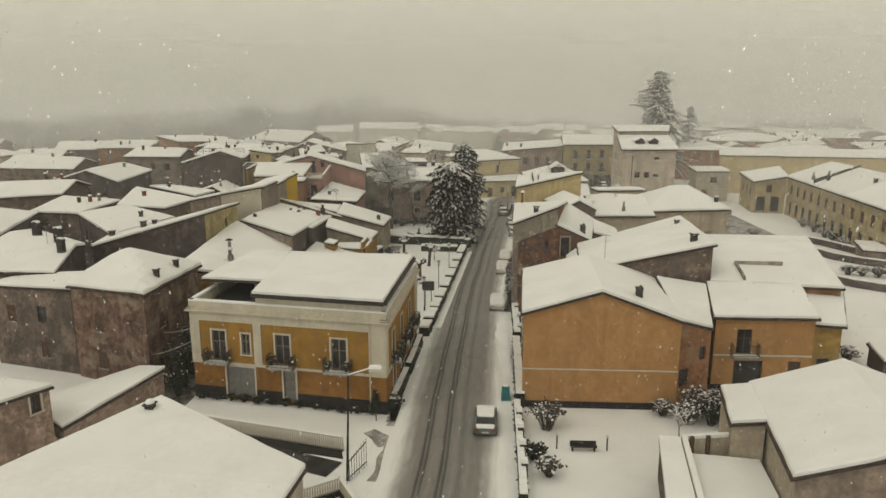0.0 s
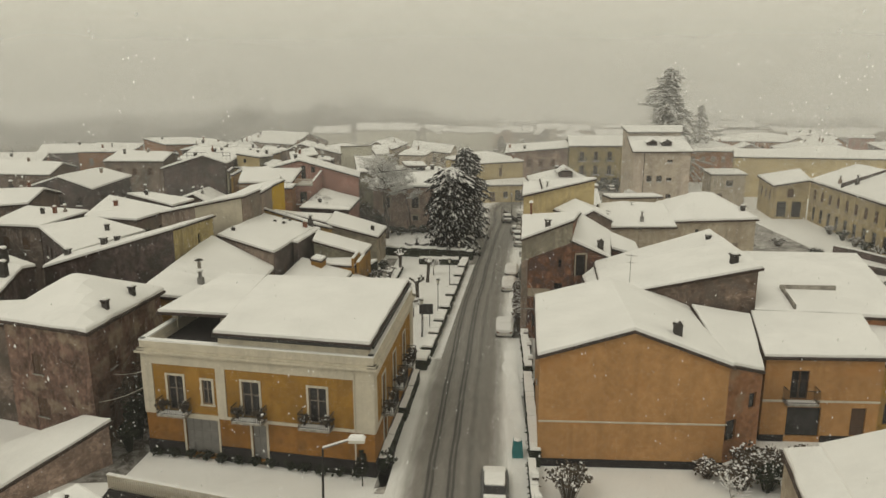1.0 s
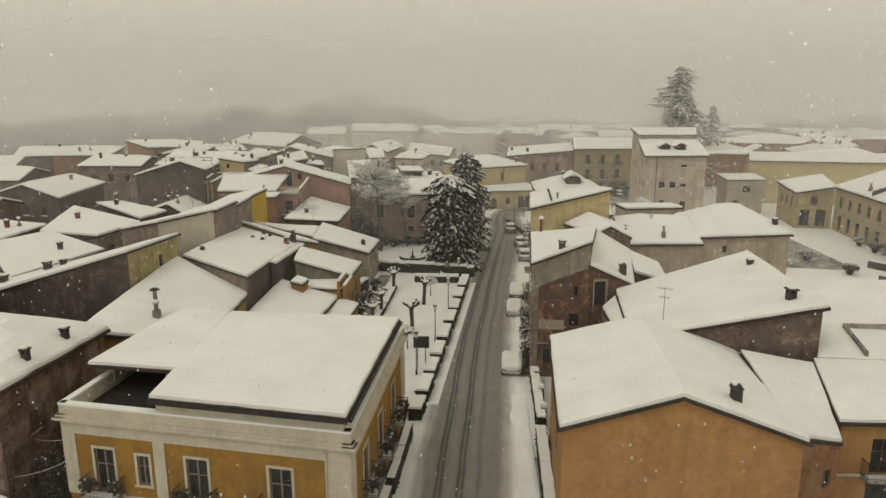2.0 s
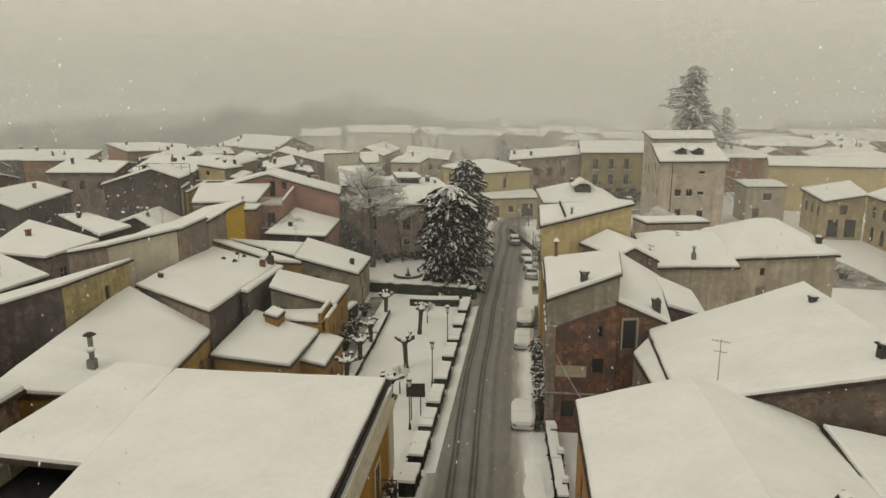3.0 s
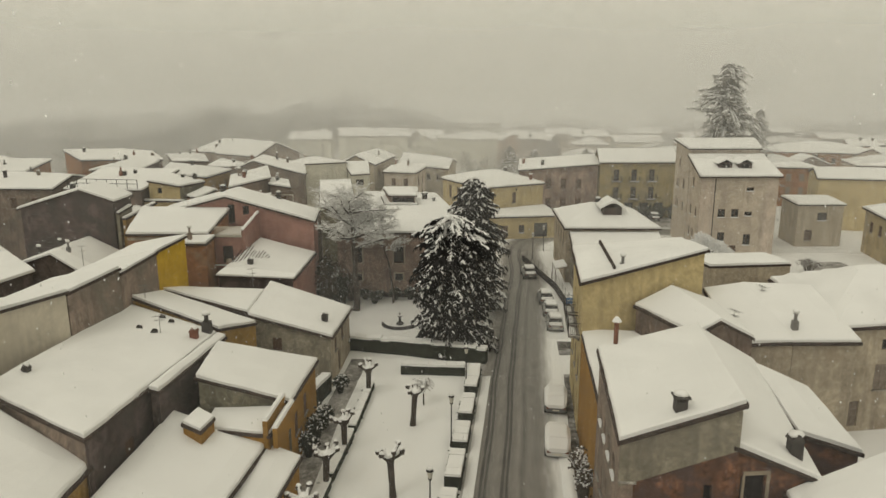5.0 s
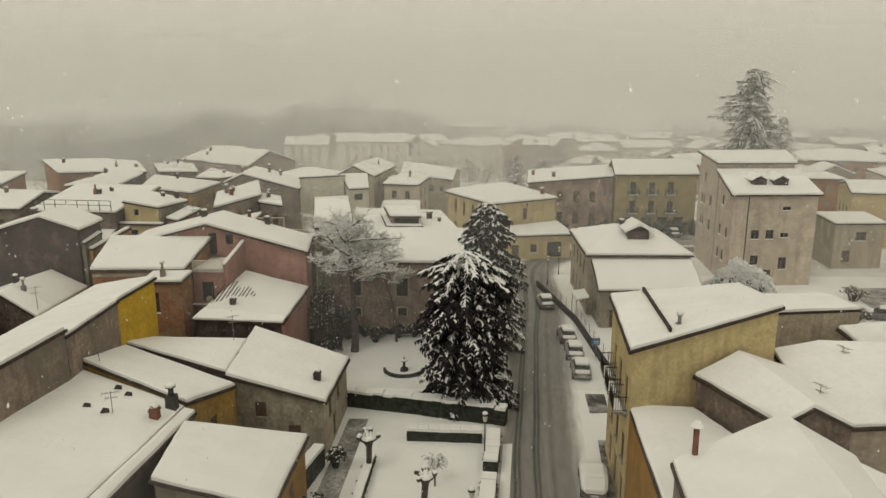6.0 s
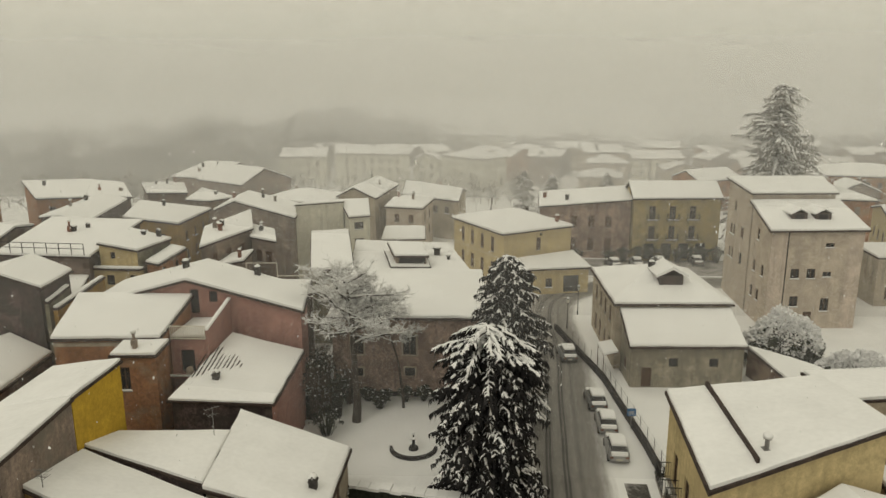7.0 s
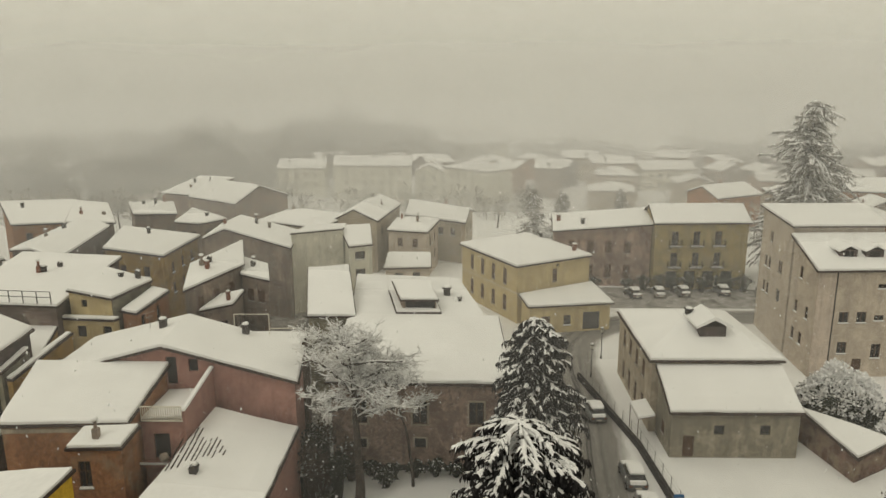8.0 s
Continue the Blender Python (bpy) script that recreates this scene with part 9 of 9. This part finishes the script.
for i, (x, y, z, h) in enumerate(((14.9, 61.3, 8.6, 2.6), (-21.0, 90.0, 8.2, 1.3), (-24.4, 95.2, 8.7, 1.5), (-19.0, 104.6, 7.2, 2.0), (-36.4, 108.0, 8.4, 2.0), (18.9, 91.5, 8.2, 1.6), (-40.0, 63.0, 9.4, 1.8), (-30.0, 126.0, 12.6, 1.6), (-44.0, 151.0, 9.0, 1.8), (30.0, 186.0, 12.6, 1.6), (23.0, 97.0, 8.8, 1.2))):
    antenna(x, y, z, h, i)

root = thing("flue_pipe", (-22.9, 66.6, 6.3), "tall grey flue pipe with a snowy cowl on a roof", "flue")
g = Geo()
g.box(-23.25, 66.25, 6.2, -22.55, 66.95, 7.0)
part("foot", g, CONCRETE, root)
g = Geo()
g.tube((-22.9, 66.6, 7.0), (-22.9, 66.6, 9.0), 0.17, 0.17, 10)
part("pipe", g, CONCRETE, root)
g = Geo()
g.tube((-22.9, 66.6, 9.15), (-22.9, 66.6, 9.3), 0.42, 0.2, 10)
g.tube((-22.9, 66.6, 9.0), (-22.9, 66.6, 9.15), 0.05, 0.05, 5)
part("cowl", g, SLATE, root)


def wire(p, q, sag, label):
    g = Geo()
    p, q = Vector(p), Vector(q)
    last = p
    for k in range(1, 13):
        t = k / 12
        c = p.lerp(q, t) - Vector((0, 0, sag * 4 * t * (1 - t)))
        g.tube(last, c, 0.018, 0.018, 3, cap=False)
        last = c
    solid("overhead_wire", g, WHITEWOOD, label, "wire", "overhead wires")


wire((7.1, 73.6, 6.6), (10.6, 63.0, 2.6), 0.3, "pale sagging service wire on the brick house")
wire((-19.9, 50.0, 5.6), (-23.8, 52.0, 4.2), 0.2, "sagging wire between two houses across the lane")
wire((-20.0, 49.4, 4.6), (-23.9, 49.9, 3.0), 0.2, "sagging wire between two houses across the lane")

# tile ribs that show through the snow on the outbuilding by the pink house
root = thing("tile_ribs", (-22.9, 117.0, 7.6), "rows of bare roof tiles where the snow has slid", "roof tiles")
rnd = random.Random(31)


def on_roof(x, y):
    v = (y - 110.6) / 9.4
    u = (x - lerp(-24.3, -22.7, v)) / lerp(7.3, 5.8, v)
    return lerp(lerp(6.9, 6.5, u), lerp(8.5, 6.9, u), v) + 0.27


for i in range(11):
    t = i / 10
    x0, y0 = lerp(-23.75, -20.7, t), lerp(113.3, 115.4, t) + rnd.uniform(-0.25, 0.25)
    y1 = lerp(117.6, 117.0, t) + rnd.uniform(-0.5, 0.4) - 0.9 * t
    g = Geo()
    y = y0
    while y < y1:
        e = min(y1, y + rnd.uniform(0.7, 2.2))
        x = x0 + rnd.uniform(-0.03, 0.03)
        g.tube((x, y, on_roof(x, y)), (x + 0.03, e, on_roof(x, e)), rnd.uniform(0.045, 0.065), rnd.uniform(0.04, 0.055), 5)
        y = e + rnd.uniform(0.03, 0.25)
    part("tile_row", g, TILE, root)

# garden bench and bollard lamps by the orange house
root = thing("garden_bench", (10.2, 41.0, 0), "dark garden bench half sunk in snow", "bench")
g = Geo()
g.box(9.2, 40.8, 0.32, 11.0, 41.25, 0.42)
part("seat", g, IRON, root)
g = Geo()
g.box(9.2, 41.22, 0.42, 11.0, 41.3, 0.6)
part("backrest", g, IRON, root)
for x in (9.35, 10.85):
    g = Geo()
    g.box(x - 0.05, 40.85, 0, x + 0.05, 41.2, 0.32)
    part("leg", g, IRON, root)
for x, y in ((8.3, 41.2), (11.7, 41.0)):
    root = thing("garden_lamp", (x, y, 0), "short garden lamp post capped with snow", "lamp", "garden lamps")
    g = Geo()
    g.tube((x, y, 0), (x, y, 1.0), 0.05, 0.05, 6)
    part("pole", g, IRON, root)
    g = Geo()
    g.blob((x, y, 1.08), 0.12, 0.12, 0.13, 3, 0.05)
    part("globe", g, LAMPGLASS, root)

# canvas-covered thing and pale posts by the footway
root = thing("covered_stall", (5.15, 48.6, 0), "small teal canvas cover over a stand by the hedge", "cover")
g = Geo()
g.box(4.75, 48.2, 0, 5.5, 49.0, 1.35, top=0.75)
part("cover", g, TEAL, root)
g = Geo()
g.blob((5.12, 48.6, 1.38), 0.3, 0.32, 0.12, 4, 0.1)
part("snow", g, SNOW, root)
for i, (x, y) in enumerate(((5.75, 37.0), (5.8, 39.4), (5.85, 41.8), (5.9, 44.2), (7.3, 70.2), (7.35, 66.8), (7.2, 63.4), (7.4, 74.0))):
    root = thing("fence_pillar", (x, y, 0), "square fence pillar with a snow cap", "pillar", "fence pillars")
    g = Geo()
    g.box(x - 0.2, y - 0.2, 0, x + 0.2, y + 0.2, 1.35)
    part("shaft", g, DARK, root)
    g = Geo()
    g.box(x - 0.24, y - 0.24, 1.35, x + 0.24, y + 0.24, 1.6, top=0.8)
    part("snow", g, SNOW, root)

# dark bushes in front of the arcaded building
for i, (x, h) in enumerate(((14.5, 2.0), (17.0, 2.4), (22.5, 2.4), (25.0, 2.8), (27.6, 3.2), (29.8, 2.8), (32.0, 3.2), (34.4, 2.6), (36.6, 3.1), (38.8, 2.7), (40.9, 3.0))):
    shrub(x, 181.4 + 0.3 * (i % 2), 1.5, h, 900 + i, "dark tangled bush before the long building", HEDGE, 70, snowy=0.3)


# ---------------------------------------------------------------- falling snow
def falling_snow():
    rnd = random.Random(5)
    g = Geo()
    for k in range(9000):
        y = rnd.uniform(14, 135)
        x, z = rnd.uniform(-0.72, 0.72) * (y + 25), rnd.uniform(0.4, 27)
        if abs(x - 1.0) < 11 and y < 88 and z > 13:
            continue
        r = rnd.uniform(0.018, 0.042)
        d = Vector((rnd.uniform(-0.3, 0.3), rnd.uniform(-0.3, 0.3), -1)).normalized() * r * rnd.uniform(1.2, 2.6)
        c = Vector((x, y, z))
        i = len(g.v)
        g.v += [tuple(c + d), tuple(c - d), (x + r, y, z), (x - r * 0.5, y + r * 0.87, z), (x - r * 0.5, y - r * 0.87, z)]
        g.f += [(i, i + 2, i + 3), (i, i + 3, i + 4), (i, i + 4, i + 2), (i + 1, i + 3, i + 2), (i + 1, i + 4, i + 3), (i + 1, i + 2, i + 4)]
    solid("falling_snow", g, TREE_SNOW, "sparse white snowflakes drifting in the air", "snowflakes", kind="stuff")


falling_snow()
